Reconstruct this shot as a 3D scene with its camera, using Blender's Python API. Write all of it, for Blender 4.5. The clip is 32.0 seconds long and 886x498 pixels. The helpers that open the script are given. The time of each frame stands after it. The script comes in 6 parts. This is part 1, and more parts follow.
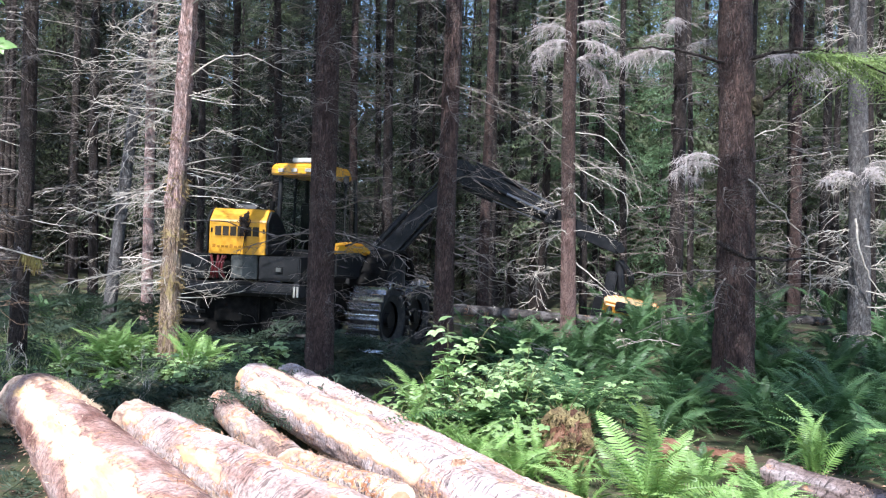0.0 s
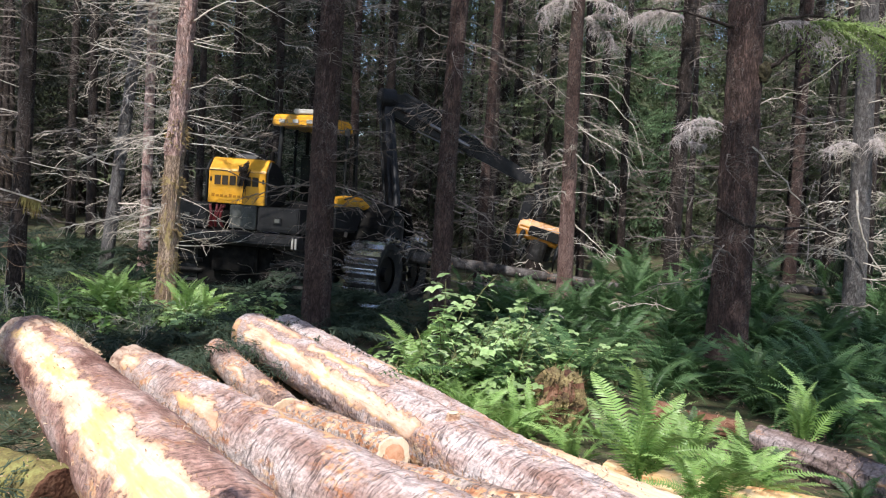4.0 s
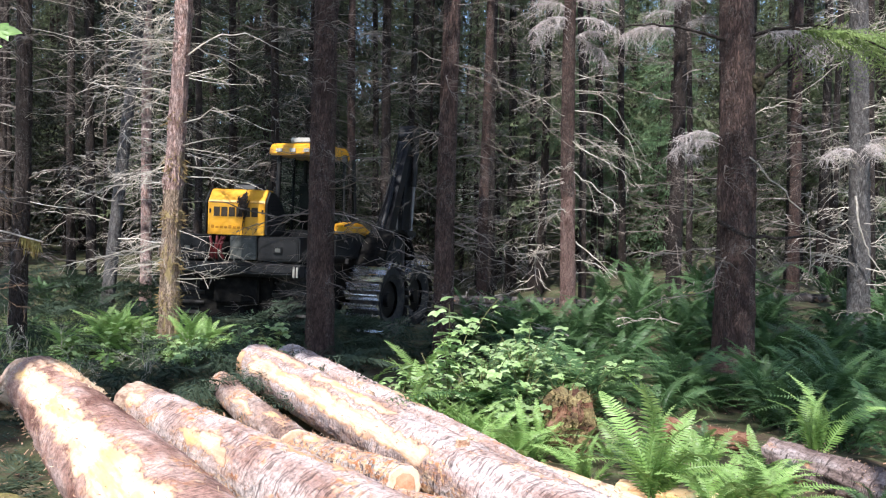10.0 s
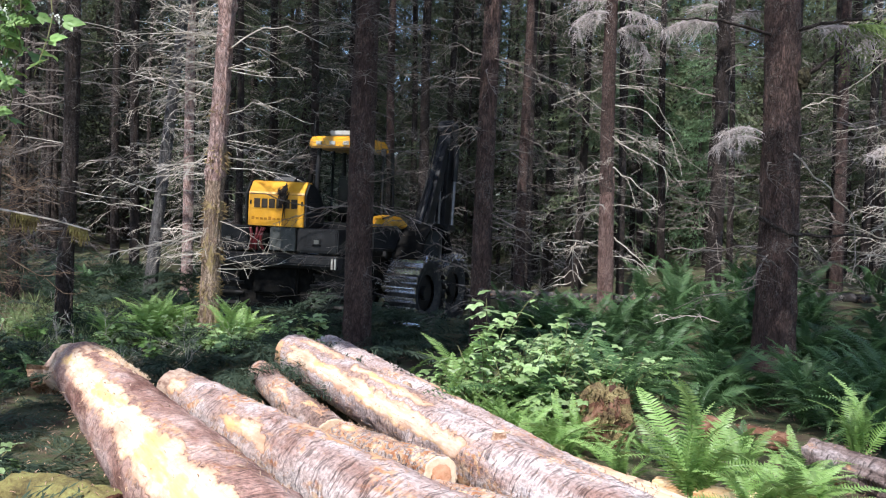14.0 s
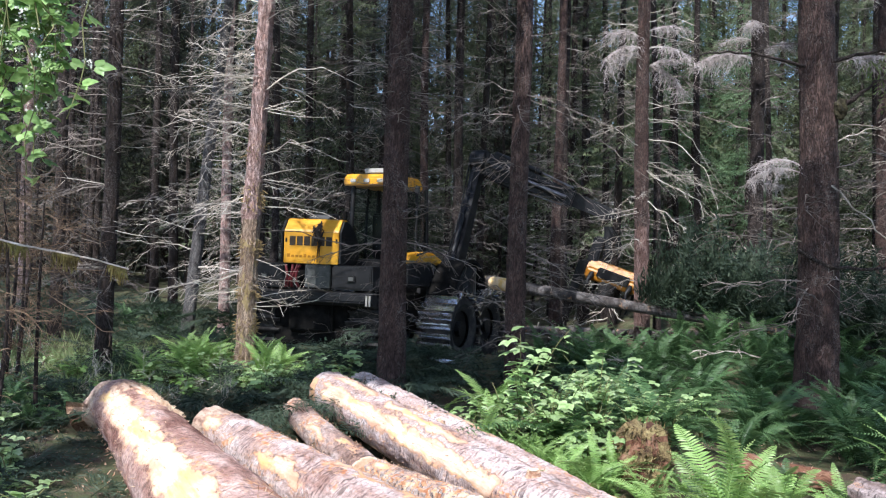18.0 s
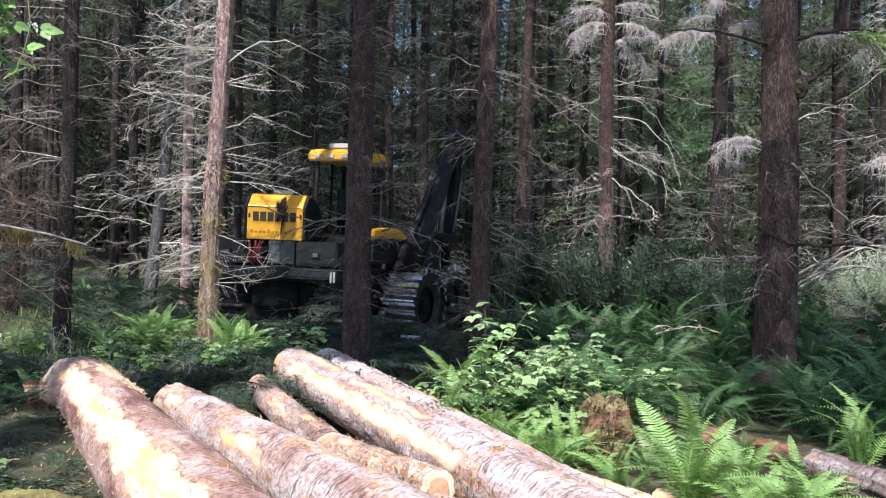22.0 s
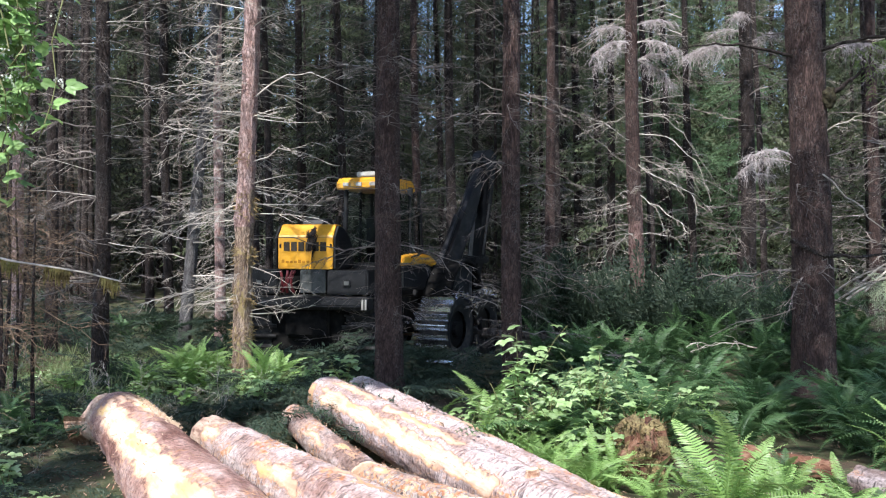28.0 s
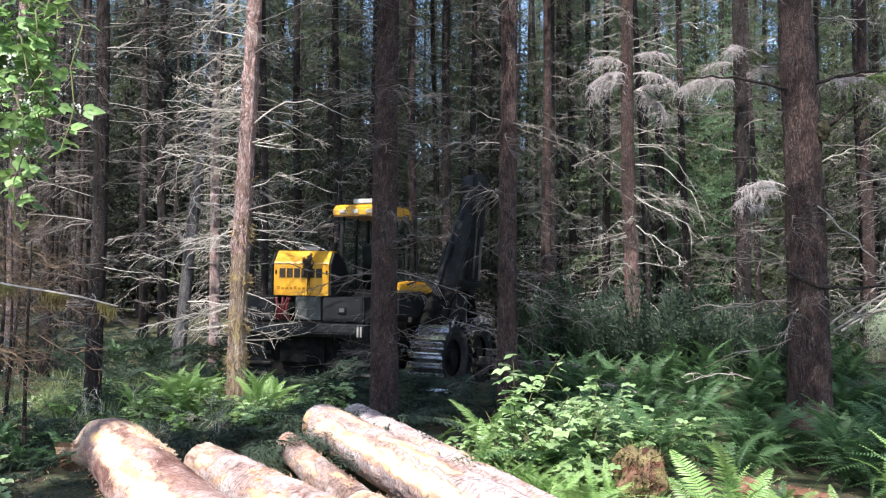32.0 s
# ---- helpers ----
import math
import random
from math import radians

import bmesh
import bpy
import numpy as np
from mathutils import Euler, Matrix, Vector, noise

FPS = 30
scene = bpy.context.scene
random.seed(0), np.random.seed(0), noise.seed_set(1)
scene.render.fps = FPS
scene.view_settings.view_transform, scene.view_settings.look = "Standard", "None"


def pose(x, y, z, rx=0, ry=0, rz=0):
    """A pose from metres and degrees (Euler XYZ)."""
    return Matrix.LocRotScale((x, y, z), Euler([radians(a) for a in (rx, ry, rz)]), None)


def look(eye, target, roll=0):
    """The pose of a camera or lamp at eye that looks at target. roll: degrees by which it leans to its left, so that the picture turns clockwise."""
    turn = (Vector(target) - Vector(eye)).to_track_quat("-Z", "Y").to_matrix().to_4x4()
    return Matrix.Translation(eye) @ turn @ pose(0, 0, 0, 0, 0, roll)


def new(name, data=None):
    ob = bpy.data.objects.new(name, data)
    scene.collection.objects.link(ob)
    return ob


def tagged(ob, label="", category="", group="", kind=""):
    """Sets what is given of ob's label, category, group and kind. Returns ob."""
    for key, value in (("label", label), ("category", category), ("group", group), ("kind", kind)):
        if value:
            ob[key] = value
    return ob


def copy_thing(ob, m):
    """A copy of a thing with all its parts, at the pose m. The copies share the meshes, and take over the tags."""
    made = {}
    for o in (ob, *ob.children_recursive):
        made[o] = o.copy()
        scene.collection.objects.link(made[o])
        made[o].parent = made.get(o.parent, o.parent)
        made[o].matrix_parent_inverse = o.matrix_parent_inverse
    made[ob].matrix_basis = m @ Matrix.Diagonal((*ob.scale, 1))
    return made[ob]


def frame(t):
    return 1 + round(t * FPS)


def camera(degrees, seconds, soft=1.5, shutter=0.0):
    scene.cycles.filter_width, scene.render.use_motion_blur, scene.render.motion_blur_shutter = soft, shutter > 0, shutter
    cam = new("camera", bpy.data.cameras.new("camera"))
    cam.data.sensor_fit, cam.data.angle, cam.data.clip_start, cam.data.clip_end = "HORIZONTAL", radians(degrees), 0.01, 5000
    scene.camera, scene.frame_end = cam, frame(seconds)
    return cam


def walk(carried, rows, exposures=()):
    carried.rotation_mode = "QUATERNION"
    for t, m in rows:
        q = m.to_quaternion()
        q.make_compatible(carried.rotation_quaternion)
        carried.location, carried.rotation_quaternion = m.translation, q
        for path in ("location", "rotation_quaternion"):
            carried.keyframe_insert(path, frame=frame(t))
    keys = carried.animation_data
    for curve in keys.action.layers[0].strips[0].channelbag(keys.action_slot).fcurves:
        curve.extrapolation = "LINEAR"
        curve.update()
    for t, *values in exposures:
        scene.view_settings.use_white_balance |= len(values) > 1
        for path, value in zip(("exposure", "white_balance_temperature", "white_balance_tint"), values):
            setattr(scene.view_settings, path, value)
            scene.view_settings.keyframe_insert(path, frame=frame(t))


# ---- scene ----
# The camera is held in the hand at one spot on the raised edge of a forest track, swaying a little.
EYE = (0.0, 0.0, 2.1)
cam = camera(56, 32.0, soft=1.2)


def aim(yaw, pitch, roll, *sway):
    return Matrix.Translation(Vector(EYE) + Vector(sway)) @ pose(0, 0, 0, 0, 0, yaw) @ pose(0, 0, 0, 90 + pitch) @ pose(0, 0, 0, 0, 0, roll)


# seconds, turn to the left, tilt up, lean (degrees), sway of the hand (metres)
TURNS = [
    (0, -0.471, 0.095, 2.261, 0.065, -0.009, -0.012),
    (0.5, -0.483, -0.854, 2.869, 0.052, -0.003, -0.014),
    (1, -0.749, -1.296, 3.001, 0.058, -0.004, -0.014),
    (1.5, -1.042, -1.450, 3.212, 0.053, 0.003, -0.018),
    (2, -1.045, -1.494, 3.641, 0.053, -0.004, -0.024),
    (2.5, -0.986, -1.704, 4.161, 0.038, -0.005, -0.026),
    (3, -0.915, -2.353, 4.524, 0.020, -0.010, -0.021),
    (3.5, -0.541, -2.895, 4.588, 0.012, 0.008, -0.026),
    (4, -0.825, -2.819, 4.276, 0.038, 0.000, -0.019),
    (4.5, -1.218, -2.884, 4.114, 0.057, 0.001, -0.019),
    (6.5, -1.708, -2.741, 3.734, 0.076, 0.006, -0.020),
    (7, -1.522, -2.076, 2.955, 0.076, 0.003, -0.012),
    (7.5, -1.271, -1.730, 2.278, 0.081, 0.009, -0.000),
    (8, -1.112, -1.767, 2.118, 0.074, 0.006, 0.000),
    (8.5, -1.367, -1.745, 1.960, 0.066, 0.017, -0.013),
    (9, -1.801, -1.490, 1.907, 0.067, 0.033, 0.001),
    (9.5, -1.466, -1.420, 1.877, 0.042, 0.034, 0.002),
    (10, -0.698, -1.375, 1.960, 0.027, 0.022, 0.007),
    (10.5, -0.208, -1.134, 2.154, 0.022, 0.023, -0.006),
    (11, 0.032, -1.092, 2.583, 0.003, 0.014, 0.004),
    (11.5, 0.396, -0.847, 2.760, -0.019, 0.002, 0.008),
    (12, 0.872, -0.671, 2.600, -0.021, 0.009, 0.001),
    (12.5, 0.963, -0.611, 2.441, -0.018, 0.005, -0.004),
    (13, 0.766, -0.841, 2.497, -0.000, 0.000, 0.000),
    (13.5, 0.465, -1.133, 2.707, 0.015, -0.006, -0.003),
    (14, 1.775, -1.866, 2.672, 0.007, -0.003, -0.003),
    (14.5, 3.545, -1.405, 1.955, 0.010, -0.001, -0.001),
    (15, 4.225, 0.413, 1.562, 0.034, -0.014, 0.005),
    (15.5, 4.646, 0.696, 1.726, 0.035, -0.013, 0.010),
    (17.5, 4.836, 0.642, 2.203, 0.036, -0.010, -0.002),
    (18, 4.306, 0.516, 2.172, 0.033, -0.006, -0.003),
    (18.5, 4.167, 0.367, 2.026, 0.058, -0.010, -0.003),
    (19, 3.941, 0.520, 1.865, 0.058, -0.003, -0.006),
    (19.5, 3.402, 0.536, 1.806, 0.057, -0.008, 0.002),
    (20, 3.132, 0.407, 1.713, 0.057, -0.003, 0.001),
    (20.5, 3.258, 0.265, 1.714, 0.053, 0.005, -0.005),
    (21, 3.135, 0.036, 1.894, 0.047, 0.001, -0.008),
    (21.5, 2.269, -0.584, 2.408, 0.037, 0.011, -0.005),
    (22, 1.865, -1.010, 2.278, 0.037, 0.026, -0.009),
    (22.5, 2.346, -1.292, 1.925, 0.052, 0.023, -0.016),
    (23, 3.108, -1.098, 1.694, 0.046, 0.019, -0.006),
    (23.5, 3.735, -0.386, 1.503, 0.045, 0.010, -0.002),
    (24, 3.937, -0.070, 1.520, 0.032, 0.009, 0.003),
    (24.5, 3.938, 0.133, 1.395, 0.028, 0.002, 0.010),
    (25, 3.970, 0.432, 1.354, 0.033, 0.000, 0.011),
    (25.5, 4.186, 0.774, 1.157, 0.043, -0.003, -0.000),
    (27.5, 4.343, 0.181, 0.401, 0.057, 0.003, 0.017),
    (28, 4.048, 0.527, 0.275, 0.065, 0.004, 0.014),
    (28.5, 3.957, 1.128, 0.265, 0.048, -0.001, 0.008),
    (29, 3.878, 1.894, 0.249, 0.038, -0.007, 0.016),
    (29.5, 4.133, 2.347, 0.209, 0.041, -0.010, 0.030),
    (30, 4.387, 2.792, 0.298, 0.051, -0.021, 0.025),
    (30.5, 4.426, 2.934, 0.473, 0.037, -0.016, 0.020),
    (31, 4.240, 2.785, 0.511, 0.041, -0.012, 0.021),
    (31.5, 4.089, 2.811, 0.581, 0.033, -0.015, 0.029),
    (32, 3.654, 2.446, 0.826, 0.027, -0.005, 0.013),
]
EXPOSURES = [
    (0.0, 1.4, 5770, 10),
    (0.4, 1.35, 5820, 10),
    (1.0, 0.8, 6020, 10),
    (2.0, 0.85, 6170, 10),
    (3.0, 0.95, 6170, 10),
    (4.0, 0.85, 6370, 10),
    (7.0, 0.8, 6770, 10),
    (8.0, 0.75, 6770, 10),
    (9.0, 1.05, 6420, 10),
    (10.0, 1.15, 6170, 10),
    (11.0, 1.12, 5970, 10),
    (12.0, 1.2, 5770, 10),
    (13.0, 1.3, 5770, 10),
    (14.0, 0.9, 6070, 10),
    (15.0, 0.75, 6470, 10),
    (18.0, 1.03, 5970, 10),
    (21.0, 1.05, 5920, 10),
    (23.0, 1.12, 6070, 10),
    (25.0, 1.12, 6070, 10),
    (28.0, 1.1, 6020, 10),
    (29.0, 1.12, 6170, 10),
    (30.0, 1.25, 6200, 10),
    (31.0, 1.3, 6150, 10),
    (32.0, 1.3, 6150, 10),
]
walk(cam, [(t, aim(*row)) for t, *row in TURNS], EXPOSURES)

# ---- light: high sun from behind the camera, summer sky ----
SUN_EL, SUN_AZ = 54.0, 17.0
world = bpy.data.worlds.new("world")
scene.world = world
world.use_nodes = True
wn = world.node_tree
sky = wn.nodes.new("ShaderNodeTexSky")
sky.sky_type, sky.sun_disc = "NISHITA", False
sky.sun_elevation, sky.sun_rotation = radians(SUN_EL), radians(180 + SUN_AZ)
wn.nodes["Background"].inputs["Strength"].default_value = 0.15
wn.links.new(sky.outputs[0], wn.nodes["Background"].inputs["Color"])
sun_data = bpy.data.lights.new("sun", "SUN")
sun_data.energy, sun_data.angle, sun_data.color = 3.9, radians(0.53), (1.0, 0.955, 0.905)
sun = new("sun", sun_data)
e, a = radians(SUN_EL), radians(SUN_AZ)
sun.matrix_world = look((-30 * math.sin(a) * math.cos(e), -30 * math.cos(a) * math.cos(e), 30 * math.sin(e)), (0, 0, 0))

# ---- materials ----
def material(name, colors, scale=(1, 1, 1), fine=30.0, rough=0.8, bump=0.3, metal=0.0, random_value=0.0, stops=None, detail=6.0, see_through=0.0, spec=0.3, coat=0.0, bump_dist=0.01):
    """Blend of colours by stretched noise at two scales, with fine relief. random_value: how far whole objects differ in brightness."""
    m = bpy.data.materials.new(name)
    m.use_nodes = True
    t = m.node_tree
    b = t.nodes["Principled BSDF"]
    co = t.nodes.new("ShaderNodeTexCoord")
    mp = t.nodes.new("ShaderNodeMapping")
    mp.inputs["Scale"].default_value = scale
    t.links.new(co.outputs["Object"], mp.inputs[0])
    big, small = t.nodes.new("ShaderNodeTexNoise"), t.nodes.new("ShaderNodeTexNoise")
    big.inputs["Scale"].default_value, big.inputs["Detail"].default_value, big.inputs["Roughness"].default_value = 1.0, detail, 0.62
    small.inputs["Scale"].default_value, small.inputs["Detail"].default_value = fine, 3.0
    t.links.new(mp.outputs[0], big.inputs["Vector"])
    t.links.new(mp.outputs[0], small.inputs["Vector"])
    mix = t.nodes.new("ShaderNodeMath")
    mix.operation = "MULTIPLY_ADD"
    t.links.new(small.outputs["Fac"], mix.inputs[0])
    mix.inputs[1].default_value = 0.35
    t.links.new(big.outputs["Fac"], mix.inputs[2])
    ramp = t.nodes.new("ShaderNodeValToRGB")
    n = len(colors)
    stops = stops or [0.5 + 0.36 * (k / max(1, n - 1)) for k in range(n)]
    while len(ramp.color_ramp.elements) < n:
        ramp.color_ramp.elements.new(0.5)
    for el, c, s in zip(ramp.color_ramp.elements, colors, stops):
        el.position, el.color = s, (*c, 1)
    t.links.new(mix.outputs[0], ramp.inputs[0])
    out = ramp.outputs[0]
    if random_value:
        info, mr, hsv = t.nodes.new("ShaderNodeObjectInfo"), t.nodes.new("ShaderNodeMapRange"), t.nodes.new("ShaderNodeHueSaturation")
        mr.inputs["To Min"].default_value, mr.inputs["To Max"].default_value = 1 - random_value, 1 + random_value
        t.links.new(info.outputs["Random"], mr.inputs["Value"])
        t.links.new(mr.outputs[0], hsv.inputs["Value"])
        t.links.new(out, hsv.inputs["Color"])
        out = hsv.outputs[0]
    t.links.new(out, b.inputs["Base Color"])
    b.inputs["Roughness"].default_value, b.inputs["Metallic"].default_value = rough, metal
    b.inputs["Specular IOR Level"].default_value = spec
    b.inputs["Coat Weight"].default_value = coat
    if bump:
        bp = t.nodes.new("ShaderNodeBump")
        bp.inputs["Strength"].default_value, bp.inputs["Distance"].default_value = bump, bump_dist
        t.links.new(mix.outputs[0], bp.inputs["Height"])
        t.links.new(bp.outputs[0], b.inputs["Normal"])
    if see_through:
        tr, ms = t.nodes.new("ShaderNodeBsdfTranslucent"), t.nodes.new("ShaderNodeMixShader")
        t.links.new(out, tr.inputs["Color"])
        ms.inputs[0].default_value = see_through
        t.links.new(b.outputs[0], ms.inputs[1])
        t.links.new(tr.outputs[0], ms.inputs[2])
        t.links.new(ms.outputs[0], t.nodes["Material Output"].inputs["Surface"])
    return m


def bark_material(name, crack, plate, light, scale=1.0, moss=0.0, random_value=0.15, lichen=0.0):
    """Furrowed bark: long plates split by dark cracks, flaky at small scale, with patches of moss."""
    m = material(name, [plate, light], (7 * scale, 7 * scale, 4 * scale), 5, 0.95, 0, random_value=random_value, stops=[0.5, 0.85])
    t = m.node_tree
    b = t.nodes["Principled BSDF"]
    base = b.inputs["Base Color"].links[0].from_socket
    co = t.nodes.new("ShaderNodeTexCoord")

    def stretched(kind, s, size):
        mp, nd = t.nodes.new("ShaderNodeMapping"), t.nodes.new(kind)
        mp.inputs["Scale"].default_value = s
        t.links.new(co.outputs["Object"], mp.inputs[0])
        nd.inputs["Scale"].default_value = size
        warp, add = t.nodes.new("ShaderNodeTexNoise"), t.nodes.new("ShaderNodeVectorMath")
        warp.inputs["Scale"].default_value = 4.0
        warp.inputs["Detail"].default_value = 4.0
        add.operation = "MULTIPLY_ADD"
        add.inputs[1].default_value = (1.0, 1.0, 1.0)
        t.links.new(mp.outputs[0], warp.inputs["Vector"])
        t.links.new(warp.outputs["Color"], add.inputs[0])
        t.links.new(mp.outputs[0], add.inputs[2])
        t.links.new(add.outputs[0], nd.inputs["Vector"])
        return nd

    cells = stretched("ShaderNodeTexVoronoi", (1, 1, 0.17), 17 * scale)
    cells.feature = "DISTANCE_TO_EDGE"
    ramp = t.nodes.new("ShaderNodeValToRGB")
    ramp.color_ramp.elements[0].position, ramp.color_ramp.elements[0].color = 0.0, (0.25, 0.25, 0.25, 1)
    ramp.color_ramp.elements[1].position, ramp.color_ramp.elements[1].color = 0.17, (1, 1, 1, 1)
    t.links.new(cells.outputs["Distance"], ramp.inputs[0])
    mix = t.nodes.new("ShaderNodeMixRGB")
    mix.inputs[1].default_value = (*crack, 1)
    t.links.new(ramp.outputs[0], mix.inputs[0])
    t.links.new(base, mix.inputs[2])
    out = mix.outputs[0]
    if lichen:
        patch, dots, both = stretched("ShaderNodeTexNoise", (1, 1, 0.6), 3.0), stretched("ShaderNodeTexNoise", (1, 1, 0.7), 34), t.nodes.new("ShaderNodeMath")
        patch.inputs["Detail"].default_value, dots.inputs["Detail"].default_value = 4, 5
        both.operation = "MULTIPLY"
        spots = []
        for nd, lo, hi in ((patch, 0.42, 0.6), (dots, 0.54, 0.6)):
            r = t.nodes.new("ShaderNodeValToRGB")
            r.color_ramp.elements[0].position, r.color_ramp.elements[1].position = lo, hi
            t.links.new(nd.outputs["Fac"], r.inputs[0])
            spots.append(r.outputs[0])
        t.links.new(spots[0], both.inputs[0])
        t.links.new(spots[1], both.inputs[1])
        scale_it, ml = t.nodes.new("ShaderNodeMath"), t.nodes.new("ShaderNodeMixRGB")
        scale_it.operation = "MULTIPLY"
        t.links.new(both.outputs[0], scale_it.inputs[0])
        scale_it.inputs[1].default_value = lichen
        t.links.new(scale_it.outputs[0], ml.inputs[0])
        t.links.new(out, ml.inputs[1])
        ml.inputs[2].default_value = (0.3, 0.27, 0.25, 1)
        out = ml.outputs[0]
    flakes = stretched("ShaderNodeTexNoise", (1, 1, 0.45), 40 * scale)
    flakes.inputs["Detail"].default_value = 4
    if moss:
        nz = stretched("ShaderNodeTexNoise", (1, 1, 0.5), 5)
        nz.inputs["Detail"].default_value = 6
        edge = t.nodes.new("ShaderNodeValToRGB")
        edge.color_ramp.elements[0].position, edge.color_ramp.elements[1].position = 0.62 - 0.25 * moss, 0.7 - 0.25 * moss
        t.links.new(nz.outputs["Fac"], edge.inputs[0])
        mm = t.nodes.new("ShaderNodeMixRGB")
        mm.inputs[2].default_value = (0.44, 0.33, 0.16, 1)
        t.links.new(edge.outputs[0], mm.inputs[0])
        t.links.new(out, mm.inputs[1])
        out = mm.outputs[0]
    t.links.new(out, b.inputs["Base Color"])
    total = t.nodes.new("ShaderNodeMath")
    total.operation = "MULTIPLY_ADD"
    t.links.new(flakes.outputs["Fac"], total.inputs[0])
    total.inputs[1].default_value = 0.55
    t.links.new(ramp.outputs[0], total.inputs[2])
    bp = t.nodes.new("ShaderNodeBump")
    bp.inputs["Strength"].default_value, bp.inputs["Distance"].default_value = 1.0, 0.02
    t.links.new(total.outputs[0], bp.inputs["Height"])
    t.links.new(bp.outputs[0], b.inputs["Normal"])
    return m


# dark and rust bark are darkened further to carry the canopy's shade
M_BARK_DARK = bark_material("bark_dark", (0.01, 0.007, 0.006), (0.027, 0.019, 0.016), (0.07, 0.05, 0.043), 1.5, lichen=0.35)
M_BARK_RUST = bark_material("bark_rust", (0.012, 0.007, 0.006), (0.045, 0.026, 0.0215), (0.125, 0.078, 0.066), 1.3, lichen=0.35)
# red bark is paled, with the sun on the stem put into its colour
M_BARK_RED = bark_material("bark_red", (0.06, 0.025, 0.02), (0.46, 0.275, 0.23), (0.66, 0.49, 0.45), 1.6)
# lighter pinkish bark that paints sunlight on the lower part of a stem
M_BARK_SUNLIT = bark_material("bark_sunlit", (0.03, 0.016, 0.013), (0.15, 0.085, 0.07), (0.3, 0.2, 0.175), 1.5)
M_BARK_GREY = bark_material("bark_grey", (0.03, 0.026, 0.024), (0.1, 0.088, 0.084), (0.24, 0.222, 0.215), 1.6)
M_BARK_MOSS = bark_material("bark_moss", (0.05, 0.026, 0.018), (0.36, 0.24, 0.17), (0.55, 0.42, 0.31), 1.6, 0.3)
M_DEAD = material("dead_twig", [(0.24, 0.205, 0.165), (0.43, 0.378, 0.32), (0.6, 0.54, 0.47)], (6, 6, 6), 7, 0.9, 0, random_value=0.3)
M_DEAD_DARK = material("dead_twig_dark", [(0.075, 0.06, 0.051), (0.17, 0.14, 0.122), (0.3, 0.253, 0.222)], (5, 5, 5), 7, 0.9, 0, random_value=0.4)
M_DEAD_BROWN = material("dead_twig_brown", [(0.08, 0.05, 0.03), (0.17, 0.11, 0.07), (0.28, 0.2, 0.13)], (5, 5, 5), 7, 0.9, 0, random_value=0.3)
M_TUFT = material("dead_tuft", [(0.3, 0.25, 0.235), (0.46, 0.4, 0.38), (0.6, 0.55, 0.52)], (5, 5, 5), 7, 0.9, 0, random_value=0.15)
# needles in three tones, with shade, part light and full sun in the colour
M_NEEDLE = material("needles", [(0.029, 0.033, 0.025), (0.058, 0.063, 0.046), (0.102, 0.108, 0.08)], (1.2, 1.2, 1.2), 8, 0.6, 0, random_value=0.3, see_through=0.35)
M_NEEDLE_LIT = material("needles_lit", [(0.062, 0.08, 0.044), (0.125, 0.148, 0.078), (0.21, 0.24, 0.138)], (1.2, 1.2, 1.2), 8, 0.6, 0, random_value=0.3, see_through=0.45)
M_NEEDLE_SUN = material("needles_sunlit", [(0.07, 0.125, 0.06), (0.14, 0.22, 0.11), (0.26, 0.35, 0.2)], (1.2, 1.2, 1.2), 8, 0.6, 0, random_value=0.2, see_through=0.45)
# brighter yellow-green for one bough, with the sun on it put into the colour
M_BOUGH = material("needles_lit_yellow_green", [(0.13, 0.19, 0.06), (0.24, 0.32, 0.11), (0.36, 0.44, 0.18)], (1.2, 1.2, 1.2), 8, 0.6, 0, random_value=0.2, see_through=0.45)
# needles made very pale, so that sunlight is in the colour
M_SUNLIT_NEEDLE = material("needles_pale_sunlit", [(0.34, 0.4, 0.24), (0.48, 0.54, 0.36), (0.62, 0.66, 0.5)], (3, 3, 3), 8, 0.6, 0, random_value=0.2, see_through=0.35)
M_NEEDLE_SLASH = material("needles_cut", [(0.022, 0.037, 0.024), (0.045, 0.068, 0.042), (0.085, 0.11, 0.068)], (2, 2, 2), 8, 0.6, 0, random_value=0.2, see_through=0.25)
# one fern green twice: darker for shaded plants, brighter where sun is painted in
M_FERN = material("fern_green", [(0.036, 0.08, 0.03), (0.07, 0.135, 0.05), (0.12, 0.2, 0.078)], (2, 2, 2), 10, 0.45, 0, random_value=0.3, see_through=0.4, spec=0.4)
M_FERN_SUNLIT = material("fern_sunlit", [(0.125, 0.225, 0.05), (0.205, 0.335, 0.09), (0.31, 0.435, 0.155)], (2, 2, 2), 10, 0.42, 0, random_value=0.25, see_through=0.32, spec=0.4)
M_LEAF = material("bush_leaf", [(0.19, 0.3, 0.1), (0.33, 0.45, 0.2), (0.48, 0.57, 0.34)], (3, 3, 3), 9, 0.42, 0, random_value=0.25, see_through=0.35, spec=0.3)
M_MAPLE = material("vine_leaf", [(0.12, 0.22, 0.06), (0.22, 0.35, 0.11), (0.36, 0.5, 0.22)], (4, 4, 4), 9, 0.42, 0, random_value=0.35, see_through=0.36, spec=0.45)
M_GRASS = material("pale_grass", [(0.14, 0.2, 0.07), (0.26, 0.32, 0.14), (0.42, 0.42, 0.24)], (3, 3, 3), 12, 0.7, 0, see_through=0.35)
M_STEM = material("green_stem", [(0.1, 0.11, 0.04), (0.2, 0.19, 0.08)], (5, 5, 5), 9, 0.7, 0)
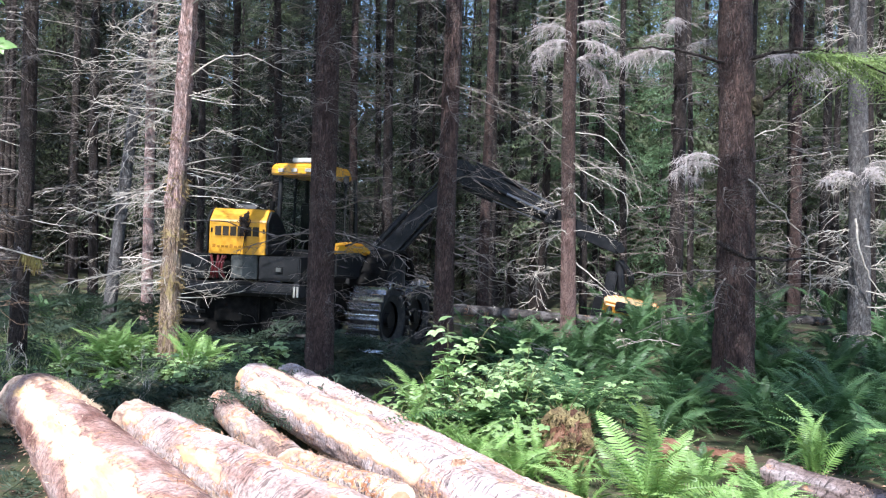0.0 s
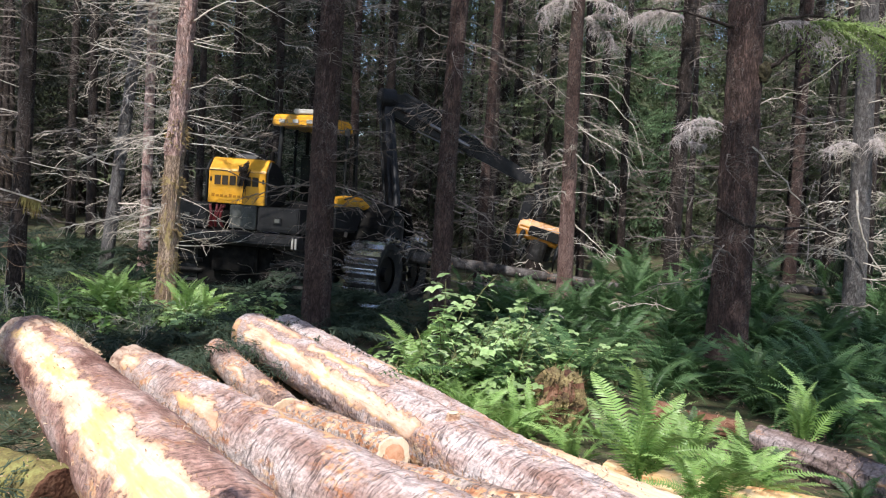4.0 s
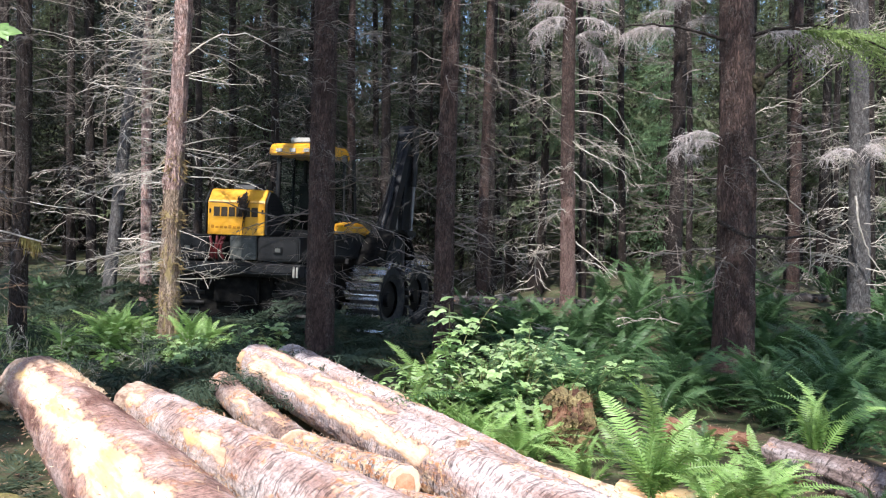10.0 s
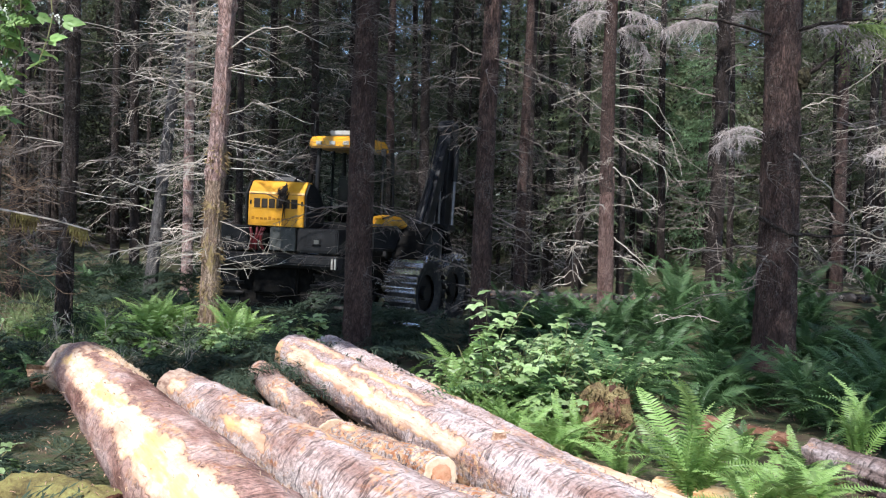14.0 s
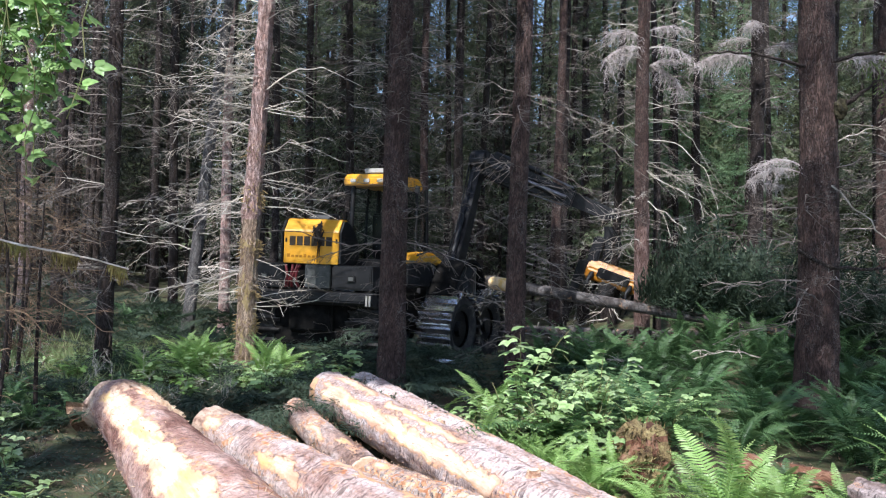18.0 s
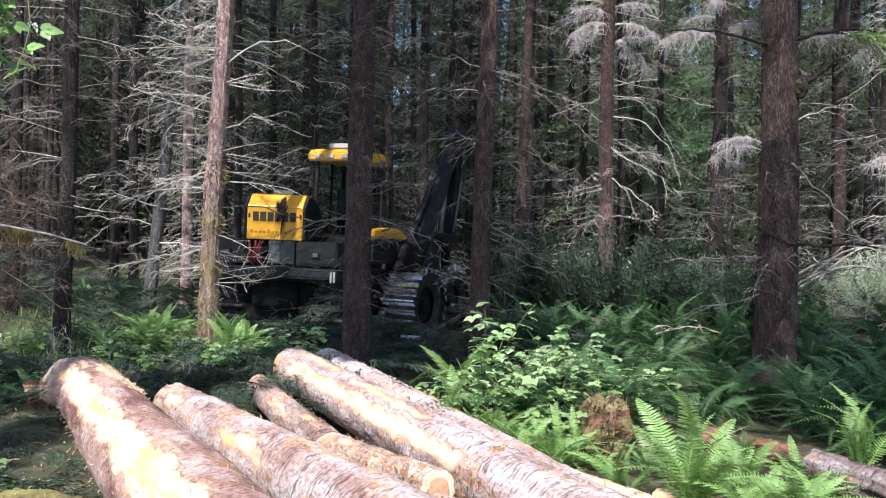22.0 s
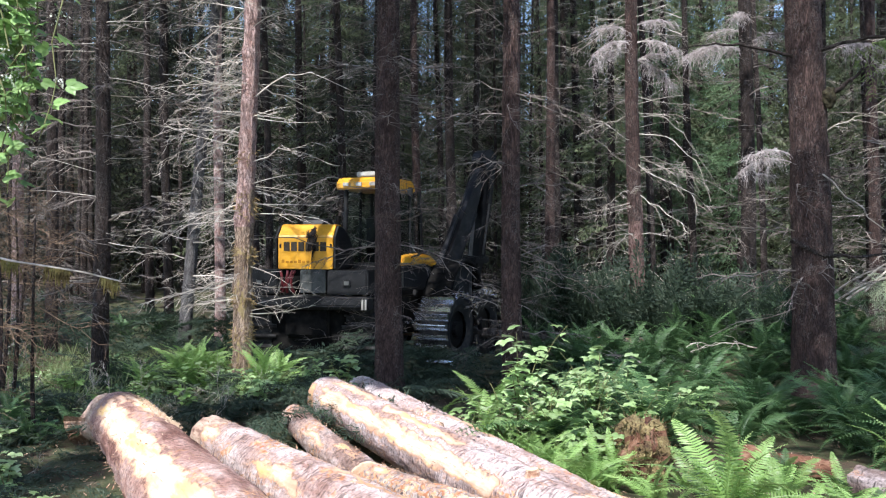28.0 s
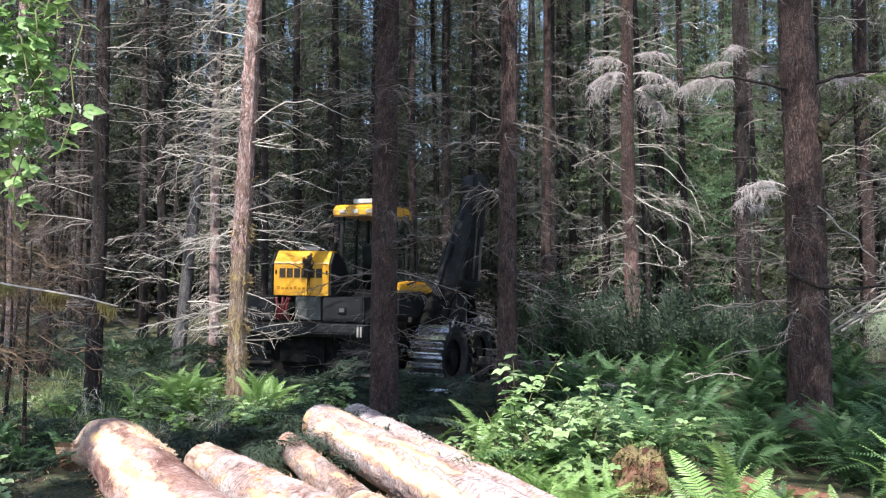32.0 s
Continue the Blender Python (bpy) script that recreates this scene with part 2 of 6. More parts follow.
M_LITTER = material("forest_floor", [(0.03, 0.02, 0.013), (0.075, 0.052, 0.034), (0.055, 0.07, 0.028), (0.16, 0.12, 0.08)], (2.4, 2.4, 2.4), 22, 0.95, 0.9, bump_dist=0.05, stops=[0.45, 0.58, 0.7, 0.85])
M_MOSS = material("moss", [(0.07, 0.05, 0.02), (0.17, 0.14, 0.05), (0.25, 0.24, 0.08)], (6, 6, 6), 9, 0.95, 1.0, bump_dist=0.03)
M_WOOD = material("peeled_wood", [(0.36, 0.13, 0.045), (0.62, 0.36, 0.17), (0.75, 0.58, 0.36), (0.66, 0.42, 0.12)], (3.5, 3.5, 1.2), 9, 0.6, 0.35, stops=[0.46, 0.58, 0.7, 0.85])
M_CUT = material("cut_end", [(0.62, 0.4, 0.25), (0.72, 0.54, 0.37), (0.77, 0.63, 0.46)], (9, 9, 9), 6, 0.7, 0.3)
M_YELLOW = material("yellow_paint", [(0.52, 0.235, 0.008), (0.63, 0.305, 0.011), (0.7, 0.36, 0.03)], (3, 3, 3), 20, 0.4, 0.05, spec=0.5, coat=0.2)
# paint of the head, darker and more orange than the hood's
M_ORANGE = material("dark_orange_paint", [(0.26, 0.1, 0.008), (0.41, 0.17, 0.012), (0.52, 0.24, 0.03)], (5, 5, 5), 14, 0.45, 0.1, spec=0.4)
M_BLACK = material("black_paint", [(0.004, 0.004, 0.0045), (0.009, 0.009, 0.01), (0.022, 0.021, 0.02)], (4, 4, 4), 14, 0.5, 0.1, spec=0.24)
M_BOOM = material("boom_paint", [(0.005, 0.005, 0.006), (0.01, 0.01, 0.012), (0.026, 0.025, 0.026)], (4, 4, 4), 14, 0.5, 0.1, spec=0.25)
# black dulled so far that shade on frame and belly is in the colour
M_SHADE_BLACK = material("shaded_black_steel", [(0.004, 0.004, 0.004), (0.009, 0.0085, 0.008), (0.018, 0.016, 0.014)], (6, 6, 6), 12, 0.9, 0.3, spec=0.08)
M_GREY = material("grey_paint", [(0.04, 0.042, 0.039), (0.075, 0.078, 0.072), (0.12, 0.12, 0.11)], (4, 4, 4), 14, 0.55, 0.1)
M_RUBBER = material("tyre_rubber", [(0.012, 0.012, 0.013), (0.028, 0.027, 0.026), (0.07, 0.06, 0.05)], (6, 6, 6), 9, 0.75, 0.5)
M_STEEL = material("worn_steel", [(0.3, 0.3, 0.3), (0.55, 0.55, 0.58), (0.78, 0.78, 0.82)], (8, 8, 8), 9, 0.2, 0.3, metal=0.9)
# track steel darkened in the colour, for wheels that lie in shade
M_SHOE = material("shaded_dark_steel", [(0.008, 0.007, 0.0065), (0.018, 0.016, 0.015), (0.05, 0.047, 0.045)], (8, 8, 8), 9, 0.6, 0.3, metal=0.1)
M_CHROME = material("chrome_rod", [(0.12, 0.12, 0.13), (0.2, 0.2, 0.22)], (4, 4, 4), 9, 0.35, 0, metal=1.0)
M_RED = material("red_hose", [(0.05, 0.006, 0.008), (0.13, 0.012, 0.014)], (6, 6, 6), 9, 0.5, 0)
M_LAMP = material("lamp_lens", [(0.34, 0.32, 0.28), (0.46, 0.44, 0.4)], (6, 6, 6), 9, 0.2, 0, spec=0.6)
M_WHITE_BLOOM = material("white_blossom", [(0.6, 0.62, 0.5), (0.8, 0.8, 0.72)], (9, 9, 9), 9, 0.7, 0, see_through=0.3)
M_SHELL = material("dark_grey_shell", [(0.005, 0.005, 0.0055), (0.01, 0.01, 0.011), (0.022, 0.021, 0.021)], (3, 3, 3), 16, 0.5, 0.1, spec=0.3)
M_FAINT = material("faint_lettering", [(0.3, 0.12, 0.006), (0.36, 0.16, 0.008)], (6, 6, 6), 9, 0.6, 0)
M_DULL = material("dark_lettering", [(0.03, 0.022, 0.015), (0.05, 0.035, 0.02)], (6, 6, 6), 9, 0.6, 0)
M_STUMP_MOSS = material("stump_moss", [(0.06, 0.035, 0.02), (0.18, 0.13, 0.06), (0.32, 0.27, 0.12)], (7, 7, 7), 9, 0.95, 1.0, bump_dist=0.04)
M_DARK_MOSS = material("dark_moss", [(0.016, 0.013, 0.007), (0.036, 0.03, 0.015), (0.07, 0.06, 0.032)], (12, 12, 12), 9, 0.95, 1.0, bump_dist=0.03)
M_BARK_TUFT = material("ochre_moss", [(0.14, 0.09, 0.04), (0.27, 0.19, 0.085), (0.42, 0.32, 0.17)], (9, 9, 9), 9, 0.95, 0)
M_STUMP = material("rotten_wood", [(0.045, 0.017, 0.01), (0.14, 0.065, 0.038), (0.27, 0.16, 0.105)], (7, 7, 3), 9, 0.95, 1.0, bump_dist=0.03)

M_FIBRE = material("bark_fibre", [(0.2, 0.1, 0.06), (0.42, 0.26, 0.17), (0.66, 0.5, 0.36)], (20, 20, 20), 6, 0.9, 0)
M_GLASS = bpy.data.materials.new("cab_glass")
M_GLASS.use_nodes = True
g = M_GLASS.node_tree.nodes["Principled BSDF"]
g.inputs["Base Color"].default_value, g.inputs["Roughness"].default_value = (0.75, 0.8, 0.78, 1), 0.03
g.inputs["Transmission Weight"].default_value, g.inputs["IOR"].default_value = 1.0, 1.1


def log_skin(name, bark, strips=(), flecks=0.4, wrinkle=0.6, tip=0.0, seed=0.0):
    """Log bark with cross wrinkles and orange flecks of inner bark. The feed rollers have torn it off in strips down to the pale wood:
    each strip is its middle and half width round the log (radians from the top, to the right), and its two ends (metres from the far end)."""
    m = bpy.data.materials.new(name)
    m.use_nodes = True
    t = m.node_tree
    b = t.nodes["Principled BSDF"]
    co = t.nodes.new("ShaderNodeTexCoord")

    def value(op, *args):
        nd = t.nodes.new("ShaderNodeMath")
        nd.operation = op
        for k, a in enumerate(args):
            if isinstance(a, (int, float)):
                nd.inputs[k].default_value = a
            else:
                t.links.new(a, nd.inputs[k])
        return nd.outputs[0]

    def noisy(scale, detail=5.0, rough=0.6):
        mp, nz = t.nodes.new("ShaderNodeMapping"), t.nodes.new("ShaderNodeTexNoise")
        mp.inputs["Scale"].default_value = scale
        mp.inputs["Location"].default_value = (seed, 2.3 * seed, 0.7 * seed)
        nz.inputs["Scale"].default_value, nz.inputs["Detail"].default_value, nz.inputs["Roughness"].default_value = 1.0, detail, rough
        t.links.new(co.outputs["Object"], mp.inputs[0])
        t.links.new(mp.outputs[0], nz.inputs["Vector"])
        return nz.outputs["Fac"]

    def ramp(sock, rows):
        r = t.nodes.new("ShaderNodeValToRGB")
        while len(r.color_ramp.elements) < len(rows):
            r.color_ramp.elements.new(0.5)
        for el, (p, c) in zip(r.color_ramp.elements, rows):
            el.position, el.color = p, (*(c if isinstance(c, tuple) else (c, c, c)), 1)
        t.links.new(sock, r.inputs[0])
        return r.outputs[0]

    def mix(fac, a, c, kind="MIX"):
        nd = t.nodes.new("ShaderNodeMixRGB")
        nd.blend_type = kind
        for k, q in enumerate((fac, a, c)):
            if isinstance(q, tuple):
                nd.inputs[k].default_value = (*q, 1)
            elif isinstance(q, (int, float)):
                nd.inputs[k].default_value = q
            else:
                t.links.new(q, nd.inputs[k])
        return nd.outputs[0]

    xyz = t.nodes.new("ShaderNodeSeparateXYZ")
    t.links.new(co.outputs["Object"], xyz.inputs[0])
    turn = value("ARCTAN2", xyz.outputs[0], xyz.outputs[1])
    ragged = value("SUBTRACT", noisy((6, 6, 3.0), 10.0, 0.72), 0.5)
    turn = value("ADD", turn, value("MULTIPLY", ragged, 1.2))
    along = value("ADD", xyz.outputs[2], value("MULTIPLY", value("SUBTRACT", noisy((7, 7, 2.5), 7.0), 0.5), 1.3))
    bare = value("ADD", -1.0, 0.0)
    for mid, half, z0, z1 in strips:
        d = value("SUBTRACT", half, value("ABSOLUTE", value("SUBTRACT", turn, mid)))
        e = value("MULTIPLY", value("MINIMUM", value("SUBTRACT", along, z0), value("SUBTRACT", z1, along)), 0.8)
        bare = value("MAXIMUM", bare, value("MINIMUM", d, e))
    mask = ramp(value("ADD", value("MULTIPLY", bare, 2.0), 0.5), [(0.5, 0.0), (0.53, 1.0)])
    core = ramp(value("ADD", value("MULTIPLY", bare, 2.0), 0.5), [(0.52, 0.0), (0.9, 1.0)])
    # bark: two tones in long patches, fine grain, dark cross wrinkles, scaly edges
    tone = ramp(noisy((5, 5, 1.3), 6.0), [(0.36, bark[0]), (0.5, bark[1]), (0.63, bark[2])])
    grain = noisy((36, 36, 26), 5.0, 0.65)
    tone = mix(0.75, tone, ramp(grain, [(0.34, 0.35), (0.52, 0.95), (0.7, 1.35)]), "MULTIPLY")
    lines = noisy((5, 5, 30), 2.0, 0.6)
    crack = ramp(lines, [(0.36, 1.0), (0.44, 0.0), (0.6, 0.0), (0.66, 0.6)])
    where = ramp(noisy((4, 4, 2.2), 3.0), [(0.32, 0.2), (0.5, 1.0)])
    tone = mix(value("MULTIPLY", value("MULTIPLY", crack, where), wrinkle), tone, (0.045, 0.032, 0.03))
    spot = value("MULTIPLY", ramp(noisy((3.5, 3.5, 1.5), 4.0), [(0.62 - 0.28 * flecks, 0.0), (0.72 - 0.28 * flecks, 1.0)]), ramp(noisy((30, 30, 16), 4.0), [(0.47, 0.0), (0.53, 1.0)]))
    tone = mix(spot, tone, ramp(noisy((12, 12, 9), 3.0), [(0.4, (0.4, 0.165, 0.08)), (0.53, (0.62, 0.35, 0.19)), (0.65, (0.73, 0.54, 0.38))]))
    rim = value("MULTIPLY", ramp(value("ADD", value("MULTIPLY", bare, 2.0), 0.5), [(0.22, 0.0), (0.48, 1.0)]), ramp(noisy((34, 34, 14), 4.0), [(0.46, 0.0), (0.52, 1.0)]))
    tone = mix(value("MULTIPLY", rim, 0.6), tone, (0.55, 0.36, 0.27))
    if tip:
        end = ramp(value("ADD", value("MULTIPLY", value("SUBTRACT", tip, along), 1.5), 0.5), [(0.5, 0.0), (0.62, 1.0)])
        tone = mix(end, tone, ramp(noisy((16, 16, 5), 6.0), [(0.36, (0.27, 0.16, 0.12)), (0.47, (0.46, 0.32, 0.24)), (0.62, (0.58, 0.44, 0.34))]))
    # bare wood: pale, with yellow and reddish stains drawn along the grain
    wood = ramp(noisy((4, 4, 0.8), 5.0), [(0.34, (0.58, 0.36, 0.24)), (0.43, (0.7, 0.5, 0.36)), (0.52, (0.74, 0.6, 0.46)), (0.575, (0.73, 0.54, 0.24)), (0.66, (0.64, 0.38, 0.16))])
    wood = mix(0.5, wood, ramp(noisy((40, 40, 2.2), 4.0), [(0.33, (0.6, 0.45, 0.34)), (0.5, (0.95, 0.92, 0.88)), (0.65, (1.05, 1.05, 1.05))]), "MULTIPLY")
    wood = mix(core, (0.54, 0.3, 0.19), wood)
    t.links.new(mix(mask, tone, wood), b.inputs["Base Color"])
    b.inputs["Roughness"].default_value, b.inputs["Specular IOR Level"].default_value = 0.85, 0.25
    high = value("MULTIPLY", value("SUBTRACT", 1.0, mask), value("ADD", 1.2, value("SUBTRACT", value("MULTIPLY", grain, 1.6), crack)))
    high = value("ADD", high, value("MULTIPLY", noisy((30, 30, 4), 4.0), 0.35))
    bp = t.nodes.new("ShaderNodeBump")
    bp.inputs["Strength"].default_value, bp.inputs["Distance"].default_value = 0.9, 0.012
    t.links.new(high, bp.inputs["Height"])
    t.links.new(bp.outputs[0], b.inputs["Normal"])
    return m


BROWN_BARK = [(0.22, 0.105, 0.08), (0.41, 0.24, 0.195), (0.56, 0.39, 0.34)]
GREY_BARK = [(0.33, 0.2, 0.165), (0.54, 0.41, 0.375), (0.68, 0.58, 0.555)]
M_LOG_BROWN = log_skin("log_brown", BROWN_BARK, [(-0.72, 0.42, 0.95, 9.5), (0.4, 0.32, 0.9, 2.7), (-0.1, 0.16, 0.9, 1.5)], 0.3, 0.45, 0.6, 1.0)
M_LOG_GREY = log_skin("log_grey", GREY_BARK, [(-0.8, 0.3, 0.3, 0.9), (-0.95, 0.24, 2.3, 3.4), (0.1, 0.13, 3.4, 4.6)], 0.45, 0.6, 0.6, 2.0)
M_LOG_THIN = log_skin("log_thin", [(0.2, 0.12, 0.095), (0.38, 0.265, 0.225), (0.54, 0.44, 0.4)], [(-0.2, 0.3, 2.2, 2.75), (-0.9, 0.2, 1.2, 1.9)], 0.5, 0.7, 0.0, 3.0)
M_LOG_SHORT = log_skin("log_short", [(0.2, 0.13, 0.1), (0.38, 0.28, 0.24), (0.54, 0.46, 0.42)], [(-0.5, 0.25, 0.0, 0.45), (-0.2, 0.15, 0.9, 1.1)], 0.75, 0.8, 0.0, 4.0)
M_LOG_PALE = log_skin("log_pale", GREY_BARK, [(-1.05, 0.36, 0.45, 5.2), (-0.1, 0.22, 0.6, 1.9), (-0.25, 0.2, 2.5, 4.3), (-1.3, 0.5, 0.0, 0.3)], 0.25, 0.6, 0.0, 5.0)
M_LOG_BACK = log_skin("log_back", GREY_BARK, [(0.3, 0.12, 3.0, 4.2)], 0.25, 0.55, 0.0, 6.0)
M_LOG_PEELED = log_skin("log_peeled", BROWN_BARK, [(0.0, 1.5, -1.0, 9.0)], 0.5, 0.5, 0.0, 7.0)
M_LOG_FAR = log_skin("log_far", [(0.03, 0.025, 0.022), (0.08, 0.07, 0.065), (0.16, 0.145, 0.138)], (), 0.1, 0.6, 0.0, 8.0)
M_LOG_OLD = log_skin("log_old", [(0.1, 0.065, 0.055), (0.25, 0.185, 0.17), (0.42, 0.35, 0.34)], (), 0.2, 0.8, 0.0, 9.0)
M_HEART = material("heartwood", [(0.45, 0.2, 0.1), (0.58, 0.3, 0.17), (0.64, 0.38, 0.24)], (12, 12, 12), 6, 0.7, 0.3)


# ---- building helpers ----


def smooth(a, b, x):
    k = np.clip((x - a) / (b - a), 0, 1)
    return k * k * (3 - 2 * k)


def ground_z(x, y):
    """Height of the forest floor: the track's edge is raised, the far side rises to the right."""
    x, y = np.asarray(x, float), np.asarray(y, float)
    z = 0.45 * (1 - smooth(2.5, 7.5, y)) + 0.8 * smooth(10.5, 18, y) * smooth(1.2, 5.5, x) + 0.35 * smooth(13, 20, y) * smooth(4.5, 8.5, -x)
    z = z + 0.03 * np.clip(y - 21, 0, 60)
    return z + 0.05 * np.sin(1.3 * x + 0.7 * y) * np.sin(0.9 * y - 0.4 * x) + 0.03 * np.sin(3.1 * x) * np.sin(2.7 * y + 1)


def gz(x, y):
    return float(ground_z(x, y))


def mesh_from(name, verts, faces, mats, smooth_faces=True, index=None):
    me = bpy.data.meshes.new(name)
    me.from_pydata([tuple(v) for v in verts], [], [tuple(int(i) for i in f) for f in faces])
    for m in mats if isinstance(mats, (list, tuple)) else [mats]:
        me.materials.append(m)
    if index is not None:
        me.polygons.foreach_set("material_index", np.asarray(index, dtype=np.int32))
    if smooth_faces:
        me.polygons.foreach_set("use_smooth", np.ones(len(me.polygons), dtype=bool))
    me.update()
    return me


def child(name, me, parent, label="", m=None):
    ob = new(name, me)
    ob.parent = parent
    if m is not None:
        ob.matrix_basis = m
    return tagged(ob, label)


def part(name, bm, mat, parent, label="", m=None, bevel=0.0):
    """One mesh object under a thing or a part, from a bmesh."""
    if bevel:
        bmesh.ops.bevel(bm, geom=[e for e in bm.edges if e.calc_face_angle(0) > 0.6], offset=bevel, segments=2, affect="EDGES", clamp_overlap=True)
    me = bpy.data.meshes.new(name)
    bm.to_mesh(me)
    bm.free()
    me.materials.append(mat)
    return child(name, me, parent, label, m)


def part_mesh(name, piece, mat, parent, label="", m=None):
    """One mesh object under a thing or a part, from vertices and faces."""
    return child(name, mesh_from(name, *piece, mat), parent, label, m)


def thing(name, at=(0, 0, 0), turn=0.0, label="", category="", group="", kind=""):
    ob = new(name)
    ob.empty_display_size = 0.2
    ob.matrix_basis = pose(*at, 0, 0, turn)
    return tagged(ob, label, category, group, kind)


def box(x0, y0, z0, x1, y1, z1, bm=None):
    bm = bm or bmesh.new()
    bmesh.ops.create_cube(bm, size=1, matrix=Matrix.Translation(((x0 + x1) / 2, (y0 + y1) / 2, (z0 + z1) / 2)) @ Matrix.Diagonal((x1 - x0, y1 - y0, z1 - z0, 1)))
    return bm


def extrude_outline(points, x0, x1, bm=None):
    """A solid whose outline in y, z is given, from x0 to x1."""
    bm = bm or bmesh.new()
    a, b = [bm.verts.new((x0, y, z)) for y, z in points], [bm.verts.new((x1, y, z)) for y, z in points]
    n = len(points)
    bm.faces.new(a[::-1]), bm.faces.new(b)
    for k in range(n):
        bm.faces.new((a[k], a[(k + 1) % n], b[(k + 1) % n], b[k]))
    bmesh.ops.recalc_face_normals(bm, faces=bm.faces)
    return bm


def rod(a, b, r, bm=None, n=10, r2=None):
    bm = bm or bmesh.new()
    a, b = Vector(a), Vector(b)
    q = (b - a).to_track_quat("Z", "Y").to_matrix().to_4x4()
    bmesh.ops.create_cone(bm, cap_ends=True, segments=n, radius1=r, radius2=r if r2 is None else r2, depth=(b - a).length, matrix=Matrix.Translation((a + b) / 2) @ q)
    return bm


def tube(points, radii, sides=3):
    """Rings along a line of points; open ended tube of quads."""
    p = np.asarray(points, float)
    d = np.gradient(p, axis=0)
    d /= np.linalg.norm(d, axis=1)[:, None] + 1e-9
    ref = np.where(np.abs(d[:, 2:3]) > 0.9, [[1.0, 0, 0]], [[0, 0, 1.0]])
    u = np.cross(d, ref)
    u /= np.linalg.norm(u, axis=1)[:, None] + 1e-9
    v = np.cross(d, u)
    ang = np.arange(sides) * 2 * np.pi / sides
    ring = (u[:, None] * np.cos(ang)[None, :, None] + v[:, None] * np.sin(ang)[None, :, None]) * np.asarray(radii, float)[:, None, None]
    verts = (p[:, None] + ring).reshape(-1, 3)
    k = np.arange(len(p) - 1)[:, None] * sides
    i = np.arange(sides)[None, :]
    j = (i + 1) % sides
    faces = np.stack([k + i, k + j, k + sides + j, k + sides + i], -1).reshape(-1, 4)
    return verts, faces


def join(pieces):
    verts, faces, n = [], [], 0
    for v, f in pieces:
        verts.append(v)
        faces.append(np.asarray(f) + n)
        n += len(v)
    return np.concatenate(verts), np.concatenate(faces)


def moved(piece, m):
    v, f = piece
    a = np.array(m)
    return v @ a[:3, :3].T + a[:3, 3], f


# Quads that stand for twigs with needles, or leaves: base, way, width, side direction
def blades(base, way, width, side):
    base, way, side = np.asarray(base), np.asarray(way), np.asarray(side)
    w = np.asarray(width).reshape(-1, 1)
    v = np.stack([base - side * w * 0.25, base + way * 0.45 - side * w * 0.5, base + way, base + way * 0.45 + side * w * 0.5], 1).reshape(-1, 3)
    f = np.arange(len(base) * 4).reshape(-1, 4)
    return v, f


def dead_branch(rg, length=1.0, droop=0.25, twigs=7, r=0.011, fine=2, left=1.0):
    """A bare side branch along +x from the origin, with crooked side twigs, of which a share is left."""
    n = 8
    s = np.linspace(0, 1, n)
    line = np.stack([s * length, np.cumsum(rg.normal(0, 0.026, n)) * length, -droop * length * s**1.7 + np.cumsum(rg.normal(0, 0.026, n)) * length], 1)
    out = [tube(line, r * (1 - 0.85 * s) + 0.0013)]
    for k in range(twigs):
        whole = k < left * twigs
        a = rg.uniform(0.2, 0.95)
        base = np.array([np.interp(a, s, line[:, c]) for c in range(3)])
        side = rg.choice([-1, 1])
        l = length * rg.uniform(0.16, 0.42) * (1.15 - a * 0.6)
        q = np.linspace(0, 1, 5)
        way = np.array([rg.uniform(0.35, 0.9), side * rg.uniform(0.5, 1.0), rg.uniform(-0.65, 0.25)])
        way /= np.linalg.norm(way)
        tw = base + q[:, None] * way * l + np.stack([0 * q, 0 * q, -0.2 * l * q**2], 1) + np.cumsum(rg.normal(0, 0.05 * l, (5, 3)), 0)
        if whole:
            out.append(tube(tw, r * 0.42 * (1 - 0.8 * q) + 0.0009))
        for j in range(fine):
            b = rg.uniform(0.3, 0.95)
            p0 = np.array([np.interp(b, q, tw[:, c]) for c in range(3)])
            w2 = way + rg.normal(0, 0.6, 3)
            w2 /= np.linalg.norm(w2)
            q3 = np.linspace(0, 1, 3)
            spur = p0 + q3[:, None] * w2 * l * rg.uniform(0.25, 0.5)
            if whole and j < 2:
                out.append(tube(spur, r * 0.22 * (1 - 0.7 * q3) + 0.0007))
    return join(out)


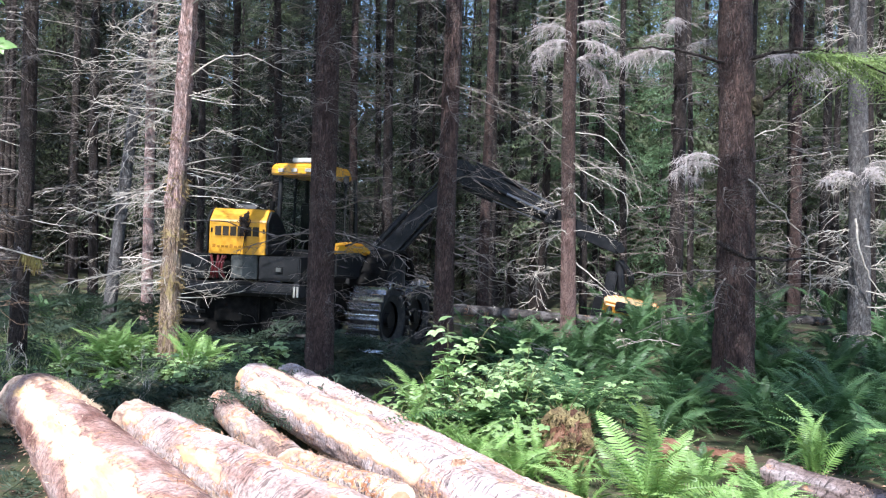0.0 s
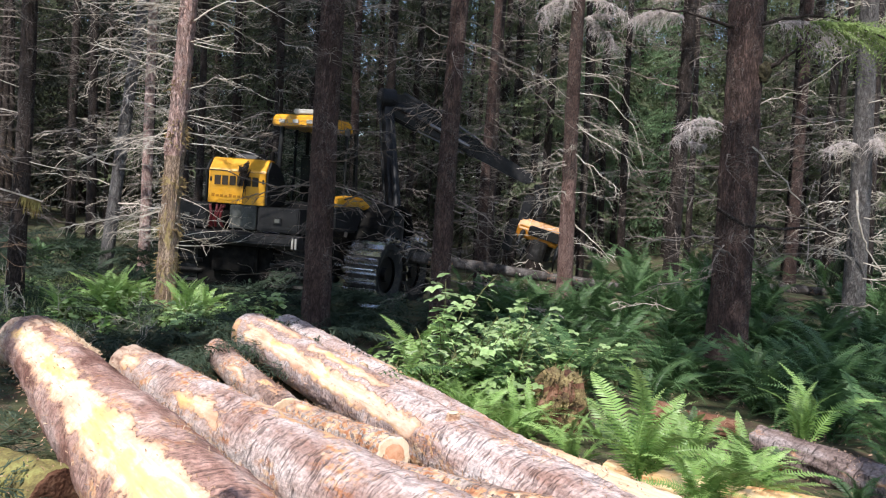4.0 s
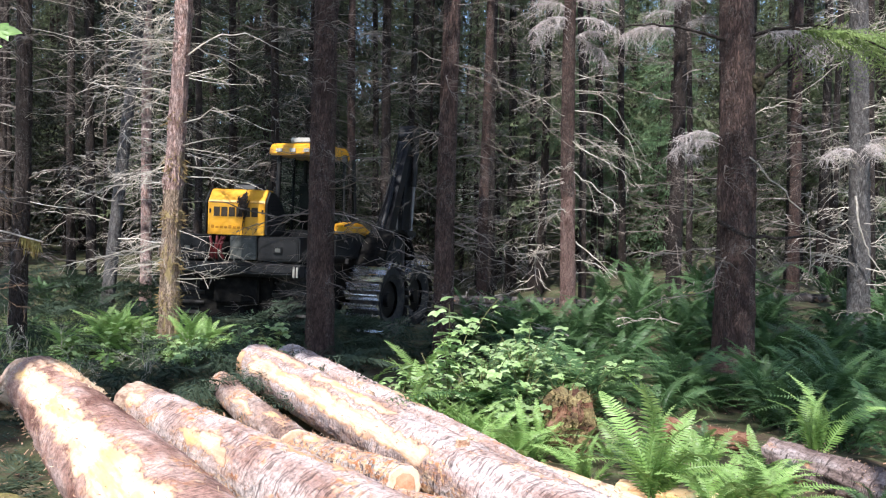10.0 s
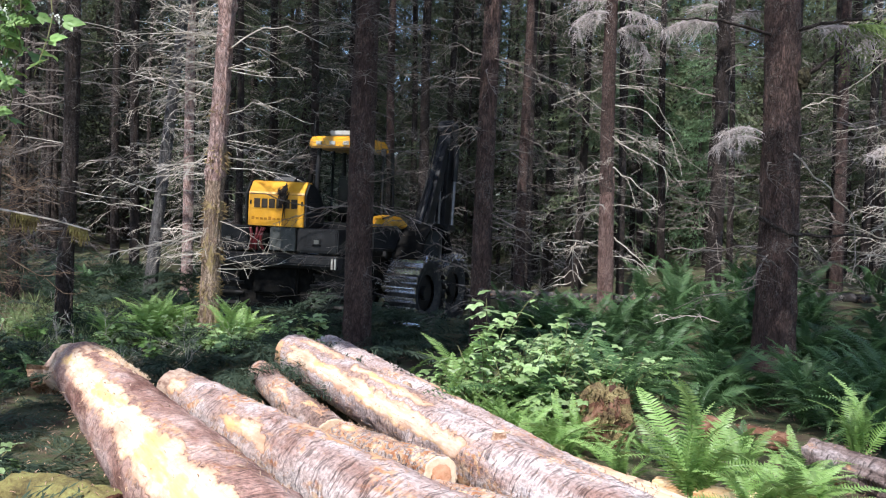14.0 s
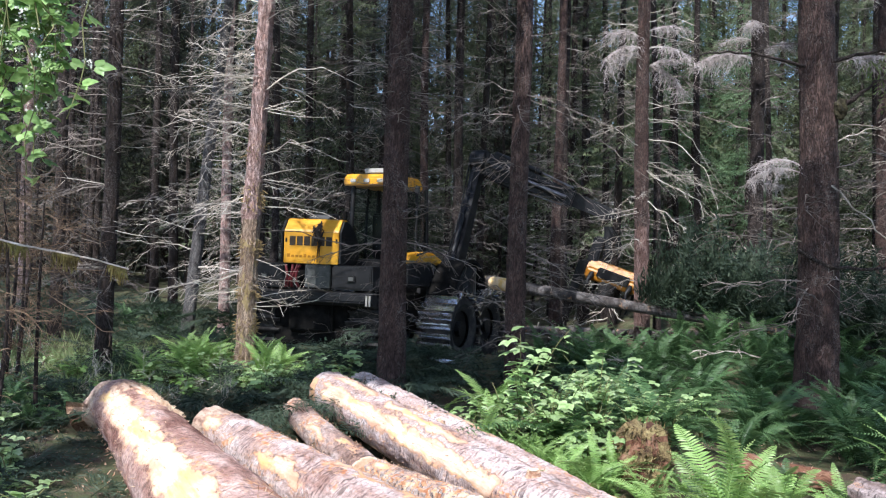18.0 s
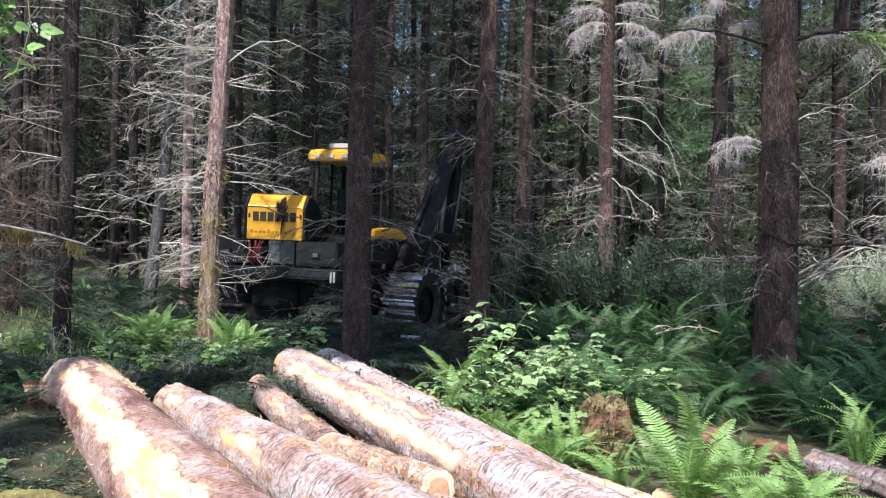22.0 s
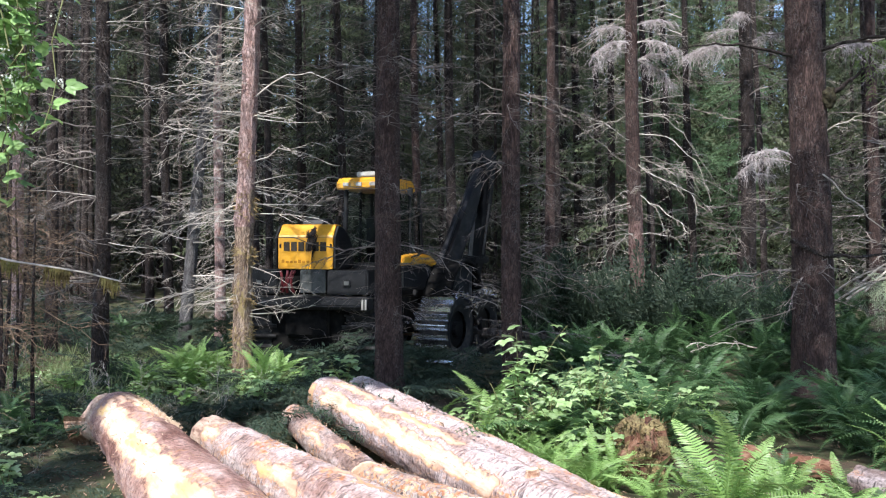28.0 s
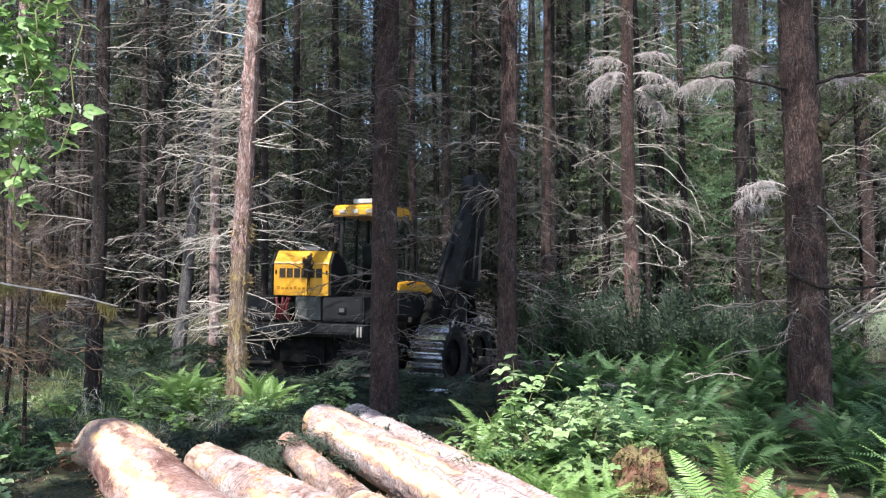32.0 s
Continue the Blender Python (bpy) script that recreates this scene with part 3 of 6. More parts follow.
def tuft_branch(rg, length=0.9, twigs=60):
    """A dead branch whose fine bare twigs hang down like hair."""
    n = 8
    s = np.linspace(0, 1, n)
    line = np.stack([s * length, 0.06 * np.sin(4 * s) * length, 0.12 * length * np.sin(2.6 * s) - 0.28 * length * s**2.2], 1)
    out = [tube(line, 0.013 * (1 - 0.8 * s) + 0.002)]
    for _ in range(twigs):
        a = rg.uniform(0.2, 1.0)
        base = np.array([np.interp(a, s, line[:, c]) for c in range(3)])
        q = np.linspace(0, 1, 6)
        l = length * rg.uniform(0.1, 0.42)
        way = np.array([rg.normal(0.3, 0.7), rg.normal(0, 0.8), rg.uniform(-0.5, 0.4)])
        tw = base + q[:, None] * way * l * 0.7 + np.stack([0 * q, 0 * q, -l * rg.uniform(0.2, 1.2) * q**1.9], 1)
        tw = tw + np.cumsum(rg.normal(0, 0.014, (6, 3)), 0)
        out.append(tube(tw, 0.0028 * (1 - 0.6 * q) + 0.0009))
        p, w2 = tw[3], rg.normal(0, 1, 3) * l * 0.3
        q3 = np.linspace(0, 1, 3)
        out.append(tube(p + q3[:, None] * w2 + np.stack([0 * q3, 0 * q3, -0.2 * l * q3**2], 1), 0.0014 * (1 - 0.6 * q3) + 0.0006))
    return join(out)


def needle_spray(rg, length=1.4, droop=0.35, pairs=22, twig=0.24, width=0.03, sub=4):
    """A live conifer branch: side twigs to both sides, each a row of narrow needle blades."""
    s = np.linspace(0.08, 1, pairs)
    ax = np.stack([s * length, 0.05 * np.sin(3 * s + rg.uniform(0, 6)) * length, -droop * length * s**1.8], 1)
    base, way, wid, side = [], [], [], []
    for k, a in enumerate(s):
        for sg in (-1, 1):
            l = twig * (1.15 - 0.75 * a) * length / 1.4 * rg.uniform(0.7, 1.25)
            d = np.array([0.75, sg, rg.uniform(-0.5, 0.05)])
            d /= np.linalg.norm(d)
            for j in range(sub):
                c = j / sub
                p = ax[k] + d * l * c * 1.6
                w = d + np.array([rg.normal(0, 0.4), rg.normal(0, 0.4), rg.normal(-0.2, 0.3)])
                w /= np.linalg.norm(w)
                base.append(p), way.append(w * l * rg.uniform(0.5, 0.8)), wid.append(width * rg.uniform(0.7, 1.3))
                sd = np.cross(w, [rg.normal(0, 0.35), rg.normal(0, 0.35), 1.0])
                side.append(sd / np.linalg.norm(sd))
    return join([blades(base, way, wid, side), tube(ax, 0.008 * (1 - 0.8 * s) + 0.001)])


def trunk_mesh(name, r0, height, lean, mat, sides=14, rings=24, ridge=0.0, top=0.25, flare=0.16, seed=0, mats=None, low_bark_to=0.0):
    """A tapered, slightly crooked stem; ridge: depth of the bark furrows."""
    rg = np.random.RandomState(seed)
    zs = np.concatenate([np.linspace(-0.3, min(9.5, height), rings), [height]]) if height > 10 else np.linspace(-0.3, height, rings)
    ang = np.arange(sides) * 2 * np.pi / sides
    p1, p2 = rg.uniform(0, 6, 2)
    cx = lean[0] * zs + 0.02 * np.sin(0.7 * zs + p1)
    cy = lean[1] * zs + 0.02 * np.sin(0.6 * zs + p2)
    rad = r0 * (1 - (1 - top) * np.clip(zs, 0, None) / height) * (1 + flare * np.exp(-np.clip(zs, 0, None) / 0.35))
    rr = np.repeat(rad[:, None], sides, 1)
    if ridge:
        for i, z in enumerate(zs):
            for j, t in enumerate(ang):
                v = Vector((math.cos(t) * 3.2, math.sin(t) * 3.2, z * 0.9 + seed * 7.1))
                n1 = noise.noise(v * 1.0) + 0.6 * noise.noise(Vector((v.x * 2.7, v.y * 2.7, v.z * 2.1)))
                rr[i, j] += ridge * (abs(n1) * 1.6 - 0.5) + 0.35 * ridge * noise.noise(Vector((v.x * 6, v.y * 6, v.z * 9)))
        # swollen knots where whorls of branches sat
        for i, z in enumerate(zs):
            w = math.exp(-(((z + 0.1 * math.sin(3.1 * z)) % 0.62 - 0.31) / 0.075) ** 2)
            for j, t in enumerate(ang):
                rr[i, j] += ridge * 1.5 * w * max(0.0, noise.noise(Vector((math.cos(t) * 2.1, math.sin(t) * 2.1, round(z / 0.62) * 3.7 + seed))) + 0.25)
    verts = np.stack([cx[:, None] + rr * np.cos(ang), cy[:, None] + rr * np.sin(ang), np.repeat(zs[:, None], sides, 1)], -1).reshape(-1, 3)
    k = np.arange(len(zs) - 1)[:, None] * sides
    i = np.arange(sides)[None]
    j = (i + 1) % sides
    faces = np.stack([k + i, k + j, k + sides + j, k + sides + i], -1).reshape(-1, 4)
    index = None
    if mats:
        mid = verts[faces].mean(1)
        nz = np.array([noise.noise(Vector(p * 2.2)) for p in mid])
        index = (mid[:, 2] + nz * 1.1 < low_bark_to).astype(int)
    return mesh_from(name, verts, faces, mats or mat, True, index)

# ---- ground ----
def axis(lo, hi, step, far):
    out, d = [], step
    k = lo
    while k > -far:
        d *= 1.35
        k -= d
        out.append(k)
    near = list(np.arange(lo, hi + 1e-6, step))
    far_side, d, k = [], step, hi
    while k < far:
        d *= 1.35
        k += d
        far_side.append(k)
    return np.array(out[::-1] + near + far_side)


gx, gy = axis(-14, 15, 0.22, 400), axis(-2, 30, 0.22, 400)
GX, GY = np.meshgrid(gx, gy)
gnoise = np.random.RandomState(3).normal(0, 0.02, GX.shape)
gv = np.stack([GX, GY, ground_z(GX, GY) + gnoise], -1).reshape(-1, 3)
nx = len(gx)
gk = (np.arange(len(gy) - 1)[:, None] * nx + np.arange(nx - 1)[None]).reshape(-1)
tagged(new("ground", mesh_from("ground", gv, np.stack([gk, gk + 1, gk + nx + 1, gk + nx], 1), M_LITTER)), "brown forest floor of needle litter, twigs and moss", "ground", kind="structure")

# ---- trees ----
rg = np.random.RandomState(11)
BRANCH = [dead_branch(rg, 1.0, rg.uniform(-0.08, 0.25), 15, 1.35 * rg.uniform(0.0034, 0.0062), 3, 0.6) for _ in range(10)]
BRANCH_MESH = {m: [mesh_from("branch", *b, m, False) for b in BRANCH] for m in (M_DEAD, M_DEAD_DARK, M_DEAD_BROWN)}
TUFT_MESH = [mesh_from("tuft_branch", *tuft_branch(rg, 0.9, 120), M_TUFT, False) for _ in range(4)]
CANOPY = [needle_spray(rg, 3.0, 0.3, 13, 0.55, 0.2, 3) for _ in range(3)]
SPRAY = [needle_spray(rg, 1.4, rg.uniform(0.25, 0.6), 16, 0.26, 0.024, 4) for _ in range(5)]
SPRAY_FAR = [needle_spray(rg, 1.6, rg.uniform(0.25, 0.6), 11, 0.32, 0.05, 3) for _ in range(4)]
THIN = [dead_branch(rg, 1.0, rg.uniform(0.0, 0.3), 8, 0.006, 1) for _ in range(6)]


def crown_piece(rg, z0, z1, count, reach, kinds, base=1.0):
    """Branches round a stem from z0 to z1, shorter to the top."""
    out = []
    for _ in range(count):
        k = rg.uniform(0, 1) ** 0.8
        z = z0 + (z1 - z0) * k
        s = reach * (1.05 - 0.85 * k) * rg.uniform(0.7, 1.2)
        m = pose(0, 0, z, rg.uniform(-15, 15), rg.uniform(-12, 22), rg.uniform(0, 360)) @ Matrix.Scale(s / base, 4)
        out.append(moved(kinds[rg.randint(len(kinds))], m))
    return join(out)


BOUGH_MESH = [mesh_from("bough", *c, M_NEEDLE, False) for c in CANOPY]
CROWN_MESH = [mesh_from("crown", *crown_piece(rg, 0, 12, 30, 2.8, CANOPY, 3.0), M_NEEDLE, False) for _ in range(3)]


def tree(x, y, lean, dia, bark, branches=(), count=0, reach=1.0, z_from=1.2, z_to=8.0, twig=M_DEAD_DARK, crown=8.2, crown_size=1.0, label="", near=False, ridge=0.0, seed=0, low_bark_to=0.0, sector=None, low=M_BARK_MOSS):
    """A conifer stem with bare dead side branches, and its live crown above."""
    rg = np.random.RandomState(seed + 100)
    z = gz(x, y)
    ob = thing("conifer_tree", (x, y, z), 0, label, "tree", "conifers of the stand")
    if near:
        me = trunk_mesh("trunk", dia / 2, 21, (lean, 0.0), bark, 44, 150, ridge, seed=seed, mats=[bark, low] if low_bark_to else None, low_bark_to=low_bark_to)
    else:
        me = trunk_mesh("trunk", dia / 2, 20, (lean, rg.normal(0, 0.01)), bark, 12, 20, 0.0, seed=seed)
    child("trunk", me, ob)
    rows = []
    for _ in range(count):
        h = rg.uniform(z_from, z_to)
        az = rg.uniform(*sector) if sector and rg.uniform() < 0.85 else rg.uniform(0, 360)
        s = reach * rg.uniform(0.45, 1.15)
        rows.append((rg.randint(len(BRANCH)), pose(lean * h, 0, h, rg.uniform(-40, 40), rg.uniform(-22, 18), az) @ Matrix.Diagonal((s, s * rg.uniform(0.7, 1.1), s, 1))))
    for k, m in rows:
        child("branch", BRANCH_MESH[twig][k], ob, "", m)
    if crown:
        child("crown", CROWN_MESH[rg.randint(3)], ob, "", pose(lean * crown, 0, crown, 0, 0, rg.uniform(0, 360)) @ Matrix.Diagonal((crown_size, crown_size, 1, 1)))
    return ob


def tufts(ob, rows):
    """Hanging pale dead twigs: height, turn, tilt and size."""
    for k, (dx, h, az, tilt, s) in enumerate(rows):
        child("tuft_branch", TUFT_MESH[k % 4], ob, "pale pinkish dead twigs hanging in a tuft", pose(dx, 0, h, 0, tilt, az) @ Matrix.Scale(s, 4))


tree_a = tree(-4.06, 13, 0.022, 0.3, M_BARK_RED, count=62, reach=1.5, z_from=1.4, z_to=7.6, twig=M_DEAD, crown=13, near=True, ridge=0.027, seed=1, low_bark_to=2.7, sector=(110, 250),
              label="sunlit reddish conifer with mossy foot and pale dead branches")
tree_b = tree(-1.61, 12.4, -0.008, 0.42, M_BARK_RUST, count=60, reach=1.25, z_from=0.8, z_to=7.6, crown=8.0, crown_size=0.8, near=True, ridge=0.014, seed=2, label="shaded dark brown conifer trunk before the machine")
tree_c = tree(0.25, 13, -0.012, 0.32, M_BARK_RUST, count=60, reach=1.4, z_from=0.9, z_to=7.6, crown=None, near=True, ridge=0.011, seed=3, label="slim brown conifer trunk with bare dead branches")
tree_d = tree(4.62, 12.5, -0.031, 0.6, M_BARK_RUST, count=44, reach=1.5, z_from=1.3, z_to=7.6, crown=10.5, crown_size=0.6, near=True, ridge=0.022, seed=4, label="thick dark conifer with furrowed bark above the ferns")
# the lower stem's sunlight is painted by its lighter bark
tree_e = tree(2.8, 17, -0.023, 0.32, M_BARK_RUST, count=44, reach=1.4, z_from=1.0, z_to=8.5, twig=M_DEAD, crown=14, near=True, ridge=0.012, seed=5, low_bark_to=2.8, low=M_BARK_SUNLIT, label="reddish conifer with many pale dead branches")
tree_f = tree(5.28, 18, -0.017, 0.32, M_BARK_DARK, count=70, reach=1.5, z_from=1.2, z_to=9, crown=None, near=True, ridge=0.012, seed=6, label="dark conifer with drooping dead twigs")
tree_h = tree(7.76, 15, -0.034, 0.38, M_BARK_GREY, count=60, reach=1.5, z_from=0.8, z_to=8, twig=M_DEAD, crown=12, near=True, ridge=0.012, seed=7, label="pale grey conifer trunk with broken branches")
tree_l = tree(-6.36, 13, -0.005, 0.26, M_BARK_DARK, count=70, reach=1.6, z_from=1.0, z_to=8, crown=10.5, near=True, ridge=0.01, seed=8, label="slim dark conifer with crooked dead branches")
STUB = []
for k in range(4):
    srg = np.random.RandomState(700 + k)
    q = np.linspace(0, 1, 6)
    bits = [tube(np.stack([q, 0.03 * np.sin(3 * q + k), 0.06 * k * q - 0.12 * q * q], 1), 0.0065 * (1 - 0.75 * q) + 0.001)]
    for _ in range(5):
        a, sg = srg.uniform(0.35, 0.95), srg.choice([-1, 1])
        p = np.array([a, 0, 0.06 * k * a - 0.12 * a * a])
        bits.append(tube(p + q[:4, None] * np.array([0.25, sg * 0.3, srg.uniform(-0.1, 0.1)]), 0.0022 * (1 - q[:4]) + 0.0008))
    STUB.append(join(bits))
STUB_MESH = {m: [mesh_from("broken_branch", *b, m, False) for b in STUB] for m in (M_DEAD, M_DEAD_DARK)}


def stubs(ob, lean, count, z0, z1, reach, mat, seed):
    """Straight level dead branches standing off the stem to both sides."""
    rg = np.random.RandomState(seed)
    for k in range(count):
        h = rg.uniform(z0, z1)
        az = rg.choice([0, 180]) + rg.uniform(-50, 50)
        child("broken_branch", STUB_MESH[mat][k % 4], ob, "", pose(lean * h, 0, h, rg.uniform(0, 360), rg.uniform(-14, 12), az) @ Matrix.Scale(reach * rg.uniform(0.4, 1.1), 4))


stubs(tree_a, 0.022, 70, 1.1, 7.2, 1.25, M_DEAD, 1)
stubs(tree_b, -0.008, 36, 1.0, 7.0, 0.9, M_DEAD_DARK, 2)
stubs(tree_c, -0.012, 30, 1.0, 7.0, 0.9, M_DEAD_DARK, 3)
stubs(tree_d, -0.031, 14, 1.6, 7.0, 0.9, M_DEAD_DARK, 4)
stubs(tree_e, -0.023, 22, 1.0, 8.0, 1.2, M_DEAD, 5)
stubs(tree_l, -0.005, 24, 1.0, 7.5, 1.1, M_DEAD, 6)
rg = np.random.RandomState(71)
bits = []
for h, amount in ((0.35, 160), (0.9, 170), (1.45, 160), (2.15, 150), (2.9, 120), (3.7, 40)):
    for _ in range(amount):
        a, z = rg.uniform(0, 2 * np.pi), h + rg.normal(0, 0.09)
        out = np.array([math.cos(a), math.sin(a), 0.0])
        way = out * rg.uniform(0.3, 1.0) + np.array([rg.normal(0, 0.3), rg.normal(0, 0.3), rg.uniform(-0.9, 0.3)])
        q = np.linspace(0, 1, 3)[:, None]
        bits.append(tube(np.array([0.022 * z, 0, z]) + out * 0.145 + q * way * rg.uniform(0.03, 0.1), [0.009, 0.008, 0.002]))
tagged(part_mesh("moss", join(bits), M_BARK_TUFT, tree_a, "shaggy ochre moss at the branch whorls"), kind="stuff")
MID_TREES = [
    (-9.89, 23, -0.018, 0.25, 0), (-8.12, 20, -0.023, 0.24, 0), (-6.58, 17, 0.089, 0.27, 1), (-6.47, 19, -0.012, 0.26, 2), (-4.99, 18, -0.021, 0.18, 0),
    (-5.93, 25, -0.024, 0.31, 0), (-4.09, 22, -0.035, 0.27, 0), (-1.94, 20.5, -0.027, 0.24, 2), (-1.22, 22, -0.018, 0.3, 0), (-0.71, 24, 0.002, 0.23, 0),
    (1.25, 20, -0.008, 0.27, 2), (2.93, 24, -0.035, 0.23, 0), (2.59, 26, -0.032, 0.21, 0), (3.5, 19, -0.044, 0.18, 0), (5.32, 26, -0.039, 0.21, 0),
    (5.72, 25, -0.036, 0.24, 0), (6.84, 22, -0.037, 0.18, 0), (8.73, 20, -0.018, 0.3, 2), (8.7, 16.4, -0.037, 0.24, 0), (-8.6, 15.5, 0.0, 0.24, 0),
    (-10.5, 17.5, 0.01, 0.26, 2), (10.9, 18.5, -0.02, 0.28, 0), (9.9, 23, -0.02, 0.24, 0), (-12, 22, 0.0, 0.28, 0)]
for n, (x, y, lean, dia, kind) in enumerate(MID_TREES):
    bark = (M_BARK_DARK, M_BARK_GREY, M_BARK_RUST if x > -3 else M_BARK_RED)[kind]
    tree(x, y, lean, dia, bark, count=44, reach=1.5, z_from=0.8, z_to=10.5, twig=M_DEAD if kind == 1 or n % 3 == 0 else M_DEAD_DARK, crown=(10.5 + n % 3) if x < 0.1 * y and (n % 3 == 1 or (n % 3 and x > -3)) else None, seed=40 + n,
         label=("slender dark conifer trunk with dead branches", "pale grey standing dead conifer trunk", "reddish brown conifer trunk with dead branches")[kind])

# Hanging pale tufts beside the upper stems
tufts(tree_e, [(-0.1, 6.15, 205, 6, 1.05), (-0.1, 6.1, 160, 12, 0.95), (-0.1, 6.2, 340, 8, 1.05), (-0.1, 5.85, 20, 18, 1.1), (-0.1, 5.75, 10, -30, 0.75), (-0.1, 6.3, 190, -20, 0.9), (-0.15, 6.5, 340, -10, 0.9)])
tufts(tree_f, [(-0.1, 5.6, 186, -8, 1.4), (-0.1, 5.65, 172, -8, 1.2), (-0.1, 6.0, 150, -20, 0.8), (-0.1, 5.75, 330, -25, 0.8), (-0.1, 6.3, 240, 0, 1.0), (-0.1, 2.9, 20, -20, 0.8)])
tufts(tree_d, [(-0.35, 3.4, 178, 0, 0.8), (-0.35, 3.5, 190, -5, 0.75), (0.1, 5.0, 350, -8, 1.0)])
tufts(tree_h, [(-0.1, 3.2, 200, -5, 0.9), (-0.1, 3.4, 330, -8, 0.9), (-0.1, 3.3, 270, 0, 0.9), (-0.15, 5.2, 170, 0, 1.0)])

# fans of pale bare twigs that sweep down from the reddish stem
for k, (h, az, tilt, size) in enumerate([(3.95, -8, 22, 2.1), (3.8, 6, 32, 1.9), (3.2, 12, 30, 1.4), (2.9, 190, 8, 1.1)]):
    child("branch", BRANCH_MESH[M_DEAD][k], tree_e, "pale bare branch", pose(-0.023 * h, -0.1, h, 20 * k, tilt, az) @ Matrix.Scale(size, 4))

# ---- live conifers farther in, with green branches to the ground ----
# Single crooked limbs that stand out against the dark
def limb(ob, name, points, r, mat, label=""):
    base = ob.matrix_basis.translation
    p = np.array(points, float) - np.array(base)
    q = np.linspace(0, 1, len(p))
    s = np.linspace(0, 1, 14)
    line = np.stack([np.interp(s, q, p[:, c]) for c in range(3)], 1) + np.random.RandomState(len(p)).normal(0, 0.008, (14, 3))
    return child(name, mesh_from(name, *tube(line, r * (1 - 0.75 * s) + 0.002, 6), mat), ob, label)


limb(tree_d, "limb", [(4.2, 12.3, 2.36), (4.62, 12.2, 2.16), (5.13, 12.2, 2.14), (5.54, 12.2, 2.19), (5.88, 12.2, 2.15)], 0.035, M_BARK_DARK, "broken mossy limb")
limb(tree_d, "limb", [(4.52, 12.3, 3.37), (4.69, 12.2, 3.29), (4.8, 12.1, 3.08), (4.92, 12.1, 2.95), (5.1, 12.1, 2.88), (5.22, 12.1, 2.64), (5.42, 12.1, 2.55), (5.5, 12.1, 2.3), (5.55, 12.1, 1.9), (5.5, 12.1, 1.5)], 0.013, M_DEAD, "pale crooked dead limb")
limb(tree_d, "limb", [(4.59, 12.4, 4.36), (4.91, 12.2, 4.58), (5.19, 12.2, 4.82)], 0.05, M_BARK_DARK)
limb(tree_d, "limb", [(4.3, 12.4, 5.05), (3.52, 12.2, 5.17), (3.03, 12.2, 5.19), (2.6, 12.1, 5.1)], 0.025, M_BARK_DARK)
bough = limb(tree_d, "limb", [(4.5, 12.4, 5.05), (4.92, 12.2, 5.2), (5.49, 12.1, 5.26), (6.08, 12.0, 5.05), (6.6, 12.0, 4.85)], 0.03, M_BARK_DARK, "live bough with green needles")
rg = np.random.RandomState(17)
GREEN_SPRAY = [mesh_from("needle_twig", *s, M_BOUGH, False) for s in SPRAY[:3]]
for k in range(24):
    t = rg.uniform(0.1, 1.0)
    child("needle_twig", GREEN_SPRAY[k % 3], bough, "", pose(0.3 + 1.7 * t - 0.1, -0.3, 5.0 + 0.2 * t - 0.2 * t * t, rg.uniform(-25, 25), rg.uniform(-12, 15), rg.uniform(-60, 60)) @ Matrix.Scale(rg.uniform(0.5, 0.85), 4))
bm = bmesh.new()
bmesh.ops.create_icosphere(bm, subdivisions=3, radius=1.0)
for v in bm.verts:
    k = 1 + 0.35 * noise.noise(v.co * 1.8) + 0.2 * noise.noise(v.co * 5)
    v.co = Vector((v.co.x * 0.1 * k, v.co.y * 0.1 * k, v.co.z * 0.15 * k))
part("moss_cushion", bm, M_DARK_MOSS, tree_d, "cushion of brown-green moss at a limb's foot", Matrix.Translation((0.12, -0.2, 4.3)))
limb(tree_h, "limb", [(7.42, 14.6, 2.94), (7.47, 14.5, 2.34), (7.64, 14.5, 1.95), (7.97, 14.5, 1.5)], 0.02, M_DEAD, "pale bare limb")
limb(tree_e, "limb", [(2.82, 16.9, 4.95), (3.2, 16.6, 4.9), (3.63, 16.5, 4.48), (4.17, 16.5, 3.6)], 0.009, M_DEAD)
limb(tree_e, "limb", [(2.8, 16.9, 4.6), (3.3, 16.6, 4.5), (3.9, 16.5, 3.9), (4.1, 16.5, 3.2)], 0.009, M_DEAD)
limb(tree_e, "limb", [(2.91, 16.9, 1.94), (3.3, 16.5, 1.6), (3.68, 16.5, 1.25)], 0.014, M_DEAD)
limb(tree_a, "limb", [(-3.95, 13, 4.6), (-3.4, 12.9, 4.95), (-2.9, 12.9, 5.0), (-2.3, 12.9, 4.7)], 0.01, M_DEAD)
limb(tree_c, "limb", [(0.3, 13, 3.6), (0.9, 12.8, 3.4), (1.6, 12.7, 2.9), (2.4, 12.6, 2.6)], 0.006, M_DEAD_DARK)
limb(tree_c, "limb", [(0.3, 13, 4.6), (1.0, 12.8, 4.3), (1.7, 12.7, 3.7), (2.2, 12.6, 3.3)], 0.006, M_DEAD_DARK)
limb(tree_b, "limb", [(-1.6, 12.4, 2.3), (-2.3, 12.1, 2.2), (-3.1, 12.0, 2.4), (-3.6, 12, 2.35)], 0.012, M_DEAD_DARK)

GREEN = []
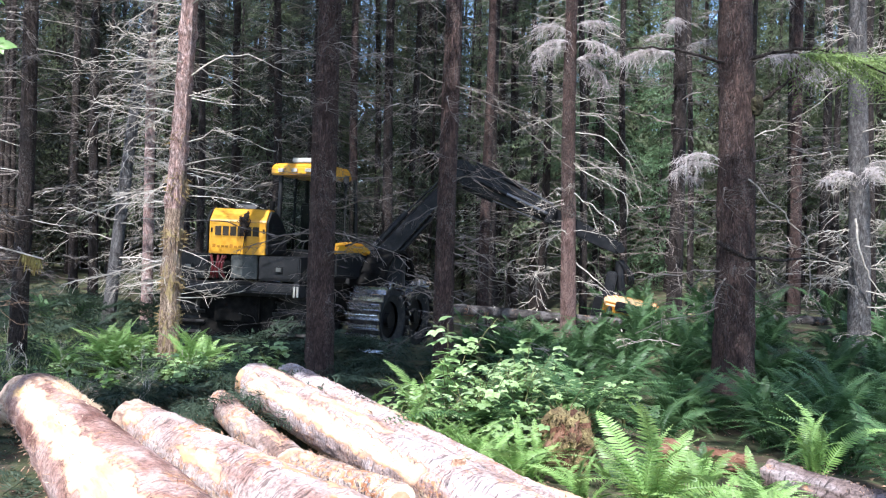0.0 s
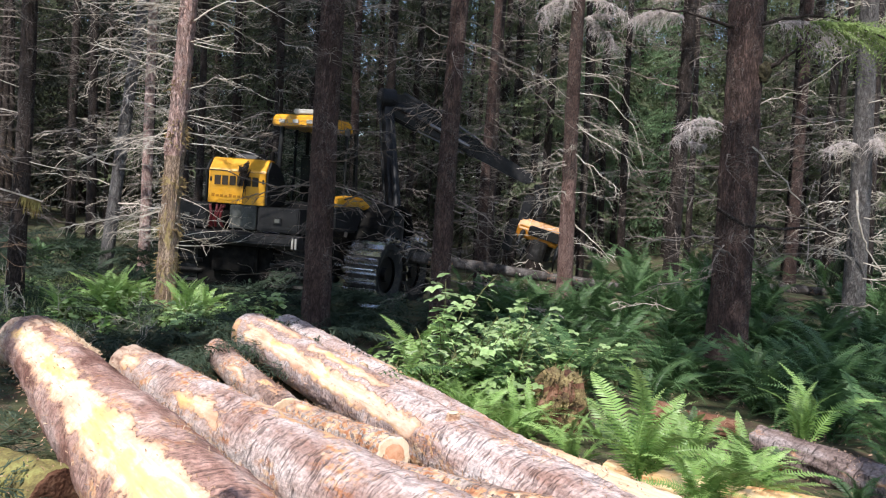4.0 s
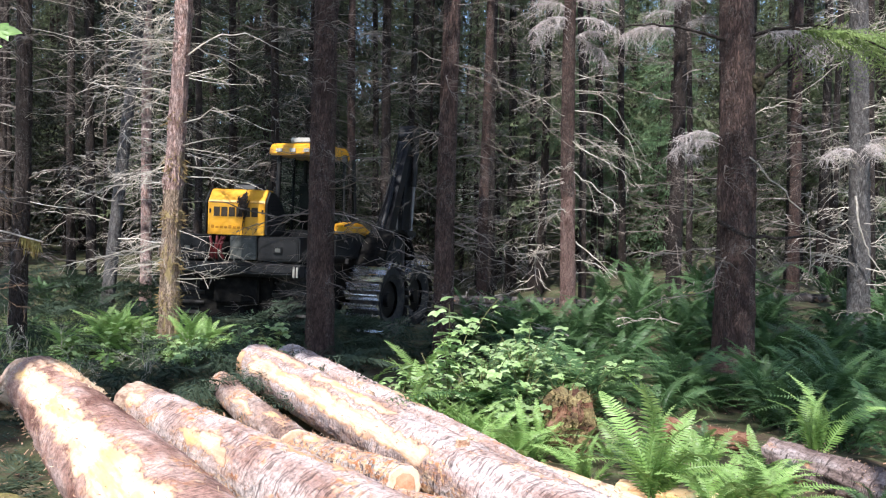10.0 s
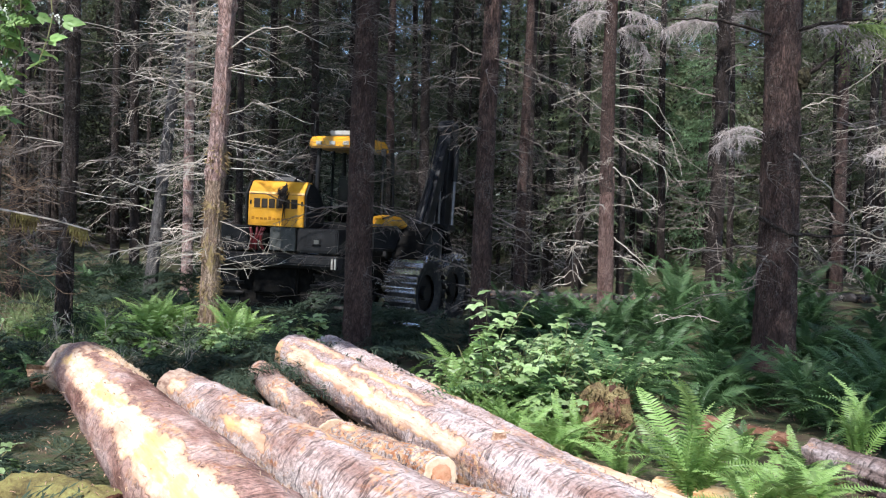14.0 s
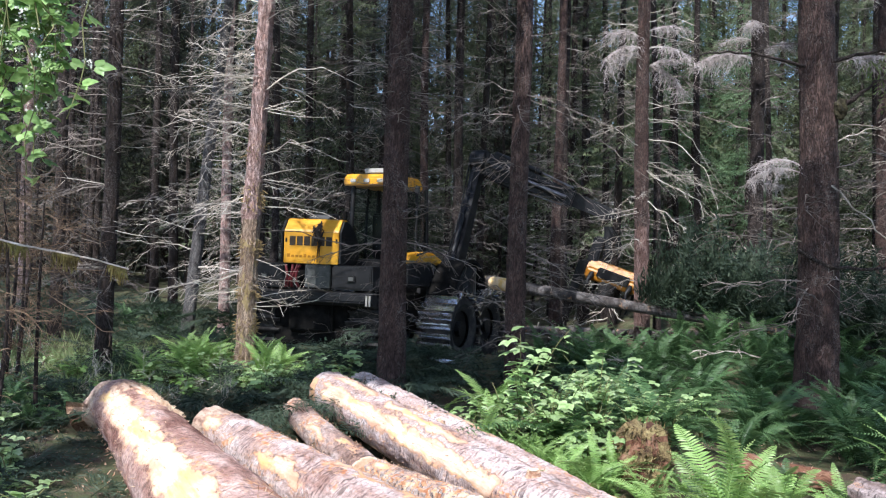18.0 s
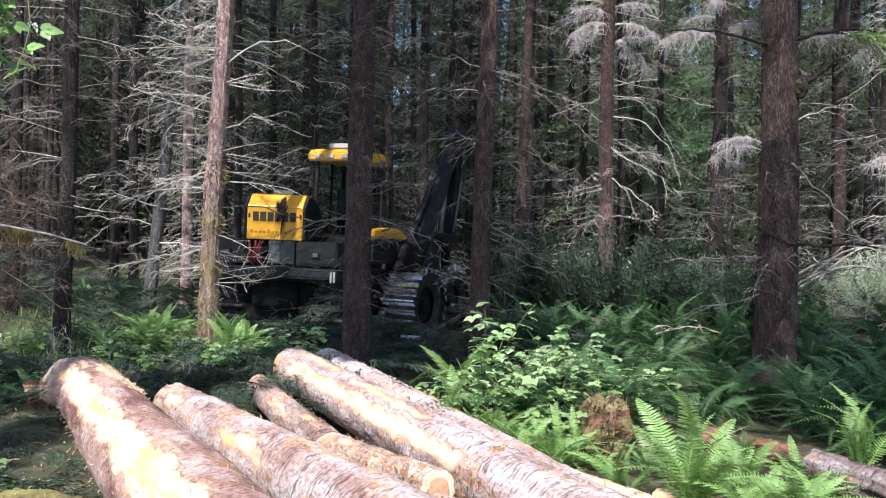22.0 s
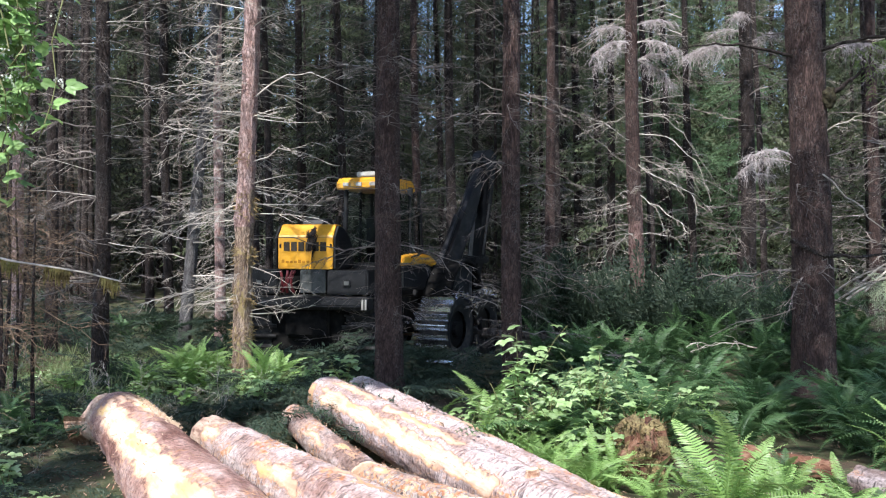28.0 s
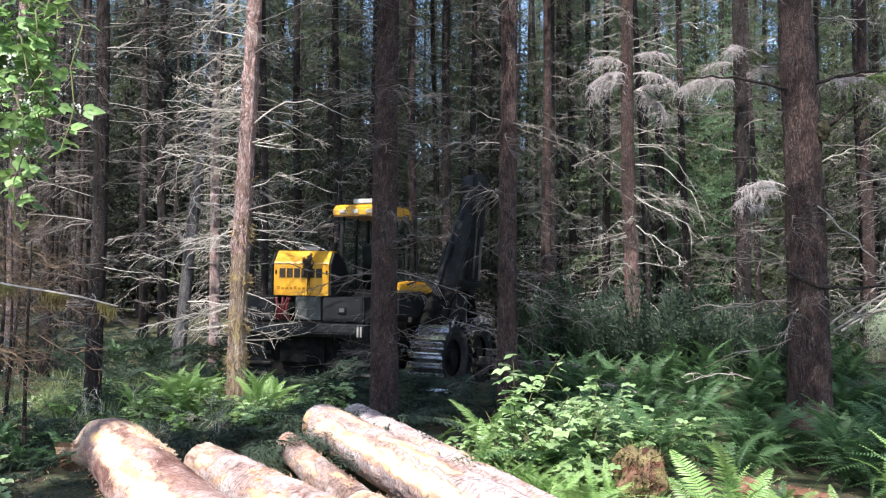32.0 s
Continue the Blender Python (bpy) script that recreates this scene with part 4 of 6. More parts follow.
for k in range(8):
    rg = np.random.RandomState(300 + k)
    ob = thing("young_conifer", (0, 0, 0), 0, "green conifer with drooping needle branches", "tree", "green conifers behind the stand")
    child("trunk", trunk_mesh("trunk", 0.13, 18 if k < 4 else 26, (0, 0), M_BARK_DARK, 8, 12, seed=k), ob)
    child("crown", mesh_from("crown", *(crown_piece(rg, 1.5, 17, 110, 2.3, SPRAY, 1.4) if k < 4 else crown_piece(rg, 0.4, 25, 210, 2.6, SPRAY_FAR, 1.6)), M_NEEDLE_LIT if k % 2 else M_NEEDLE, False), ob)
    if k < 4:
        child("bare_lower_crown", mesh_from("bare_lower_crown", *crown_piece(rg, 0.5, 9, 60, 2.2, THIN, 1.0), M_DEAD if k % 2 else M_DEAD_DARK, False), ob, "bare dead lower branches")
    GREEN.append(ob)
spots = [(a, b) for b in np.arange(22.5, 66, 2.8) for a in np.arange(-0.66 * b - 3, 0.62 * b + 3, 3.1)]
rg = np.random.RandomState(5)
used = set()
for n, (a, b) in enumerate(spots):
    x, y = a + rg.uniform(-1.4, 1.4), b + rg.uniform(-1.4, 1.4)
    if rg.uniform() < 0.1 or (0.16 * y < x < 0.36 * y and y < 35) or (-0.5 * y < x < -0.4 * y and y < 30):
        continue
    k = rg.randint(4) + (4 if y > 33 else 0)
    # only the lit needle copy on the right, where sun reaches in
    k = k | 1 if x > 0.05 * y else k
    m = pose(x, y, gz(x, y) - 0.1, 0, 0, rg.uniform(0, 360)) @ Matrix.Scale(rg.uniform(0.85, 1.3), 4)
    if k in used:
        c = copy_thing(GREEN[k], m)
        c.matrix_basis = m
    else:
        GREEN[k].matrix_basis = m
        used.add(k)
for n in range(26):
    y = rg.uniform(60, 78)
    x = (n / 25 - 0.5) * 1.3 * y
    m = pose(x, y, gz(x, y) - 0.2, 0, 0, rg.uniform(0, 360)) @ Matrix.Scale(rg.uniform(1.35, 1.7), 4)
    c = copy_thing(GREEN[4 + n % 4], m)
    c.matrix_basis = m
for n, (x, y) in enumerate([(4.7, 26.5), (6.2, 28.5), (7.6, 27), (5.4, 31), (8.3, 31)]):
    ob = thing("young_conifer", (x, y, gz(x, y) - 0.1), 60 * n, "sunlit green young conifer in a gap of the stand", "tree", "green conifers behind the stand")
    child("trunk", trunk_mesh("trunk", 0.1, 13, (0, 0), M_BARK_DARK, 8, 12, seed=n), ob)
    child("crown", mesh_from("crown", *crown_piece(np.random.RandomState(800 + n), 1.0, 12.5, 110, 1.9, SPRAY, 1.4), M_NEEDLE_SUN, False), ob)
# unseen trees added beside and behind the camera, whose crowns shade the ferns
for n, (x, y) in enumerate([(7.2, 2.6), (8.6, -1.5), (11, 5.2), (12.5, 9), (-12.5, 3), (-13.5, 7), (-13, 12), (3, -9), (-4, -14), (8, -8), (-12, -3), (0, -17), (-14, -10), (14, 0)]):
    tree(x, y, 0, 0.4, M_BARK_DARK, count=0, crown=7.0 + n % 2, seed=80 + n, label="unseen tall conifer added beside the forest track")
tree(2.2, 1.7, 0, 0.4, M_BARK_DARK, count=0, crown=13.5, crown_size=1.1, seed=100, label="unseen tall conifer added beside the forest track")
# tall unseen edge tree, added: its boughs reach to the open side and cast shade
edge = tree(-6.2, 1.6, 0, 0.66, M_BARK_DARK, count=0, crown=None, seed=99, label="unseen lopsided tall conifer added at the track's edge for shade")
rg = np.random.RandomState(404)
for k in range(48):
    h = rg.uniform(13.4, 15.6)
    child("bough", BOUGH_MESH[k % 3], edge, "", pose(0, 0, h, rg.uniform(-15, 15), rg.uniform(-6, 6), rg.uniform(24, 46)) @ Matrix.Diagonal((1.9 - 0.014 * k, 0.75, 1.2, 1)))
# short boughs, put in to shade the log tips
for k in range(12):
    child("bough", BOUGH_MESH[k % 3], edge, "", pose(0, 0, rg.uniform(12.9, 14.6), rg.uniform(-15, 15), rg.uniform(-6, 6), rg.uniform(-116, -88)) @ Matrix.Diagonal((0.62, 0.4, 0.8, 1)))
# unseen slender conifer, added to shade the ground left of the logs
slender = thing("young_conifer", (-6.94, -1.4, gz(-6.94, -1.4) - 0.1), 0, "unseen slender conifer added on the track's open side for shade", "tree")
child("trunk", trunk_mesh("trunk", 0.15, 14.3, (0, 0), M_BARK_DARK, 8, 12, seed=5), slender)
child("crown", mesh_from("crown", *crown_piece(np.random.RandomState(830), 8.2, 14.2, 280, 1.25, SPRAY, 1.0), M_NEEDLE, False), slender)
# one more unseen conifer, added for shade around the brown log's tip
tree(-9.15, 0.95, 0, 0.4, M_BARK_DARK, count=0, crown=12, crown_size=0.85, seed=102, label="unseen tall conifer added beside the forest track")
# long boughs, put in to shade the machine
for k in range(12):
    child("bough", BOUGH_MESH[k % 3], edge, "", pose(0, 0, rg.uniform(13.6, 15.0), rg.uniform(-15, 15), rg.uniform(-6, 6), rg.uniform(56, 66)) @ Matrix.Diagonal((2.0, 0.6, 1.0, 1)))
# slim stems deeper in the stand
rg = np.random.RandomState(505)
for n in range(36):
    y = rg.uniform(19, 34)
    x = rg.uniform(-0.62 * y, 0.6 * y)
    if abs(x - 0.26 * y) < 1.2 or min((x - q[0]) ** 2 + (y - q[1]) ** 2 for q in MID_TREES) < 0.5 or (y < 21 and -4 < x < 1):
        continue
    tree(x, y, rg.normal(-0.015, 0.015), rg.uniform(0.12, 0.24), M_BARK_DARK, count=9, reach=1.3, z_from=1, z_to=9, twig=M_DEAD if n % 2 else M_DEAD_DARK, crown=None, seed=600 + n, label="slim dark conifer stem deep in the stand")

# ---- log pile in the sun ----
def log(tip, near, r_tip, r_near, bark, label, extra=0.0, seed=0, kind="log", rough=0.016, shred=1.0, butt=0.0):
    """A cut log from its far end to its near end, on which it may go on by extra metres."""
    a, b = Vector(tip), Vector(near)
    way = (b - a).normalized()
    length = (b - a).length + extra
    slope = (r_near - r_tip) / (b - a).length
    n, sides = max(24, int(length * 20)), 48
    s = np.linspace(0, 1, n)
    ang = np.arange(sides) * 2 * np.pi / sides
    rr = np.zeros((n, sides))
    for i, q in enumerate(s):
        for j, t in enumerate(ang):
            v = Vector((math.cos(t) * 1.6, math.sin(t) * 1.6, q * length * 2.2 + seed * 9.3))
            rr[i, j] = (r_tip + slope * q * length) * (1 + 0.05 * noise.noise(v * 0.5)) + rough * noise.noise(v * 2.2) + rough * 0.6 * noise.noise(v * 6.0)
    if butt:
        # root flare on one side of the far end, hewn thinner on the other
        side = (np.pi / 2 - ang + np.pi) % (2 * np.pi) - np.pi
        fade = np.clip(1 - s * length / 0.55, 0, 1)[:, None]
        rr *= 1 + butt * fade * (0.42 * np.exp(-((side + 2.0) / 0.5) ** 2) - 0.4 * np.clip(np.cos(side - 0.9), 0, 1))
    z = s * length
    bow = 0.02 * np.sin(np.pi * s * 1.3 + seed)
    verts = np.stack([rr * np.cos(ang) + bow[:, None], rr * np.sin(ang), np.repeat(z[:, None], sides, 1)], -1).reshape(-1, 3)
    k, i = np.arange(n - 1)[:, None] * sides, np.arange(sides)[None]
    j = (i + 1) % sides
    faces = np.stack([k + i, k + j, k + sides + j, k + sides + i], -1).reshape(-1, 4)
    ob = thing(kind, (0, 0, 0), 0, label, "log", "log pile")
    ob.matrix_basis = Matrix.Translation(a) @ way.to_track_quat("Z", "Y").to_matrix().to_4x4()
    child("bark", mesh_from("bark", verts, faces, bark), ob)
    for e, at, name in ((0, 0.0, "far"), (n - 1, length, "near")):
        ring = verts[e * sides:(e + 1) * sides]
        mid = np.array([[bow[e], 0, at]])
        inner = mid + (ring - mid) * 0.93
        inner[:, 2] += 0.006 if e else -0.006
        mid = mid + np.array([[0, 0, 0.006 if e else -0.006]])
        vv = np.concatenate([ring, inner, mid])
        q = np.arange(sides)
        f = [(x, (x + 1) % sides, sides + (x + 1) % sides, sides + x) for x in q] + [(sides + x, sides + (x + 1) % sides, 2 * sides) for x in q]
        me = mesh_from("cut_end", vv, f, M_CUT if kind == "log" else M_STUMP, False)
        end = child("cut_end", me, ob, "pale sawn end with growth rings" if kind == "log" else "rotten broken end")
        heart = mid + (ring - mid) * 0.6
        lift = 0.012 if e else -0.012
        vv = np.concatenate([heart, mid]) + np.array([0, 0, lift])
        child("heartwood", mesh_from("heartwood", vv, [(x, (x + 1) % sides, sides) for x in q], M_HEART if kind == "log" else M_STUMP, False), end, "reddish heartwood")
    # torn bark fibres along the log
    rg = np.random.RandomState(seed + 500)
    bits = []
    for _ in range(int(length * 120 * shred)):
        q, t = rg.uniform(0.02, 0.98), rg.uniform(0, 2 * np.pi)
        r = (r_tip + slope * q * length)
        p = np.array([r * math.cos(t), r * math.sin(t), q * length])
        out = np.array([math.cos(t), math.sin(t), 0.0])
        way = np.array([rg.normal(0, 0.5), rg.normal(0, 0.5), rg.normal(0, 1)]) + out * rg.uniform(0.0, 0.5)
        way *= rg.uniform(0.01, 0.04) / np.linalg.norm(way)
        c = np.linspace(0, 1, 3)[:, None]
        bits.append(tube(p + c * way + out * 0.012 * np.sin(np.pi * c), [0.0028, 0.0024, 0.0008]))
    if bits:
        tagged(child("bark_fibre", mesh_from("bark_fibre", *join(bits), M_FIBRE, False), ob, "torn bark fibres"), kind="stuff")
    return ob


brown_log = log((-4.33, 9.2, 0.30), (-1.15, 3.86, 0.67), 0.30, 0.305, M_LOG_BROWN, "thick log with brown bark stripped in long pale patches", 2.6, 1, shred=0.5, butt=1.0)
log((-2.94, 8.45, 0.23), (-0.91, 5.32, 0.44), 0.225, 0.26, M_LOG_GREY, "grey barked log with orange flecked patches", 3.2, 2)
log((-2.42, 9.89, 0.17), (-1.17, 7.29, 0.18), 0.155, 0.16, M_LOG_THIN, "thin log with rough brown bark", 0.15, 3)
log((-0.95, 6.85, 0.27), (-0.125, 5.36, 0.45), 0.13, 0.122, M_LOG_SHORT, "short log with a clean sawn end", 0.0, 4)
pale_log = log((-2.16, 10.69, 0.28), (0.28, 5.88, 0.36), 0.275, 0.25, M_LOG_PALE, "large grey log with long strips of bare pale wood", 3.4, 5)
log((-1.9, 11.6, 0.22), (0.52, 6.72, 0.21), 0.22, 0.2, M_LOG_BACK, "log with flaking grey bark", 2.6, 6)
log((0.72, 7.08, 0.11), (1.21, 6.27, 0.15), 0.1, 0.11, M_LOG_PEELED, "thin pale peeled log among the ferns", 1.5, 7)
log((-0.75, 6.0, 0.2), (0.25, 4.9, 0.36), 0.12, 0.14, M_LOG_SHORT, "orange flecked log under the short one", 1.2, 8)
log((1.55, 6.45, 0.1), (2.45, 5.66, 0.2), 0.1, 0.11, M_WOOD, "orange peeled log under the fern", 1.0, 9)


def bark_flap(ob, at_z, turn, r, width, length, curl, seed):
    """A torn sheet of bark that curls off the log's side."""
    rg = np.random.RandomState(seed)
    bm = bmesh.new()
    nu, nv = 7, 9
    grid = []
    for i in range(nu):
        u = i / (nu - 1)
        row = []
        for k in range(nv):
            v = k / (nv - 1)
            a = turn + (v - 0.5) * width / r
            rr = r + 0.015 + curl * u * u + 0.02 * noise.noise(Vector((u * 3, v * 4, seed)))
            row.append(bm.verts.new((rr * math.sin(a), rr * math.cos(a), at_z - (length * u * (0.8 + 0.35 * noise.noise(Vector((v * 5, seed, 1))))))))
        grid.append(row)
    for i in range(nu - 1):
        for k in range(nv - 1):
            bm.faces.new((grid[i][k], grid[i + 1][k], grid[i + 1][k + 1], grid[i][k + 1]))
    bmesh.ops.solidify(bm, geom=bm.faces[:], thickness=0.012)
    return part("bark_flap", bm, M_FIBRE, ob, "torn flap of reddish bark")


bark_flap(brown_log, 0.3, -2.05, 0.3, 0.32, 0.4, 0.2, 5)
rg = np.random.RandomState(66)
bits = []
for _ in range(420):
    z, a = rg.uniform(0.8, 3.2), 0.72 + rg.normal(0, 0.16)
    out = np.array([math.sin(a), math.cos(a), 0.0])
    way = out * rg.uniform(0.3, 1.0) + rg.normal(0, 0.5, 3)
    way *= rg.uniform(0.02, 0.06) / np.linalg.norm(way)
    q = np.linspace(0, 1, 4)[:, None]
    bits.append(tube(out * 0.298 + np.array([0, 0, z]) + q * way + np.array([0, 0.012, 0]) * np.sin(np.pi * q), [0.005, 0.0045, 0.0035, 0.001]))
tagged(part_mesh("wood_fringe", join(bits), M_CUT, brown_log, "pale fringe of torn wood fibres"), kind="stuff")
for z, a in ((5.45, -0.1), (3.4, 0.5), (1.7, 0.75)):
    c = Vector((math.sin(a), math.cos(a), 0.0))
    stub = part("knot", rod(c * 0.22 + Vector((0, 0, z)), c * 0.285 + Vector((0, 0, z + 0.01)), 0.06, None, 14, 0.045), M_FIBRE, pale_log, "rough rim of a cut branch", None, 0.008)
    part("knot_face", rod(c * 0.286 + Vector((0, 0, z + 0.01)), c * 0.29 + Vector((0, 0, z + 0.01)), 0.036, None, 14), M_CUT, stub, "pale cut face")
log((2.5, 8.6, 0.1), (3.2, 8.1, 0.08), 0.13, 0.11, M_STUMP, "rotten reddish fallen log", 0.0, 10, "fallen_log", 0.03)
log((3.3, 7.75, 0.08), (3.8, 6.3, 0.14), 0.16, 0.18, M_LOG_OLD, "weathered dark fallen log under ferns", 1.2, 11, "fallen_log", 0.03)
log((-2.47, 4.6, 0.41), (-1.75, 4.2, 0.43), 0.16, 0.19, M_MOSS, "mossy old log end beside the pile", 0.0, 12, "fallen_log", 0.03)


def stump(x, y, r, h, label):
    rg = np.random.RandomState(9)
    n, sides = 16, 30
    ang = np.arange(sides) * 2 * np.pi / sides
    v = []
    for i in range(n):
        k = i / (n - 1)
        for t in ang:
            q = Vector((math.cos(t) * 2, math.sin(t) * 2, k * 2))
            rr = r * (1.12 - 0.12 * k - 0.35 * k**6) * (1 + 0.35 * noise.noise(q) + 0.32 * noise.noise(q * 2.6) + 0.16 * noise.noise(q * 7))
            v.append((rr * math.cos(t), rr * math.sin(t), -0.1 + (h + 0.1) * k * (1 + 0.1 * noise.noise(q * 1.7))))
    v.append((0, 0, h * 0.85))
    f = [(i * sides + j, i * sides + (j + 1) % sides, (i + 1) * sides + (j + 1) % sides, (i + 1) * sides + j) for i in range(n - 1) for j in range(sides)]
    f += [((n - 1) * sides + j, (n - 1) * sides + (j + 1) % sides, n * sides) for j in range(sides)]
    ob = thing("mossy_stump", (x, y, gz(x, y)), 0, label, "stump")
    child("wood", mesh_from("wood", v, f, [M_STUMP_MOSS, M_STUMP], True, [1 if noise.noise(Vector(v[a[0]]) * 7.0) + 0.15 - (a[0] // sides) / n * 0.6 > 0.0 else 0 for a in f]), ob)
    hair = []
    for _ in range(1500):
        i, t = rg.randint(2, n), rg.uniform(0, 2 * np.pi)
        c = np.array(v[i * sides + rg.randint(sides)])
        out = np.array([c[0], c[1], 0.12])
        out /= np.linalg.norm(out)
        w = out + rg.normal(0, 0.5, 3) + np.array([0, 0, -0.3])
        hair.append((c, w * rg.uniform(0.015, 0.07)))
    base, way = np.array([h[0] for h in hair]), np.array([h[1] for h in hair])
    side = np.cross(way, [0.3, 0.2, 1.0])
    side /= np.linalg.norm(side, axis=1)[:, None]
    tagged(child("moss", mesh_from("moss", *blades(base, way, rg.uniform(0.008, 0.018, len(base)), side), M_STUMP_MOSS, False), ob, "shaggy brown and yellow moss"), kind="stuff")
    return ob


stump(1.42, 8.1, 0.24, 0.52, "rotten stump covered in yellow-brown moss")

# ---- forest harvester ----
BASE = Vector((-3.56, 15.2, 0.0))
harvester = thing("forest_harvester", BASE, 0, "yellow and black wheeled forest harvester with a crane", "harvester")
REAR = pose(0, 0, 0, 0, 0, -5)
FRONT = Matrix.Translation(Vector((-2.1, 16.8, 0)) - BASE) @ pose(0, 0, 0, 0, 0, -20)
CAB = FRONT @ Matrix.Translation((-0.24, -0.05, 0))

# rear frame with the engine hood
hood = part("engine_hood", extrude_outline([(0.0, 1.87), (0.0, 2.46), (0.02, 2.5), (0.2, 2.69), (0.25, 2.71), (0.55, 2.71), (0.55, 2.67), (0.25, 2.66), (0.07, 2.46), (0.07, 1.87)], -0.53, 0.52), M_YELLOW, harvester, "bright yellow engine hood with a sloped top edge", REAR, 0.012)
part("hood_body", extrude_outline([(0.072, 1.86), (0.072, 2.44), (0.252, 2.64), (0.56, 2.665), (0.95, 2.52), (1.3, 2.3), (1.45, 1.86)], -0.56, 0.53), M_SHELL, harvester, "dark grey engine cover", REAR, 0.03)
for side in (-1, 1):
    edge = -0.565 if side < 0 else 0.535
    part("side_panel", extrude_outline([(0.02, 1.88), (0.02, 2.47), (0.22, 2.68), (0.6, 2.66), (0.98, 2.5), (1.25, 2.3), (1.32, 1.9)], edge, edge + side * 0.03), M_SHELL, hood, "dark grey ventilated side panel", None, 0.008)
    for k in range(7):
        part("louvre", box(edge + side * 0.029, 0.25, 1.98 + 0.07 * k, edge + side * 0.044, 0.9, 2.005 + 0.07 * k), M_BLACK, hood)
    part("hood_latch", box(side * 0.485 - 0.018, -0.012, 2.26, side * 0.485 + 0.018, 0.0, 2.34), M_BLACK, hood, "small black latch", None, 0.004)
part("panel_seam", box(0.12, -0.004, 1.9, 0.128, 0.0, 2.2), M_DULL, hood)
part("panel_seam", box(-0.52, -0.004, 2.455, 0.51, 0.0, 2.46), M_DULL, hood)
# the maker's mark as plain dark blocks, and a fainter line below it
for k in range(6):
    part("lettering_block", box(-0.42 + 0.14 * k, -0.006, 2.205, -0.305 + 0.14 * k, -0.001, 2.375), M_DULL, hood)
for k in range(9):
    part("lettering_line", box(-0.46 + 0.08 * k, -0.005, 1.985, -0.405 + 0.08 * k, -0.001, 2.025 + 0.02 * (k in (0, 4))), M_FAINT, hood, "faint brown lettering bar")
# an added clump of dark twigs, shaped as the shadow that falls over the mark
rg = np.random.RandomState(55)
bits = []
for k in range(70):
    q = np.linspace(0, 1, 5)[:, None]
    a = np.array([0.13 + rg.normal(0, 0.04), 0.0, rg.uniform(2.42, 2.66)])
    a[1] = -0.02 + max(0.0, (a[2] - 2.48) * 0.95)
    b = np.array([0.1 + rg.normal(0, 0.05), -0.03, a[2] - rg.uniform(0.08, 0.5 if k % 4 == 0 else 0.24)])
    bits.append(tube(a + (b - a) * q + rg.normal(0, 0.008, (5, 3)) * [1, 0.3, 1], [0.012, 0.011, 0.009, 0.007, 0.003]))
tagged(part_mesh("twig_clump", join(bits), M_BARK_DARK, hood, "added clump of dark twigs in place of a shadow on the hood"), kind="stuff")
part("air_intake", extrude_outline([(0.25, 2.7), (0.3, 2.79), (0.75, 2.84), (0.9, 2.68)], -0.15, 0.28), M_BLACK, harvester, "black air intake", REAR, 0.02)
part("exhaust_pipe", rod((0.36, 0.9, 2.5), (0.36, 0.9, 2.9), 0.05), M_SHADE_BLACK, harvester, "sooty pipe", REAR)
part("rear_panel", box(-0.1, -0.015, 1.43, 0.39, 0.1, 1.855), M_GREY, harvester, "grey cooler panel", REAR, 0.015)
part("radiator_recess", box(-0.56, 0.1, 1.4, 0.5, 0.2, 1.86), M_SHADE_BLACK, harvester, "", REAR)
for x0, x1 in ((-1.2, -0.5), (0.43, 1.2)):
    tool = part("side_box", box(x0, -0.04, 1.41, x1, 0.8, 1.855), M_SHELL, harvester, "dark grey tool box", REAR, 0.025)
    part("box_lid", box(x0 + 0.05, -0.052, 1.46, x1 - 0.05, -0.041, 1.81), M_SHELL, tool, "", None, 0.004)
    mid_x = (x0 + x1) / 2
    lamp = part("work_lamp", box(mid_x - 0.09, -0.085, 1.56, mid_x + 0.07, -0.053, 1.68), M_BLACK, tool, "square work lamp", None, 0.01)
    part("lens", box(mid_x - 0.055, -0.09, 1.585, mid_x + 0.035, -0.086, 1.655), M_GREY, lamp, "dusty grey lens")
for k in range(4):
    q = np.linspace(0, 1, 9)
    line = np.stack([-0.46 + 0.09 * k + 0.05 * np.sin(3 * q + k), -0.05 - 0.05 * np.sin(np.pi * q), 1.84 - 0.4 * q], 1)
    part_mesh("red_hose", tube(line, [0.026] * 9, 7), M_RED, harvester, "dark red hydraulic hose", REAR)
part("rear_bumper", extrude_outline([(-0.14, 1.2), (-0.14, 1.33), (-0.06, 1.37), (0.3, 1.37), (0.3, 1.12), (-0.04, 1.12)], -1.22, 1.22), M_SHELL, harvester, "heavy black rear bumper", REAR, 0.02)
for k in range(2):
    part("bumper_end", rod((1.13 + 0.06 * k, -0.16, 1.14), (1.13 + 0.06 * k, -0.16, 1.33), 0.02), M_LAMP, harvester, "pale marker rod", REAR)
part("rear_frame", extrude_outline([(0.1, 0.62), (0.1, 1.15), (2.3, 1.15), (2.3, 0.7), (1.6, 0.55), (0.4, 0.55)], -0.42, 0.42), M_SHADE_BLACK, harvester, "", REAR, 0.03)
# dark sheet put in where deep shade lies between the wheels
part("belly_guard", box(-0.75, 0.25, 0.32, 0.7, 0.45, 1.13), M_SHADE_BLACK, harvester, "black sheet added for the shade under the machine", REAR, 0.03)
part("rear_axle", rod((-0.9, 0.95, 0.68), (0.9, 0.95, 0.68), 0.14), M_SHADE_BLACK, harvester, "", REAR)
part("joint", rod((0, 2.4, 0.7), (0, 2.4, 1.35), 0.22), M_STEEL, harvester, "", REAR)

